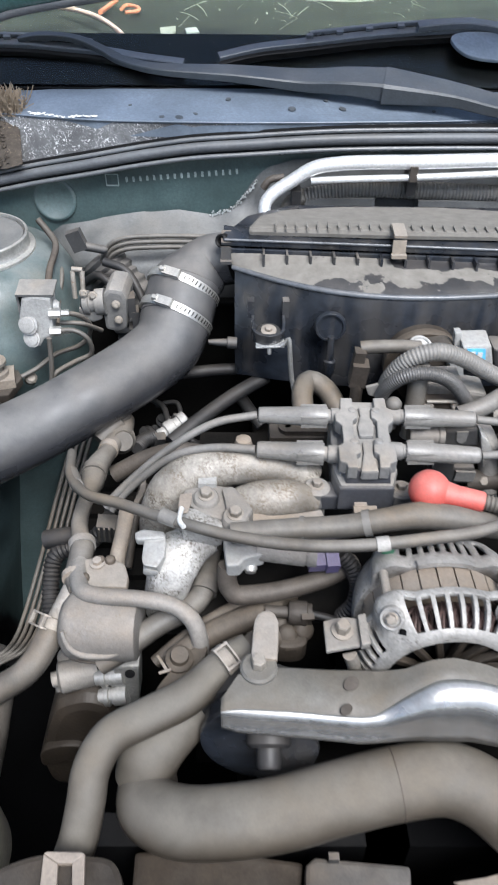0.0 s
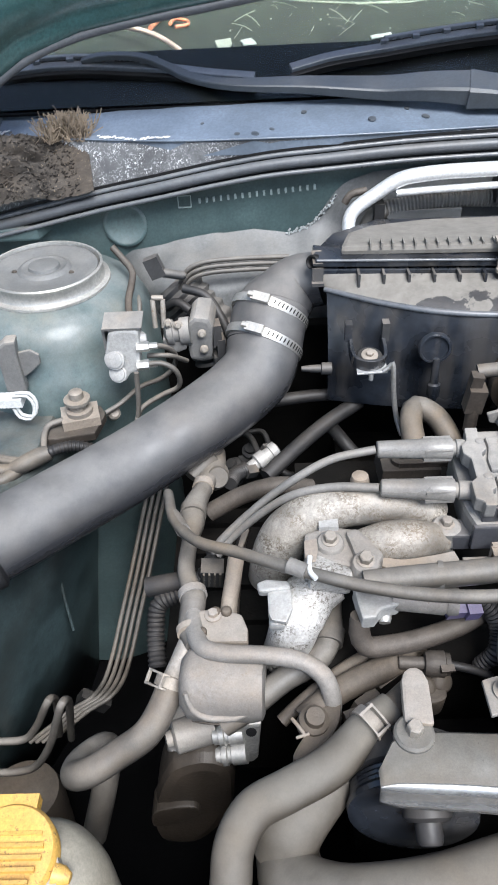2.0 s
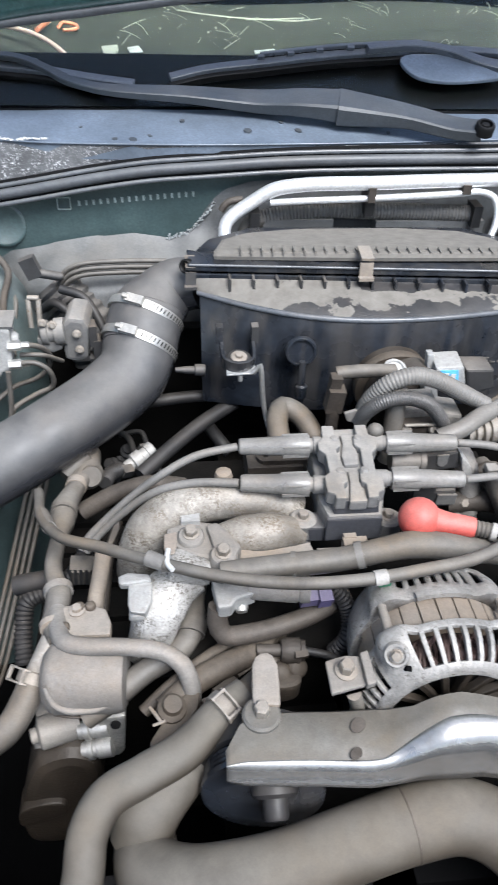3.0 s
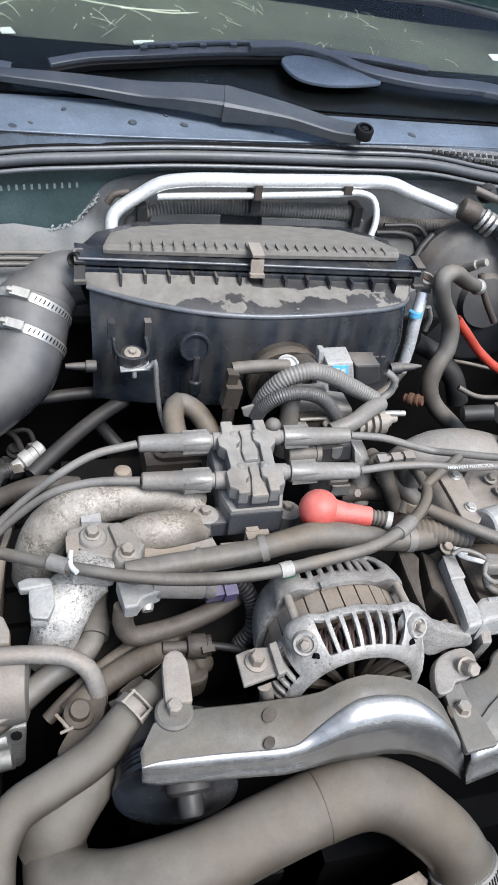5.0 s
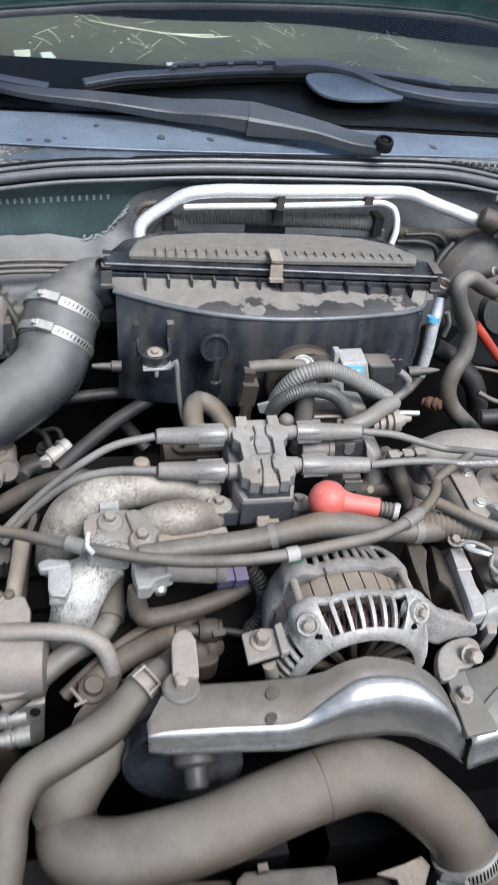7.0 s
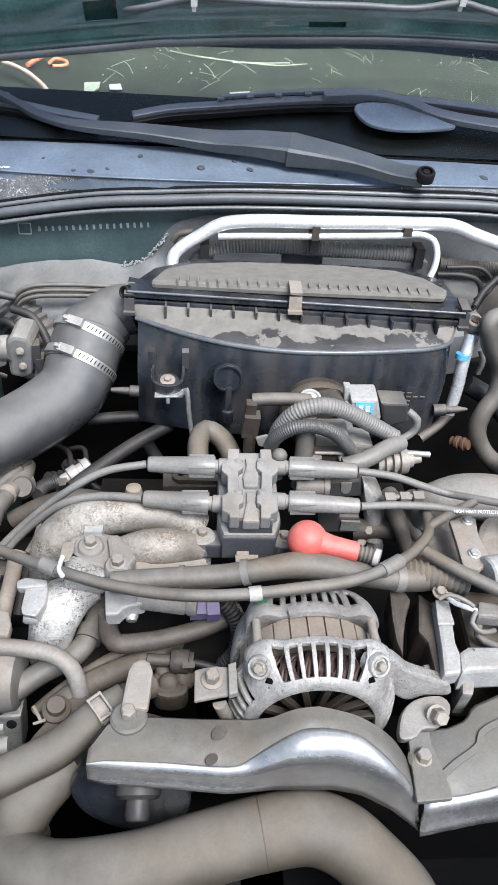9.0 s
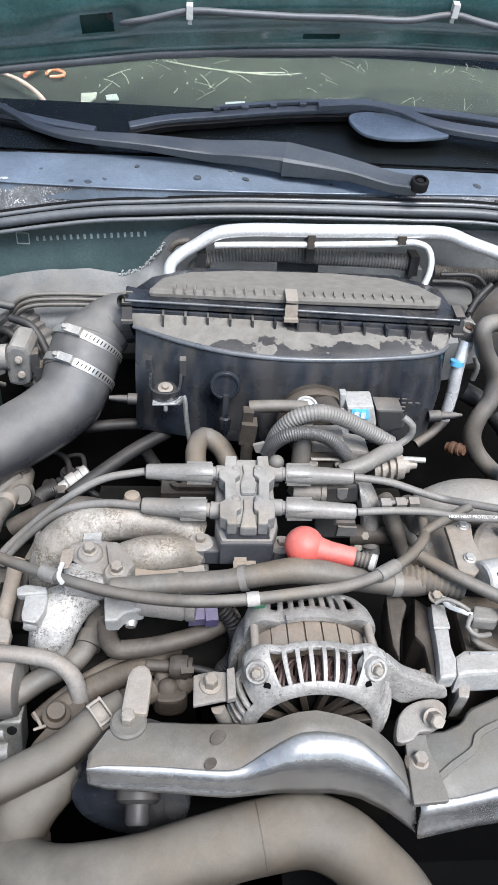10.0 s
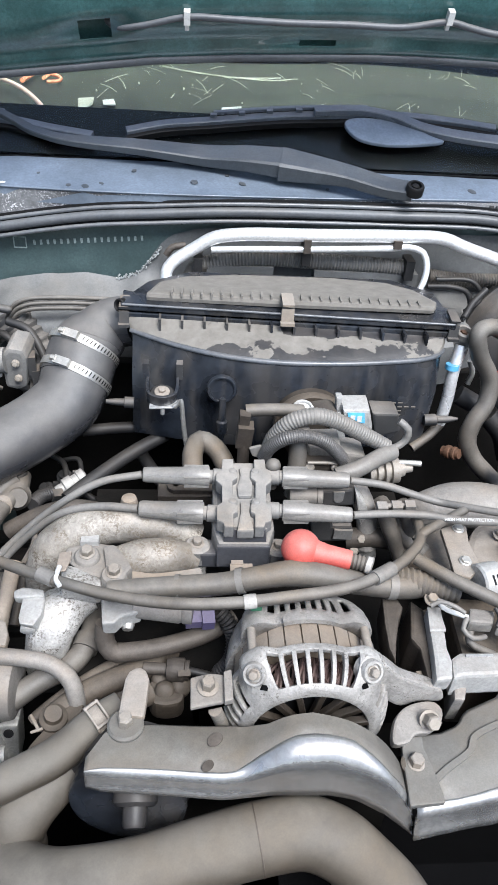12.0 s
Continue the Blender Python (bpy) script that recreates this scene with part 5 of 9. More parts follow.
bm = fresh()
block(bm, (-0.4096, 0.79, 0.9426), (0.045, 0.018, 0.011), (0, 0, 0), 0.003)
part("plug", bm, WHITE, conn, "dirty white connector")
for k in range(2):
    hose("pale_wire", [(x + 0.004 * k, y, z + 0.004 * k) for x, y, z in [(-0.3972, 0.785, 0.9518), (-0.3801, 0.785, 0.9514), (-0.3743, 0.785, 0.937), (-0.3821, 0.785, 0.9173), (-0.3955, 0.785, 0.9202), (-0.3995, 0.785, 0.9333)]], 0.0022, WHITE, "pale looped wire below the relay", "wire", 8)
hose("harness", [(-0.3573, 0.7236, 0.905), (-0.3439, 0.7238, 0.915), (-0.322, 0.7315, 0.915), (-0.303, 0.7328, 0.91), (-0.2823, 0.7247, 0.905)], 0.007, HOSE_DARK, "ribbed wiring sleeve along the wing", "harness", 14, rib=(0.0045, 0.001))
tape = hose("harness", [(-0.4496, 0.6945, 0.9), (-0.4109, 0.7027, 0.905), (-0.3917, 0.7052, 0.905), (-0.3746, 0.7081, 0.91), (-0.3607, 0.7199, 0.91), (-0.3482, 0.7254, 0.912)], [0.007, 0.009, 0.007, 0.0105, 0.011, 0.009], HOSE, "taped dusty wiring harness along the wing", "harness", 12)
for pts, r in (([(-0.4315, 0.7286, 0.905), (-0.3995, 0.7148, 0.91), (-0.3708, 0.7077, 0.912)], 0.004), ([(-0.4335, 0.736, 0.905), (-0.3928, 0.7163, 0.912), (-0.3692, 0.7083, 0.914)], 0.003), ([(-0.3536, 0.7238, 0.91), (-0.3573, 0.7425, 0.918), (-0.3553, 0.7624, 0.922), (-0.3375, 0.7691, 0.925)], 0.004)):
    bm = fresh()
    sweep(bm, pts, r, 8)
    part("branch", bm, HOSE, tape)
hose("harness", [(-0.4483, 0.6854, 0.895), (-0.4162, 0.6886, 0.895), (-0.3964, 0.6933, 0.9), (-0.383, 0.7075, 0.902)], 0.008, HOSE, "short taped wiring branch along the wing", "harness", 12)
for k in range(4):
    hose("brake_line", [(x + 0.0085 * k, y, z) for x, y, z in [(-0.2574, 0.86, 0.763), (-0.2714, 0.8, 0.7257), (-0.2881, 0.74, 0.6747), (-0.3029, 0.7, 0.6319), (-0.3139, 0.655, 0.6034), (-0.3266, 0.635, 0.5769), (-0.3461, 0.625, 0.5538), (-0.3719, 0.605, 0.5557), (-0.3935, 0.59, 0.5485), (-0.4249, 0.575, 0.5313)]], 0.0032, HOSE, "slim steel line running down the inner wing", "pipe", 8)
bm = fresh()
block(bm, (-0.3463, 0.63, 0.5384), (0.044, 0.014, 0.022), (0, 35, 0), 0.004)
thing("line_clip", bm, HOSE_DARK, "black clip holding the steel lines", "clip")
for pts in ([(-0.4418, 0.5, 0.6724), (-0.4157, 0.5, 0.6708), (-0.3819, 0.5, 0.6743), (-0.3633, 0.5, 0.6989), (-0.3383, 0.5, 0.7511), (-0.3417, 0.52, 0.7243), (-0.3593, 0.55, 0.648), (-0.3781, 0.57, 0.559)], [(-0.4434, 0.48, 0.645), (-0.4186, 0.48, 0.638), (-0.3773, 0.48, 0.6443), (-0.3488, 0.48, 0.6855), (-0.3141, 0.48, 0.7782), (-0.3171, 0.5, 0.752), (-0.3351, 0.53, 0.6739), (-0.3546, 0.55, 0.5833)]):
    hose("fluid_pipe", pts, 0.0045, HOSE, "dull steel pipe near the reservoir", "pipe", 10)
bm = fresh()
turn(bm, (-0.4174, 0.5, 0.4862), (0, 0.1, 1), [(-0.1, 0.05), (0.03, 0.05), (0.05, 0.045), (0.055, 0.0)], 28)
thing("canister", bm, BROWN, "grimy brown canister low in the bay", "canister")
# reservoir with yellow cap
cap = V((-0.314, 0.3112, 0.8374))
bm = fresh()
turn(bm, (cap.x + 0.012, cap.y + 0.004, cap.z - 0.19), (0, -0.1, 1), [(0, 0.06), (0.10, 0.064), (0.13, 0.062), (0.155, 0.052), (0.168, 0.038), (0.172, 0.032), (0.185, 0.031)], 40)
tank = thing("fluid_reservoir", bm, TANK, "cloudy white plastic reservoir with a yellow cap", "reservoir")
bm = fresh()
turn(bm, cap - V((0, -0.001, 0.014)), (0, -0.1, 1), [(0, 0.040), (0.012, 0.040), (0.016, 0.037), (0.017, 0.0)], 40)
block(bm, cap + V((0.0, 0.038, -0.003)), (0.034, 0.018, 0.012), (0, 0, 0), 0.004)
ycap_ = part("cap", bm, YELLOW, tank, "dirty yellow ribbed cap")
for k in range(6):
    bm = fresh()
    block(bm, cap + V((0, -0.024 + 0.0095 * k, 0.0045 - 0.00095 * (k - 2.5))), (0.062 - 0.006 * abs(k - 2.5), 0.0032, 0.0035), (-5.7, 0, 0), 0.001)
    part("rib", bm, YELLOW, ycap_)
bm = fresh()
turn(bm, cap + V((0.038, -0.012, -0.010)), (1, -0.2, -0.1), [(0, 0.009), (0.008, 0.008), (0.014, 0.004)], 14)
part("nipple", bm, YELLOW, tank)

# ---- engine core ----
# grimy engine masses, their deep shade painted into the base colour
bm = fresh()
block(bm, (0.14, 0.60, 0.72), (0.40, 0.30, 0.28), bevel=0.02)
eng = thing("engine_block", bm, GREASE_SHADE, "grimy flat engine block deep in the bay, shade painted in", "engine")
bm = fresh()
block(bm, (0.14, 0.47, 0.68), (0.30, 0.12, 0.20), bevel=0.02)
part("front_case", bm, GREASE_SHADE, eng)
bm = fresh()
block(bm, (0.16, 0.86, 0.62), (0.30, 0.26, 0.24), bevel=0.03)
part("gearbox", bm, GREASE_SHADE, eng)
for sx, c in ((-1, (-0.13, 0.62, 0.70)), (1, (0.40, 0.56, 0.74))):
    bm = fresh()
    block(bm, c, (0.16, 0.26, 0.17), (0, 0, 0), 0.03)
    head = thing("cylinder_head", bm, GREASE_SHADE, "grimy ribbed cylinder head cover, shade painted in", "cylinder head", "cylinder heads")
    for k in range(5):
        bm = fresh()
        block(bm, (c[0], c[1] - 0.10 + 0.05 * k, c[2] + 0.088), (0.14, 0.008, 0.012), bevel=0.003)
        part("rib", bm, GREASE_SHADE, head)

# coil pack
cx, cy, cz = 0.1165, 0.575, 0.958
bm = fresh()
prism(bm, [(0.0895, 0.5215, 0.9795), (0.1415, 0.5215, 0.9795), (0.1485, 0.545, 0.980), (0.1475, 0.618, 0.988), (0.0855, 0.618, 0.988), (0.0840, 0.545, 0.980)], (0, 0.001, -0.034), 0.005)
coil = thing("ignition_coil", bm, COIL, "dusty grey ignition coil pack with four towers", "ignition coil")
bm = fresh()
prism(bm, [(0.0985, 0.6175, 1.0090), (0.1400, 0.6175, 1.0090), (0.1385, 0.5262, 0.9962), (0.0945, 0.5262, 0.9962)], (0, 0, -0.026), 0.003)
part("upper_body", bm, COIL, coil)
rail = [(0.1286, 0.6143), (0.1408, 0.6145), (0.1410, 0.5988), (0.1466, 0.5924), (0.1459, 0.5827), (0.1396, 0.5763), (0.1382, 0.5533), (0.1436, 0.5489), (0.1423, 0.5299), (0.1354, 0.5269), (0.1345, 0.5215), (0.1250, 0.5215), (0.1259, 0.5383), (0.1216, 0.5412), (0.1220, 0.5500), (0.1267, 0.5531), (0.1288, 0.5824), (0.1237, 0.5871), (0.1241, 0.5952), (0.1285, 0.5985)]
for side in (-1, 1):
    bm = fresh()
    # the pair of rails splays a little towards the firewall
    outline = [(x if side > 0 else 2 * (0.1165 + 0.035 * (y - 0.575)) - x, y, 1.012 + 0.14 * (y - 0.585)) for x, y in rail]
    prism(bm, outline[::side], (0, 0, -0.015), 0.0016)
    for y in (0.556, 0.598):
        turn(bm, (cx + side * 0.012 + 0.035 * (y - 0.575), y - 0.002, 0.996 + 0.14 * (y - 0.585)), (0, 0.1, 1), [(0, 0.0055), (0.0145, 0.0052), (0.0165, 0.0036), (0.017, 0.001)], 14)
    part("rail", bm, COIL, coil)
for shape in ([(0.1128, 0.6061), (0.1266, 0.6064), (0.1248, 0.5941), (0.1264, 0.5782), (0.1246, 0.5649), (0.1101, 0.5647), (0.1094, 0.5778), (0.1135, 0.5938)], [(0.1122, 0.5586), (0.1231, 0.5588), (0.1213, 0.5439), (0.1247, 0.5200), (0.1071, 0.5200), (0.1118, 0.5437)]):
    bm = fresh()
    prism(bm, [(x, y, 1.0085 + 0.14 * (y - 0.585)) for x, y in shape], (0, 0, -0.012), 0.0025)
    part("pad", bm, COIL, coil)
bm = fresh()
prism(bm, [(0.0950, 0.5242, 0.9795), (0.1385, 0.5242, 0.9795), (0.1360, 0.5242, 0.9965), (0.0945, 0.5242, 0.9965)], (0, 0.004, 0.0), 0.001)
prism(bm, [(0.0885, 0.5205, 0.9475), (0.1425, 0.5205, 0.9475), (0.1425, 0.5205, 0.9765), (0.0885, 0.5205, 0.9765)], (0, 0.006, 0.0), 0.002)
prism(bm, [(0.0600, 0.5290, 0.9610), (0.0640, 0.5262, 0.9610), (0.1585, 0.5240, 0.9610), (0.1630, 0.5270, 0.9610), (0.1630, 0.5460, 0.9610), (0.0600, 0.5490, 0.9610)], (0, 0.001, -0.020), 0.004)
part("front_face", bm, COILFACE, coil, "smooth dark front face")
for p in [(0.0693, 0.5392, 0.962), (0.1528, 0.5354, 0.962)]:
    bm = fresh()
    turn(bm, (p[0], p[1], p[2] - 0.018), (0, 0, 1), [(0, 0.0135), (0.017, 0.0135), (0.019, 0.0115)], 22)
    foot = part("foot", bm, COIL, coil)
    bm = fresh()
    hex_bolt(bm, p, (0, 0, 1), 0.0062, 0.006, 1.45)
    part("bolt", bm, BOLTM, foot)
    bm = fresh()
    turn(bm, (p[0], p[1], p[2] - 0.05), (0, 0, 1), [(0, 0.010), (0.034, 0.010)], 18)
    part("spacer", bm, CAST, coil)
boots = {"lt": [(0.0896, 0.6005, 1.002), (0.0099, 0.603, 1.002)], "lb": [(0.0831, 0.5532, 0.992), (0.0081, 0.5603, 0.992)], "rt": [(0.1509, 0.599, 1.004), (0.2324, 0.5945, 1.004)], "rb": [(0.1483, 0.5582, 0.992), (0.2298, 0.552, 0.992)]}
for a, b in boots.values():
    a, b = V(a), V(b)
    d = (b - a).normalized()
    bm = fresh()
    turn(bm, a, d, [(-0.018, 0.009), (0.004, 0.009), (0.005, 0.0075), (0.010, 0.0075)], 18)
    tower_ = part("tower", bm, COIL, coil)
    bm = fresh()
    L_ = (b - a).length
    turn(bm, a + d * 0.008, d, [(0, 0.0105), (0.002, 0.0109), (0.027, 0.0106), (0.0285, 0.0098), (L_ - 0.013, 0.0084), (L_ - 0.010, 0.0078), (L_ - 0.009, 0.0062)], 22)
    for off in (V((0, -0.0085, 0.004)), V((0, 0.005, 0.0085)), V((0, -0.008, -0.006))):
        block(bm, a + d * 0.022 + off, (0.026, 0.0035, 0.0035), bevel=0.001)
    boot = part("boot", bm, BOOT, coil, "shiny grey plug-lead boot")
leads = (("lt", [(0.0092, 0.605, 1.002), (-0.0313, 0.6, 0.9946), (-0.0637, 0.595, 0.9778), (-0.1027, 0.59, 0.9467), (-0.1438, 0.58, 0.9074), (-0.153, 0.575, 0.896)]),
         ("lb", [(0.0062, 0.57, 0.9862), (-0.0333, 0.57, 0.9856), (-0.0699, 0.575, 0.9728), (-0.1028, 0.58, 0.9433), (-0.1352, 0.58, 0.9072), (-0.1474, 0.575, 0.8916)]),
         ("rt", [boots["rt"][1], (0.272, 0.594, 0.998), (0.306, 0.59, 0.988), (0.334, 0.588, 0.980), (0.352, 0.575, 0.986), (0.383, 0.555, 0.995)] + [(0.4172, 0.54, 1.002), (0.4532, 0.535, 0.9907), (0.4944, 0.53, 0.9616)]),
         ("rb", [boots["rb"][1], (0.27, 0.558, 0.989), (0.31, 0.555, 0.990)] + [(0.34, 0.545, 0.9923), (0.3863, 0.54, 0.995), (0.4301, 0.54, 0.9969), (0.4606, 0.535, 0.9831), (0.4815, 0.53, 0.9638)]))
for k, pts in leads:
    hose("plug_lead", [tuple(boots[k][1])] + pts[1:], 0.0042, WIRE, "dusty grey spark plug lead", "plug lead", 12)
# print on one lead
a, b = [(0.3272, 0.5405, 0.996), (0.3727, 0.5409, 0.996)]
txt = bpy.data.curves.new("lead_print", "FONT")
txt.body = "HIGH HEAT PROTECTION"
txt.size = 0.0045
txt.extrude = 0.0002
lead_print = new("lead_print", txt)
lead_print.location = (a[0] - 0.006, a[1] - 0.004, a[2] + 0.003)
lead_print.rotation_euler = Euler((radians(40), 0, radians(-1)))
txt.materials.append(WHITE)
tagged(lead_print, "white printed words along a plug lead", "print")

# red terminal cap
rc, re_ = [(0.1693, 0.5022, 0.992), (0.2088, 0.4892, 0.992)]
bm = fresh()
ball(bm, rc, 0.0195, 28)
capr = thing("terminal_cap", bm, RED, "faded red rubber cap over the alternator terminal", "terminal cap")
bm = fresh()
d = (V(re_) - V(rc)).normalized()
turn(bm, V(rc), d, [(0.010, 0.0135), (0.018, 0.0115), (0.026, 0.0102), (0.048, 0.0095), (0.050, 0.0085)], 24)
part("sleeve", bm, RED, capr)
hose("cable_sleeve", [(0.2061, 0.4912, 0.99), (0.2239, 0.486, 0.99), (0.2352, 0.4815, 0.99)], 0.008, HOSE, "ribbed grey cable sleeve from the red cap", "sleeve", 14, rib=(0.004, 0.0012))
bm = fresh()
sweep(bm, [(0.2316, 0.483, 0.99), (0.2362, 0.4807, 0.99)], 0.0085, 14)
thing("cable_tape", bm, PALETAPE, "pale tape ring on the cable", "tape")

# ---- intake manifold, left bank ----
run1 = [(0.0649, 0.5655, 0.945), (0.0498, 0.5678, 0.955), (0.0144, 0.5687, 0.962), (-0.0208, 0.5684, 0.962), (-0.0555, 0.5628, 0.955), (-0.0763, 0.5573, 0.94), (-0.0881, 0.5581, 0.91), (-0.0958, 0.5628, 0.87)]
bm = fresh()
sweep(bm, run1, [0.019, 0.020, 0.020, 0.0205, 0.022, 0.024, 0.024, 0.022], 28)
sweep(bm, [(0.065, 0.536, 0.945), (0.0391, 0.5284, 0.955), (0.0135, 0.5289, 0.952), (-0.0094, 0.5279, 0.945), (-0.0304, 0.5306, 0.93)], [0.015, 0.019, 0.020, 0.018, 0.017], 24)
mani = thing("intake_manifold", bm, MANI, "speckled cast aluminium intake manifold runners", "manifold")
bm = fresh()
prism(bm, [(-0.0626, 0.5347, 0.962), (-0.0383, 0.5429, 0.962), (-0.0095, 0.5373, 0.962), (0.0015, 0.5189, 0.962), (-0.0008, 0.4982, 0.962), (-0.0191, 0.4908, 0.962), (-0.0642, 0.5073, 0.962)], (0, 0, -0.02), 0.004)
prism(bm, [(-0.0255, 0.531, 0.968), (-0.0146, 0.5343, 0.968), (-0.004, 0.5207, 0.968), (0.0062, 0.5014, 0.968), (-0.0033, 0.4851, 0.968), (-0.0174, 0.488, 0.968)], (0, 0, -0.03), 0.004)
fl = part("flange", bm, CAST_DUSTY, mani)
for p in [(-0.0399, 0.5203, 0.966), (-0.0112, 0.4944, 0.966)]:
    bm = fresh()
    turn(bm, V(p) - V((0, 0, 0.012)), (0, -0.15, 1), [(0, 0.014), (0.012, 0.0125), (0.0135, 0.011)], 22)
    part("boss", bm, CAST_DUSTY, fl)
    part("bolt", hex_bolt(fresh(), V(p) + V((0, 0, 0.0012)), (0, -0.15, 1), 0.0075, 0.007, 1.3), BOLTM, fl)
bm = fresh()
turn(bm, (-0.004, 0.5966, 0.965), (0, 0, 1), [(-0.02, 0.009), (0.004, 0.0095), (0.010, 0.008), (0.012, 0.003)], 18)
part("plug", bm, TAN, mani)
bm = fresh()
sweep(bm, [(-0.0082, 0.5151, 0.95), (0.0177, 0.5021, 0.95), (0.051, 0.5051, 0.95), (0.0734, 0.5097, 0.95)], 0, section=(0.006, 0.003), up=(0, 0, 1))
part("gasket_edge", bm, TAN, mani)
# lower casting and its boss
bm = fresh()
prism(bm, [(-0.0866, 0.4841, 0.938), (-0.079, 0.5001, 0.938), (-0.0547, 0.503, 0.938), (-0.0317, 0.5044, 0.938), (-0.0229, 0.494, 0.938), (-0.0303, 0.4866, 0.93), (-0.0434, 0.481, 0.92), (-0.0528, 0.4768, 0.905), (-0.0618, 0.4706, 0.88), (-0.0695, 0.4654, 0.86), (-0.0964, 0.4658, 0.86), (-0.0902, 0.4687, 0.9), (-0.0876, 0.4756, 0.925)], (0.002, 0.030, -0.03), 0.011)
prism(bm, [(-0.0638, 0.5042, 0.962), (-0.0596, 0.5212, 0.962), (-0.0436, 0.5073, 0.962), (-0.0223, 0.4908, 0.962), (-0.0233, 0.4792, 0.962), (-0.061, 0.4779, 0.962)], (0, 0.006, -0.03), 0.005)
sweep(bm, [(-0.0328, 0.4998, 0.93), (-0.0545, 0.4933, 0.925), (-0.07, 0.4805, 0.915), (-0.0778, 0.4732, 0.89), (-0.0863, 0.4801, 0.85)], [0.014, 0.022, 0.025, 0.022, 0.02], 24)
low = thing("coolant_crossover", bm, CAST, "bright speckled cast coolant crossover", "casting")
bm = fresh()
prism(bm, [(-0.0982, 0.4821, 0.945), (-0.0947, 0.4864, 0.945), (-0.08, 0.4878, 0.945), (-0.0767, 0.4806, 0.945), (-0.0768, 0.4618, 0.945), (-0.0827, 0.4478, 0.945), (-0.0954, 0.4505, 0.945), (-0.0979, 0.4586, 0.945)], (0, 0.012, -0.022), 0.004)
prism(bm, [(-0.1077, 0.4895, 0.948), (-0.0989, 0.4938, 0.948), (-0.0792, 0.4908, 0.948), (-0.0767, 0.4822, 0.948), (-0.0984, 0.4794, 0.948), (-0.1058, 0.4794, 0.948)], (0, 0.004, -0.012), 0.003)
turn(bm, (-0.0905, 0.4591, 0.93), (0, -1, -0.3), [(-0.012, 0.007), (0.004, 0.007), (0.005, 0.004)], 14)
part("boss", bm, PALECAST, low)
bm = fresh()
prism(bm, [(-0.0643, 0.5104, 0.978), (-0.0528, 0.5128, 0.978), (-0.0526, 0.499, 0.978), (-0.0555, 0.4857, 0.978), (-0.0626, 0.4843, 0.978), (-0.0647, 0.4916, 0.978)], (0, 0.002, -0.003), 0.001)
part("tab", bm, TANPLASTIC, low)

# thin hose sagging across the engine
vac = hose("vacuum_hose", [(-0.205, 0.6605, 0.9), (-0.1895, 0.5918, 0.925), (-0.1621, 0.5439, 0.945), (-0.1233, 0.5136, 0.962), (-0.0881, 0.4889, 0.972)] + [(-0.0592, 0.4722, 0.978), (-0.0196, 0.4545, 0.982), (0.0269, 0.4407, 0.986), (0.067, 0.4319, 0.992), (0.1117, 0.4307, 0.996), (0.1574, 0.436, 0.998), (0.2001, 0.4457, 0.996), (0.2414, 0.4661, 0.993), (0.2723, 0.4913, 0.99), (0.2935, 0.5203, 0.985), (0.3039, 0.5609, 0.975), (0.3104, 0.601, 0.96)], 0.0056, HOSE, "thin dusty grey hose sagging across the engine", "hose", 14)
bm = fresh()
sweep(bm, [(0.1097, 0.4304, 0.996), (0.1152, 0.4307, 0.9965), (0.1207, 0.4311, 0.997)], [0.0066, 0.0068, 0.0066], 16)
part("tape", bm, PALETAPE, vac, "white tape tag round the hose")
bm = fresh()
sweep(bm, [(-0.0606, 0.4877, 0.982), (-0.0619, 0.479, 0.982), (-0.061, 0.4698, 0.982), (-0.0571, 0.4635, 0.982)], 0.0024, 8)
part("cable_tie", bm, WHITE, vac, "white cable tie round the hose")
for q in ([(-0.0789, 0.4829, 0.978), (-0.0641, 0.4743, 0.978)], [(0.2339, 0.4613, 0.9935), (0.2549, 0.4768, 0.991)], [(-0.1933, 0.608, 0.917), (-0.1795, 0.5724, 0.931)]):
    bm = fresh()
    sweep(bm, q, [0.0072, 0.0072], 14)
    part("joint_sleeve", bm, WIRE, vac, "grey joint sleeve")
bm = fresh()
block(bm, (0.1217, 0.4345, 0.985), (0.010, 0.004, 0.010), (20, 0, 0), 0.001)
thing("green_tag", bm, GREENTAG, "small green tag below the hose", "tag")
# wider hose behind it
breather = hose("breather_hose", [(-0.0149, 0.4749, 0.962), (0.0142, 0.4749, 0.965), (0.0514, 0.4749, 0.968), (0.0941, 0.4753, 0.972), (0.1313, 0.4764, 0.98), (0.1584, 0.4789, 0.982), (0.1914, 0.4783, 0.978), (0.2309, 0.4769, 0.97), (0.271, 0.4778, 0.965), (0.2968, 0.4861, 0.96)], [0.010, 0.0105, 0.011, 0.011, 0.0115, 0.013, 0.013, 0.0115, 0.0125, 0.013], HOSE, "wide dusty breather hose behind the alternator", "hose", 18)
for q, r in (([(0.0482, 0.4763, 0.9665), (0.0525, 0.4758, 0.967)], 0.0122), ([(0.1069, 0.4763, 0.974), (0.1133, 0.4759, 0.976)], 0.0126), ([(0.2538, 0.4775, 0.967), (0.2624, 0.4776, 0.966)], 0.0135)):
    bm = fresh()
    sweep(bm, q, [r, r], 20)
    part("joint_ring", bm, WIRE, breather, "raised joint ring")
hose("convoluted_hose", [(0.2639, 0.4862, 0.968), (0.2945, 0.4815, 0.965), (0.3262, 0.4786, 0.96)], 0.014, HOSE, "convoluted grey hose to the far bank", "hose", 18, rib=(0.006, 0.002))
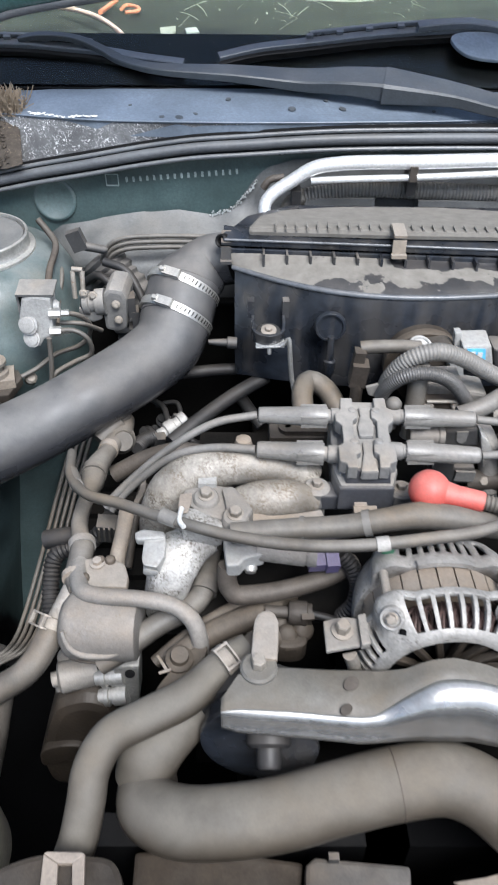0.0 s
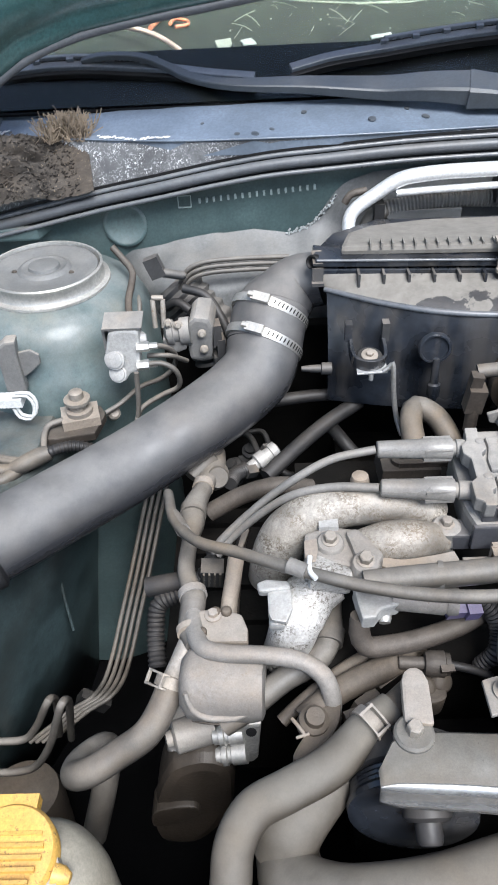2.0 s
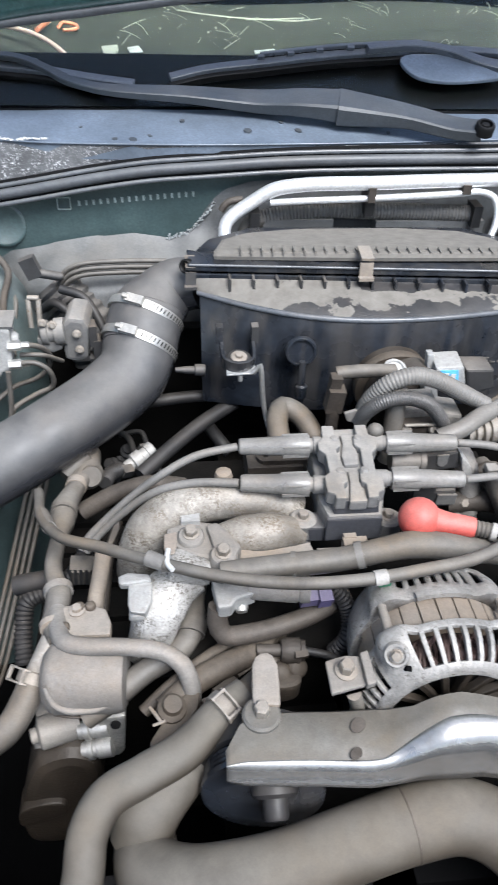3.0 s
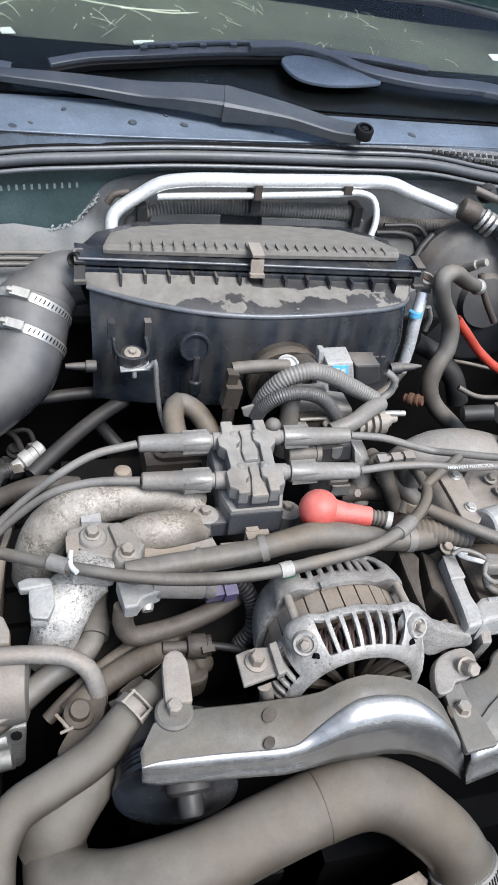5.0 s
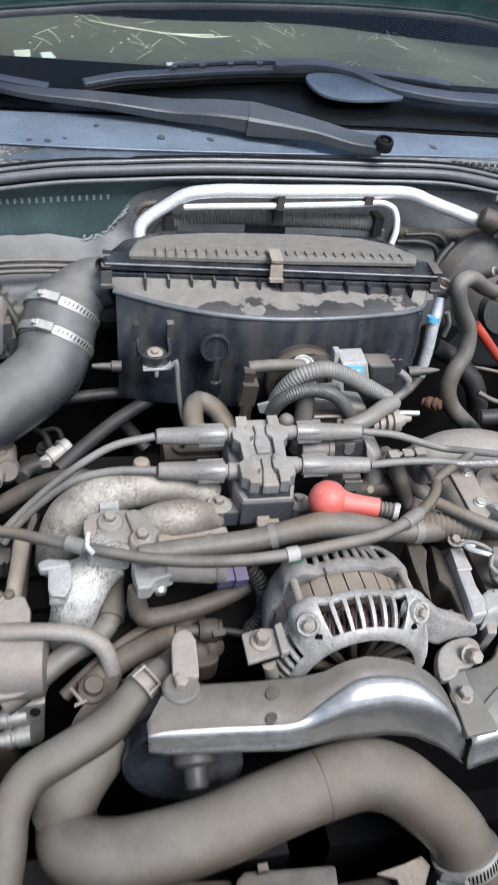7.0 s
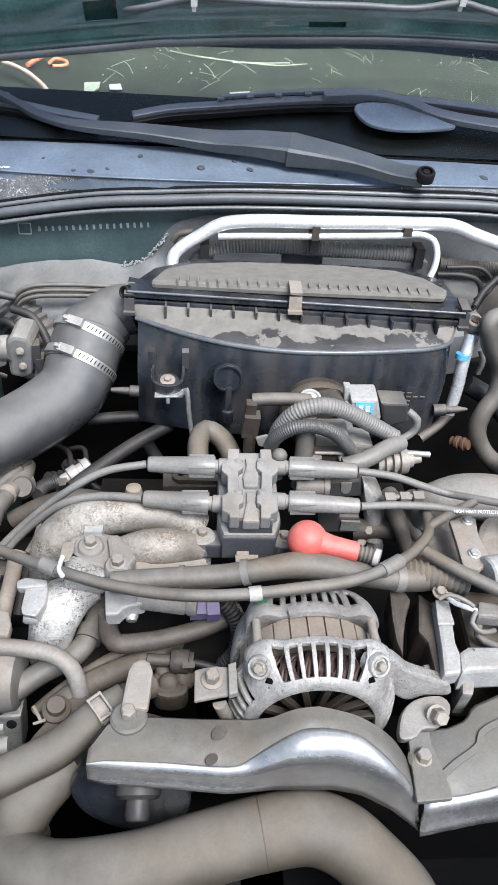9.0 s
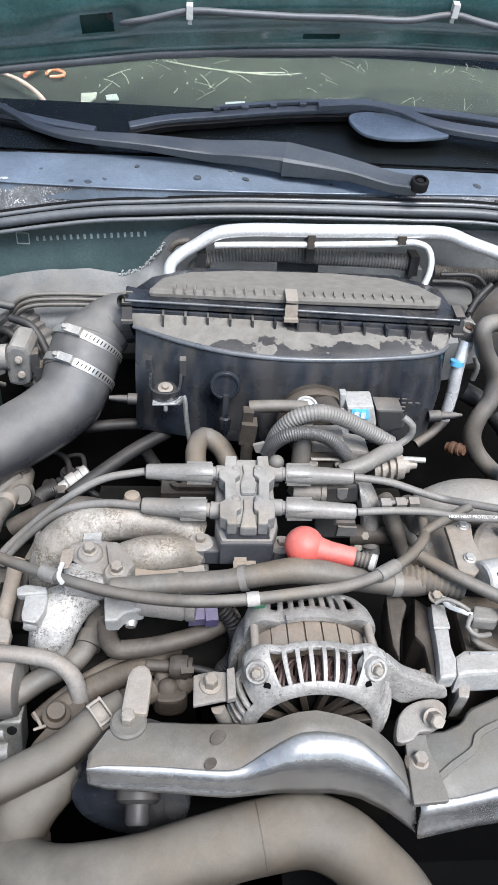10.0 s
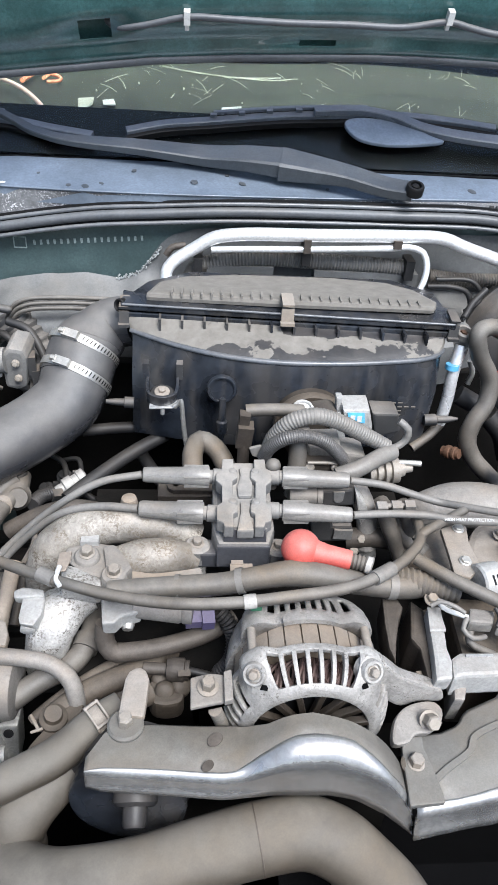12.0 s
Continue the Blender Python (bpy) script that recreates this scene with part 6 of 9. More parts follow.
# fuel rail bar, regulator body and purple connector
bm = fresh()
prism(bm, [(-0.023, 0.4802, 0.95), (-0.011, 0.4837, 0.95), (0.0133, 0.4843, 0.95), (0.0158, 0.4603, 0.95), (-0.0017, 0.455, 0.95), (-0.0073, 0.447, 0.95), (-0.019, 0.4457, 0.95)], (0, 0.004, -0.02), 0.0025)
rail = thing("fuel_rail", bm, PALECAST, "pale cast fuel rail with pipe elbow", "fuel rail")
bm = fresh()
a, b = [(0.0139, 0.4717, 0.945), (0.0544, 0.4658, 0.945)]
turn(bm, a, V(b) - V(a), [(-0.004, 0.012), (0.04, 0.0125), (0.042, 0.011), (0.044, 0.0125), (0.052, 0.012)], 20)
part("pulsation_body", bm, CAST_DUSTY, rail)
bm = fresh()
turn(bm, (0.0031, 0.4652, 0.93), (0, -1, -0.4), [(-0.01, 0.006), (0.004, 0.0065), (0.008, 0.005)], 14)
part("cap_screw", bm, STEEL, rail)
bm = fresh()
sweep(bm, [(-0.0176, 0.4597, 0.935), (-0.019, 0.4552, 0.92), (-0.0129, 0.4504, 0.905), (0.011, 0.4541, 0.9), (0.0409, 0.4606, 0.9), (0.0743, 0.4728, 0.9), (0.1088, 0.49, 0.905)], 0.0095, 16)
part("elbow_pipe", bm, GRIME, rail)
bm = fresh()
block(bm, (0.0681, 0.4703, 0.93), (0.020, 0.016, 0.016), (20, 0, 5), 0.002)
block(bm, (0.0801, 0.4685, 0.932), (0.012, 0.018, 0.018), (20, 0, 5), 0.002)
thing("injector_plug", bm, PURPLE, "dusty purple wiring connector", "connector")
hose("convoluted_loom", [(0.0903, 0.4773, 0.93), (0.1005, 0.4715, 0.92), (0.1065, 0.4628, 0.905), (0.1033, 0.4507, 0.89), (0.0917, 0.4491, 0.87)], 0.0085, HOSE_DARK, "black convoluted wiring sleeve beside the alternator", "loom", 14, rib=(0.004, 0.0014))
bm = fresh()
n = 28
ring = [(math.cos(math.tau * i / n), math.sin(math.tau * i / n)) for i in range(n)]
edge = [(max(-0.0112, min(0.0112, 0.0155 * a)), max(-0.0092, min(0.0092, 0.0155 * b))) for a, b in ring]
tab = V((0.1128, 0.4987, 0.9660))
vs = [tab + V((x, y, z)) for z in (0.0, -0.0025) for row in (edge, [(0.0035 * a, 0.0035 * b) for a, b in ring]) for x, y in row]
fs = []
for i in range(n):
    j = (i + 1) % n
    fs += [(i, j, n + j, n + i), (2 * n + j, 2 * n + i, 3 * n + i, 3 * n + j), (j, i, 2 * n + i, 2 * n + j), (n + i, n + j, 3 * n + j, 3 * n + i)]
add_mesh(bm, vs, fs, False)
block(bm, tab + V((-0.004, 0.010, -0.010)), (0.012, 0.006, 0.022), bevel=0.001)
thing("strap_bracket", bm, TAN, "small drilled strap bracket below the coil", "bracket")
bm = fresh()
prism(bm, [(0.0791, 0.5097, 0.95), (0.1029, 0.5097, 0.95), (0.1025, 0.4989, 0.95), (0.0789, 0.499, 0.95)], (0, 0.003, -0.003), 0.001)
thing("strap_bracket", bm, TAN, "rusty strap bracket below the coil", "bracket")
under = hose("coolant_hose", [(-0.0336, 0.5267, 0.89), (-0.0375, 0.5058, 0.885), (-0.0407, 0.4809, 0.88), (-0.054, 0.4593, 0.875), (-0.0857, 0.4453, 0.865), (-0.1213, 0.4246, 0.85), (-0.1422, 0.4162, 0.84)], [0.009, 0.0095, 0.0115, 0.0115, 0.0115, 0.0115, 0.011], HOSE, "dusty coolant hose under the manifold", step=0.004)
bm = fresh()
sweep(bm, [(-0.0396, 0.4868, 0.8815), (-0.0431, 0.4725, 0.879)], [0.0135, 0.0135], 20)
part("sleeve", bm, HOSE, under, "raised rubber sleeve")
hose("return_hose", [(0.0175, 0.4719, 0.87), (-0.0104, 0.4641, 0.868), (-0.0427, 0.4483, 0.86), (-0.0712, 0.43, 0.85), (-0.0892, 0.4183, 0.84)], 0.0065, BROWN, "thin brown return hose under the manifold")
# dusty sensors under the rail
bm = fresh()
a, c = [(0.0179, 0.4493, 0.88), (0.0623, 0.446, 0.88)]
turn(bm, a, V(c) - V(a), [(0, 0.006), (0.022, 0.006), (0.023, 0.0105), (0.028, 0.012), (0.040, 0.012), (0.041, 0.010), (0.045, 0.010)], 18)
sens = thing("sensor", bm, GRIME, "brown grimy sensor plug under the fuel rail", "sensor")
for q in [(0.0512, 0.4455, 0.888), (0.0579, 0.4362, 0.888)]:
    bm = fresh()
    block(bm, q, (0.012, 0.006, 0.005), (20, 0, 5), 0.0015)
    part("latch", bm, BROWN, sens)
hose("sensor_wire", [(0.0612, 0.446, 0.88), (0.0801, 0.442, 0.878), (0.0998, 0.439, 0.87)], 0.004, HOSE_DARK, "dark wire from the sensor plug", "wire", 8)
bm = fresh()
prism(bm, loop([(0.0235, 0.4415, 0.868), (0.0327, 0.4473, 0.868), (0.0479, 0.4445, 0.868), (0.0569, 0.4365, 0.868), (0.0561, 0.4199, 0.868), (0.0421, 0.4151, 0.868), (0.0268, 0.4191, 0.868)]), (0, 0.004, -0.03), 0.005)
osw = thing("oil_switch", bm, BROWN, "rust-brown fittings on the block", "fitting")
for q, r, ax_ in (((0.0344, 0.4462, 0.868), 0.0085, (0.1, -0.3, 0.9)), ((0.0390, 0.4300, 0.868), 0.0095, (0.0, -0.7, 0.7)), ((0.0558, 0.4362, 0.868), 0.0100, (0.4, -0.5, 0.7)), ((0.0480, 0.4480, 0.866), 0.0070, (0.0, -0.2, 1.0))):
    bm = fresh()
    turn(bm, q, ax_, [(-0.014, r * 1.1), (-0.002, r * 1.1), (0.002, r * 0.95), (0.004, r * 0.7), (0.0045, 0.0)], 18)
    part("lump", bm, BROWN, osw, "rounded grimy boss")
for c_, sz_, rt_ in (((0.0526, 0.4562, 0.872), (0.013, 0.008, 0.010), (20, 0, 8)), ((0.0063, 0.4540, 0.858), (0.030, 0.020, 0.014), (25, 0, 35)), ((-0.0124, 0.4210, 0.858), (0.026, 0.016, 0.016), (10, 10, 40)), ((-0.0260, 0.4080, 0.862), (0.018, 0.012, 0.012), (15, 0, 20))):
    bm = fresh()
    block(bm, c_, sz_, rt_, 0.0035)
    part("cast_lug", bm, BROWN, osw)
hose("oil_pipe", [(-0.0702, 0.4099, 0.855), (-0.0401, 0.4298, 0.865), (-0.019, 0.4387, 0.87), (0.0023, 0.4475, 0.872), (0.0264, 0.4636, 0.868), (0.0458, 0.4857, 0.85)], 0.012, BROWN, "brown grimy oil pipe behind the stay", "pipe")
# ---- power-steering style housing, left front ----
a, b = [(-0.1665, 0.443, 0.875), (-0.1048, 0.4395, 0.875)]
ax = (V(b) - V(a)).normalized()
bm = fresh()
turn(bm, V(a) - V((0, 0, 0.008)), ax, [(-0.012, 0.022), (-0.006, 0.030), (0, 0.033), (0.054, 0.033), (0.062, 0.031), (0.064, 0.026)], 36)
pcv = thing("valve_housing", bm, CAST_DUSTY, "dusty grey cylindrical valve housing", "valve housing")
bm = fresh()
sweep(bm, [(-0.1714, 0.5153, 0.885), (-0.1677, 0.4834, 0.892), (-0.1578, 0.4571, 0.9), (-0.1393, 0.4474, 0.905), (-0.0993, 0.4435, 0.905), (-0.0695, 0.4396, 0.9), (-0.0524, 0.431, 0.892), (-0.0449, 0.4219, 0.875), (-0.0444, 0.4146, 0.85), (-0.0448, 0.412, 0.83)], [0.0095, 0.009, 0.0085, 0.008, 0.008, 0.008, 0.0085, 0.0085, 0.0085, 0.0085], 18)
part("top_pipe", bm, CAST_DUSTY, pcv, "bent pipe over the housing")
bm = fresh()
sweep(bm, [(-0.1719, 0.4762, 0.88), (-0.1813, 0.4597, 0.868), (-0.1905, 0.4471, 0.855)], 0.0115, 18)
part("side_neck", bm, DULL, pcv, "rust-flecked steel neck")
bm = fresh()
sweep(bm, [V(a) + V((-0.004, -0.022, -0.034)), V(a) + V((0.012, -0.028, -0.030)), V(a) + V((0.028, -0.0285, -0.030)), V(a) + V((0.034, -0.028, -0.026))], 0.0012, 8)
part("cap_seam", bm, GRIME, pcv)
bm = fresh()
sweep(bm, [(-0.1725, 0.4180, 0.8900), (-0.1670, 0.4115, 0.8745), (-0.1560, 0.4090, 0.8660), (-0.1420, 0.4085, 0.8645), (-0.1290, 0.4085, 0.8650), (-0.1190, 0.4095, 0.8690)], [0.0020, 0.0032, 0.0036, 0.0036, 0.0032, 0.0020], 10)
part("lower_lip", bm, CAST_DUSTY, pcv, "rounded lip of the housing cap")
bm = fresh()
prism(bm, [(-0.1704, 0.4876, 0.895), (-0.1644, 0.5027, 0.895), (-0.1445, 0.5051, 0.895), (-0.1228, 0.4968, 0.895), (-0.1173, 0.4806, 0.895), (-0.1172, 0.4662, 0.895), (-0.1664, 0.4668, 0.895)], (0, 0, -0.012), 0.003)
pl = part("top_plate", bm, TAN, pcv, "tan dusty bracket plate")
part("bolt", hex_bolt(fresh(), (-0.15, 0.4951, 0.896), (0, 0, 1), 0.006, 0.005), TAN, pl)
for q in ((-0.1478, 0.4985, 0.8950), (-0.1375, 0.4990, 0.8950), (-0.1600, 0.4760, 0.8950)):
    bm = fresh()
    turn(bm, q, (0, 0, 1), [(0, 0.0052), (0.004, 0.0050), (0.0055, 0.0036), (0.006, 0.001)], 12)
    part("stud", bm, BROWN, pl, "brown dusty stud")
hose("drain_pipe", [(-0.1270, 0.5700, 0.9060), (-0.1290, 0.5600, 0.8991), (-0.1331, 0.5450, 0.8819), (-0.1369, 0.5300, 0.8692), (-0.1382, 0.5150, 0.8600)], 0.0085, TAN, "tan dusty pipe rising behind the valve housing", "pipe")
bm = fresh()
block(bm, (-0.1568, 0.585, 0.852), (0.024, 0.018, 0.030), (10, 5, 0), 0.004)
clip_ = thing("wiring_plug", bm, PLASTIC_DUSTY, "dark ribbed wiring plug behind the valve housing", "connector")
for k in range(4):
    bm = fresh()
    block(bm, (-0.1655 + 0.0058 * k, 0.5745, 0.853), (0.0022, 0.003, 0.024), (10, 5, 0), 0.0006)
    part("rib", bm, HOSE, clip_)
# hoses on the left of the engine
lower = hose("bypass_hose", [(-0.1884, 0.4529, 0.86), (-0.1965, 0.4326, 0.85), (-0.2118, 0.4131, 0.835), (-0.2384, 0.4021, 0.82), (-0.2644, 0.3911, 0.81), (-0.2822, 0.396, 0.795), (-0.2837, 0.4201, 0.775), (-0.2669, 0.4482, 0.75), (-0.2754, 0.4339, 0.7), (-0.2977, 0.4151, 0.62)], 0.0135, HOSE, "grey bypass hose curling down at the wing", "hose", 20)
spring_clamp(lower, (-0.1904, 0.4494, 0.858), V((-0.1965, 0.4326, 0.85)) - V((-0.185, 0.4597, 0.868)), 0.0138, DULL, (-0.7, -0.3, 0.8), "spring_clamp", "rusty steel spring clamp")
riser = hose("riser_hose", [(-0.1568, 0.7509, 0.88), (-0.1584, 0.7249, 0.88), (-0.1675, 0.6904, 0.88), (-0.1772, 0.651, 0.885), (-0.1775, 0.6265, 0.885), (-0.1782, 0.5968, 0.89), (-0.1796, 0.5579, 0.89), (-0.174, 0.5344, 0.89), (-0.1704, 0.5217, 0.89), (-0.1719, 0.5051, 0.885), (-0.1739, 0.4867, 0.885), (-0.1659, 0.4678, 0.89)], [0.013, 0.0155, 0.0105, 0.0135, 0.0135, 0.0085, 0.009, 0.0095, 0.0125, 0.012, 0.0098, 0.009], HOSE, "knobbly dusty riser hose and joints", "hose", 18, step=0.003)
for q, r, mt in (([(-0.1726, 0.5305, 0.8895), (-0.1705, 0.5225, 0.889)], 0.0142, CAST_DUSTY), ([(-0.1772, 0.651, 0.885), (-0.1775, 0.6376, 0.886)], 0.0148, HOSE), ([(-0.1678, 0.6972, 0.88), (-0.1693, 0.6876, 0.88)], 0.0125, TAN), ([(-0.1736, 0.4876, 0.889), (-0.1721, 0.4812, 0.889)], 0.0118, TAN)):
    bm = fresh()
    sweep(bm, q, [r, r], 20)
    part("collar", bm, mt, riser, "raised hose collar")
bm = fresh()
turn(bm, (-0.1716, 0.7246, 0.885), (0.5, 0.6, 0.3), [(-0.02, 0.011), (-0.004, 0.017), (0.014, 0.017), (0.017, 0.012), (0.03, 0.010)], 20)
thing("hose_joint", bm, HOSE, "dusty quick joint under the intake duct", "joint")
for k, (pts, r, mt, rb) in enumerate((([(-0.2248, 0.5695, 0.85), (-0.2061, 0.5689, 0.855), (-0.1846, 0.5683, 0.86)], 0.011, HOSE_DARK, None),
                                      ([(-0.2146, 0.5053, 0.8), (-0.2165, 0.5333, 0.82), (-0.2123, 0.5547, 0.84), (-0.1879, 0.5614, 0.85)], 0.010, HOSE_DARK, (0.005, 0.0015)),
                                      ([(-0.1353, 0.5542, 0.82), (-0.1291, 0.6078, 0.85), (-0.1195, 0.64, 0.87)], 0.006, GRIME, None),
                                      ([(-0.1791, 0.5853, 0.83), (-0.1607, 0.592, 0.85), (-0.1534, 0.6075, 0.86)], 0.010, HOSE_DARK, (0.006, 0.0016)),
                                      ([(-0.1636, 0.6787, 0.85), (-0.1232, 0.6857, 0.87), (-0.0838, 0.6831, 0.885), (-0.044, 0.6935, 0.87)], 0.011, GRIME, None))):
    hose("side_hose", pts, r, mt, "dark hose beside the cylinder head", "hose", 14, rb)
bm = fresh()
c = V((-0.1154, 0.8088, 0.8))
block(bm, c, (0.035, 0.03, 0.03), (20, 10, 20), 0.006)
for d in ((0.02, -0.01, 0.012), (-0.015, -0.012, 0.015), (0.0, 0.012, 0.018)):
    turn(bm, c + V(d), (d[0], -0.01, 0.02), [(0, 0.011), (0.012, 0.011), (0.014, 0.007), (0.02, 0.007)], 14)
thing("wiring_plug", bm, HOSE_DARK, "black wiring plugs below the intake duct", "connector")
for pts, r in (([(-0.0957, 0.7164, 0.87), (-0.0566, 0.7564, 0.88), (-0.0147, 0.7935, 0.89), (0.0262, 0.8199, 0.9)], 0.0095), ([(-0.0856, 0.8264, 0.9), (-0.032, 0.8288, 0.905), (0.0065, 0.8298, 0.905)], 0.008), ([(-0.0081, 0.8537, 0.84), (0.0093, 0.8269, 0.83), (0.0218, 0.8137, 0.82)], 0.009)):
    hose("heater_hose", pts, r, HOSE_DARK, "dark hose in the gap behind the engine")
hose("vent_hose", [(0.0646, 0.6703, 0.95), (0.0643, 0.6987, 0.962), (0.0731, 0.7178, 0.965), (0.0916, 0.7076, 0.96), (0.1053, 0.6882, 0.945), (0.113, 0.6813, 0.92)], 0.0125, HOSE, "short bent dusty vent hose", "hose", 18)
bm = fresh()
c = V((0.0549, 0.654, 0.935))
block(bm, c, (0.06, 0.05, 0.03), (0, 0, 0), 0.005)
turn(bm, c + V((-0.01, -0.01, 0.014)), (0, 0, 1), [(0, 0.010), (0.006, 0.010), (0.007, 0.004)], 16)
block(bm, c + V((0.012, -0.015, 0.018)), (0.05, 0.012, 0.006), (0, 0, 0), 0.002)
thing("injector_cover", bm, GRIME, "rusty dusty injector fittings behind the coil", "fitting")
# front lower assembly under the housing
bm = fresh()
turn(bm, (-0.1864, 0.45, 0.7193), (0.05, 0.1, 1), [(-0.03, 0.024), (-0.006, 0.024), (0.0, 0.020), (0.012, 0.019), (0.016, 0.022), (0.040, 0.022), (0.046, 0.018), (0.075, 0.016)], 26)
turn(bm, (-0.1814, 0.44, 0.7845), (-1, -0.3, 0), [(-0.026, 0.0165), (0.012, 0.0165), (0.014, 0.014), (0.015, 0.008), (0.021, 0.0075), (0.022, 0.003)], 22)
pump = thing("pump_body", bm, CAST_DUSTY, "grey dusty cast pump body", "pump")
bm = fresh()
prism(bm, [(-0.1345, 0.43, 0.8133), (-0.1081, 0.43, 0.8154), (-0.113, 0.43, 0.7529), (-0.118, 0.43, 0.744), (-0.1397, 0.43, 0.7439)], (0, 0.03, 0), 0.003)
sol_ = part("solenoid", bm, STEEL, pump, "bright machined solenoid")
for q in ([(-0.1352, 0.435, 0.7915), (-0.1567, 0.435, 0.7873)], [(-0.1334, 0.428, 0.767), (-0.1599, 0.428, 0.7625)]):
    bm = fresh()
    d = V(q[1]) - V(q[0])
    turn(bm, q[0], d, [(-0.01, 0.011), (0.004, 0.011), (0.005, 0.009), (0.008, 0.009), (0.009, 0.011), (0.014, 0.011), (0.015, 0.0085), (0.020, 0.0085), (0.021, 0.006)], 20)
    part("plunger", bm, STEEL, sol_)
bm = fresh()
turn(bm, (-0.1181, 0.4285, 0.8047), (0, -1, 0.3), [(0, 0.0052), (0.001, 0.005), (0.0012, 0.003)], 14)
part("port", bm, BLACK, sol_, "dark port")
bm = fresh()
prism(bm, loop([(-0.2255, 0.415, 0.6736), (-0.2115, 0.415, 0.7277), (-0.1959, 0.415, 0.7581), (-0.166, 0.415, 0.7712), (-0.144, 0.415, 0.7605), (-0.1393, 0.415, 0.7223), (-0.1504, 0.415, 0.6484), (-0.1901, 0.415, 0.5911), (-0.2226, 0.415, 0.5966), (-0.2306, 0.415, 0.6282)]), (0.004, 0.06, 0.01), 0.012)
part("lower_case", bm, DARKCASE, pump, "dark grimy lower case with rounded top")
bm = fresh()
prism(bm, loop([(-0.2234, 0.408, 0.6846), (-0.1993, 0.408, 0.6969), (-0.1781, 0.408, 0.6946), (-0.1777, 0.408, 0.6748), (-0.2033, 0.408, 0.662), (-0.2261, 0.408, 0.6542)]), (0, 0.03, 0), 0.004)
part("case_step", bm, DARKCASE, pump)
bm = fresh()
prism(bm, [(-0.1522, 0.45, 0.8052), (-0.1394, 0.45, 0.8152), (-0.1427, 0.45, 0.7639), (-0.1554, 0.45, 0.7584)], (0, 0.02, 0), 0.003)
part("brace", bm, BROWN, pump)
bm = fresh()
block(bm, (0.0, 0.30, 0.60), (0.30, 0.03, 0.30), (0, 0, 0), 0.01)
tcov = thing("timing_cover", bm, BLACK, "black timing belt cover low at the engine front", "cover")
# far half is coloured darker than the near one, as painted shade
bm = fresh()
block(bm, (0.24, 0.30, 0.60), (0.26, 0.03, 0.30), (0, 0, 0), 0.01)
part("far_half", bm, DEEP_SHADE, tcov)

# plugs and clips in the gap between duct and manifold
bm = fresh()
c = V((-0.1057, 0.7653, 0.85))
turn(bm, c, (0.8, 0.5, 0.3), [(-0.012, 0.008), (-0.002, 0.008), (0, 0.0115), (0.012, 0.0115), (0.013, 0.009), (0.02, 0.009), (0.021, 0.011), (0.03, 0.011), (0.032, 0.006)], 18)
jt_ = thing("wiring_joint", bm, PALECAST, "pale ribbed wiring joint in the gap", "connector")
for p in [(-0.0924, 0.7898, 0.85), (-0.1136, 0.7488, 0.85), (-0.0773, 0.7657, 0.85)]:
    bm = fresh()
    block(bm, p, (0.014, 0.012, 0.012), (20, 15, 30), 0.003)
    part("clip", bm, PLASTIC_DUSTY, jt_)
for pts, r, rb in (([(-0.1391, 0.7165, 0.86), (-0.1328, 0.7392, 0.855), (-0.1209, 0.7533, 0.85)], 0.010, (0.004, 0.0012)), ([(-0.1393, 0.851, 0.84), (-0.1155, 0.8185, 0.85), (-0.1036, 0.7748, 0.855)], 0.004, None), ([(-0.083, 0.7694, 0.84), (-0.0679, 0.7636, 0.83), (-0.0462, 0.7696, 0.82)], 0.005, None), ([(-0.1294, 0.8482, 0.83), (-0.0996, 0.8411, 0.84), (-0.089, 0.8062, 0.84)], 0.0035, None)):
    hose("gap_cable", pts, r, HOSE_DARK, "dark cable in the gap under the duct", "cable", 10, rb)
bm = fresh()
turn(bm, (-0.1605, 0.7244, 0.87), (0.3, -0.8, 0.5), [(-0.03, 0.010), (-0.01, 0.014), (0.0, 0.0185), (0.012, 0.0185), (0.016, 0.014), (0.03, 0.012)], 22)
thing("hose_joint", bm, HOSE, "dusty ribbed hose joint under the duct", "joint")
bm = fresh()
prism(bm, [(-0.123, 0.6447, 0.88), (-0.1183, 0.6477, 0.88), (-0.116, 0.619, 0.88), (-0.123, 0.5945, 0.88), (-0.1284, 0.5963, 0.88), (-0.1229, 0.6218, 0.88)], (0, 0, -0.003), 0.001)
thing("strap_bracket", bm, TAN, "thin tan strap beside the manifold", "bracket")
for p, s in (((0.0408, 0.6957, 0.9), 0.007), ((-0.0396, 0.5502, 0.955), 0.006)):
    bm = fresh()
    turn(bm, p, (0, -0.1, 1), [(-0.012, s * 1.3), (0.002, s * 1.3), (0.003, s), (0.008, s), (0.010, s * 0.6)], 14)
    thing("stud_nut", bm, BOLTM, "dusty nut on the manifold", "nut", "manifold nuts")
bm = fresh()
block(bm, (-0.0396, 0.5434, 0.96), (0.018, 0.014, 0.014), (0, 0, 0), 0.003)
thing("cast_lug", bm, PALECAST, "square cast lug on the manifold flange", "casting")

# ---- alternator ----
A0 = V((0.168, 0.372, 0.914))


def polar(a, r, y):
    return (A0.x + r * math.sin(a), y, A0.z + r * math.cos(a))


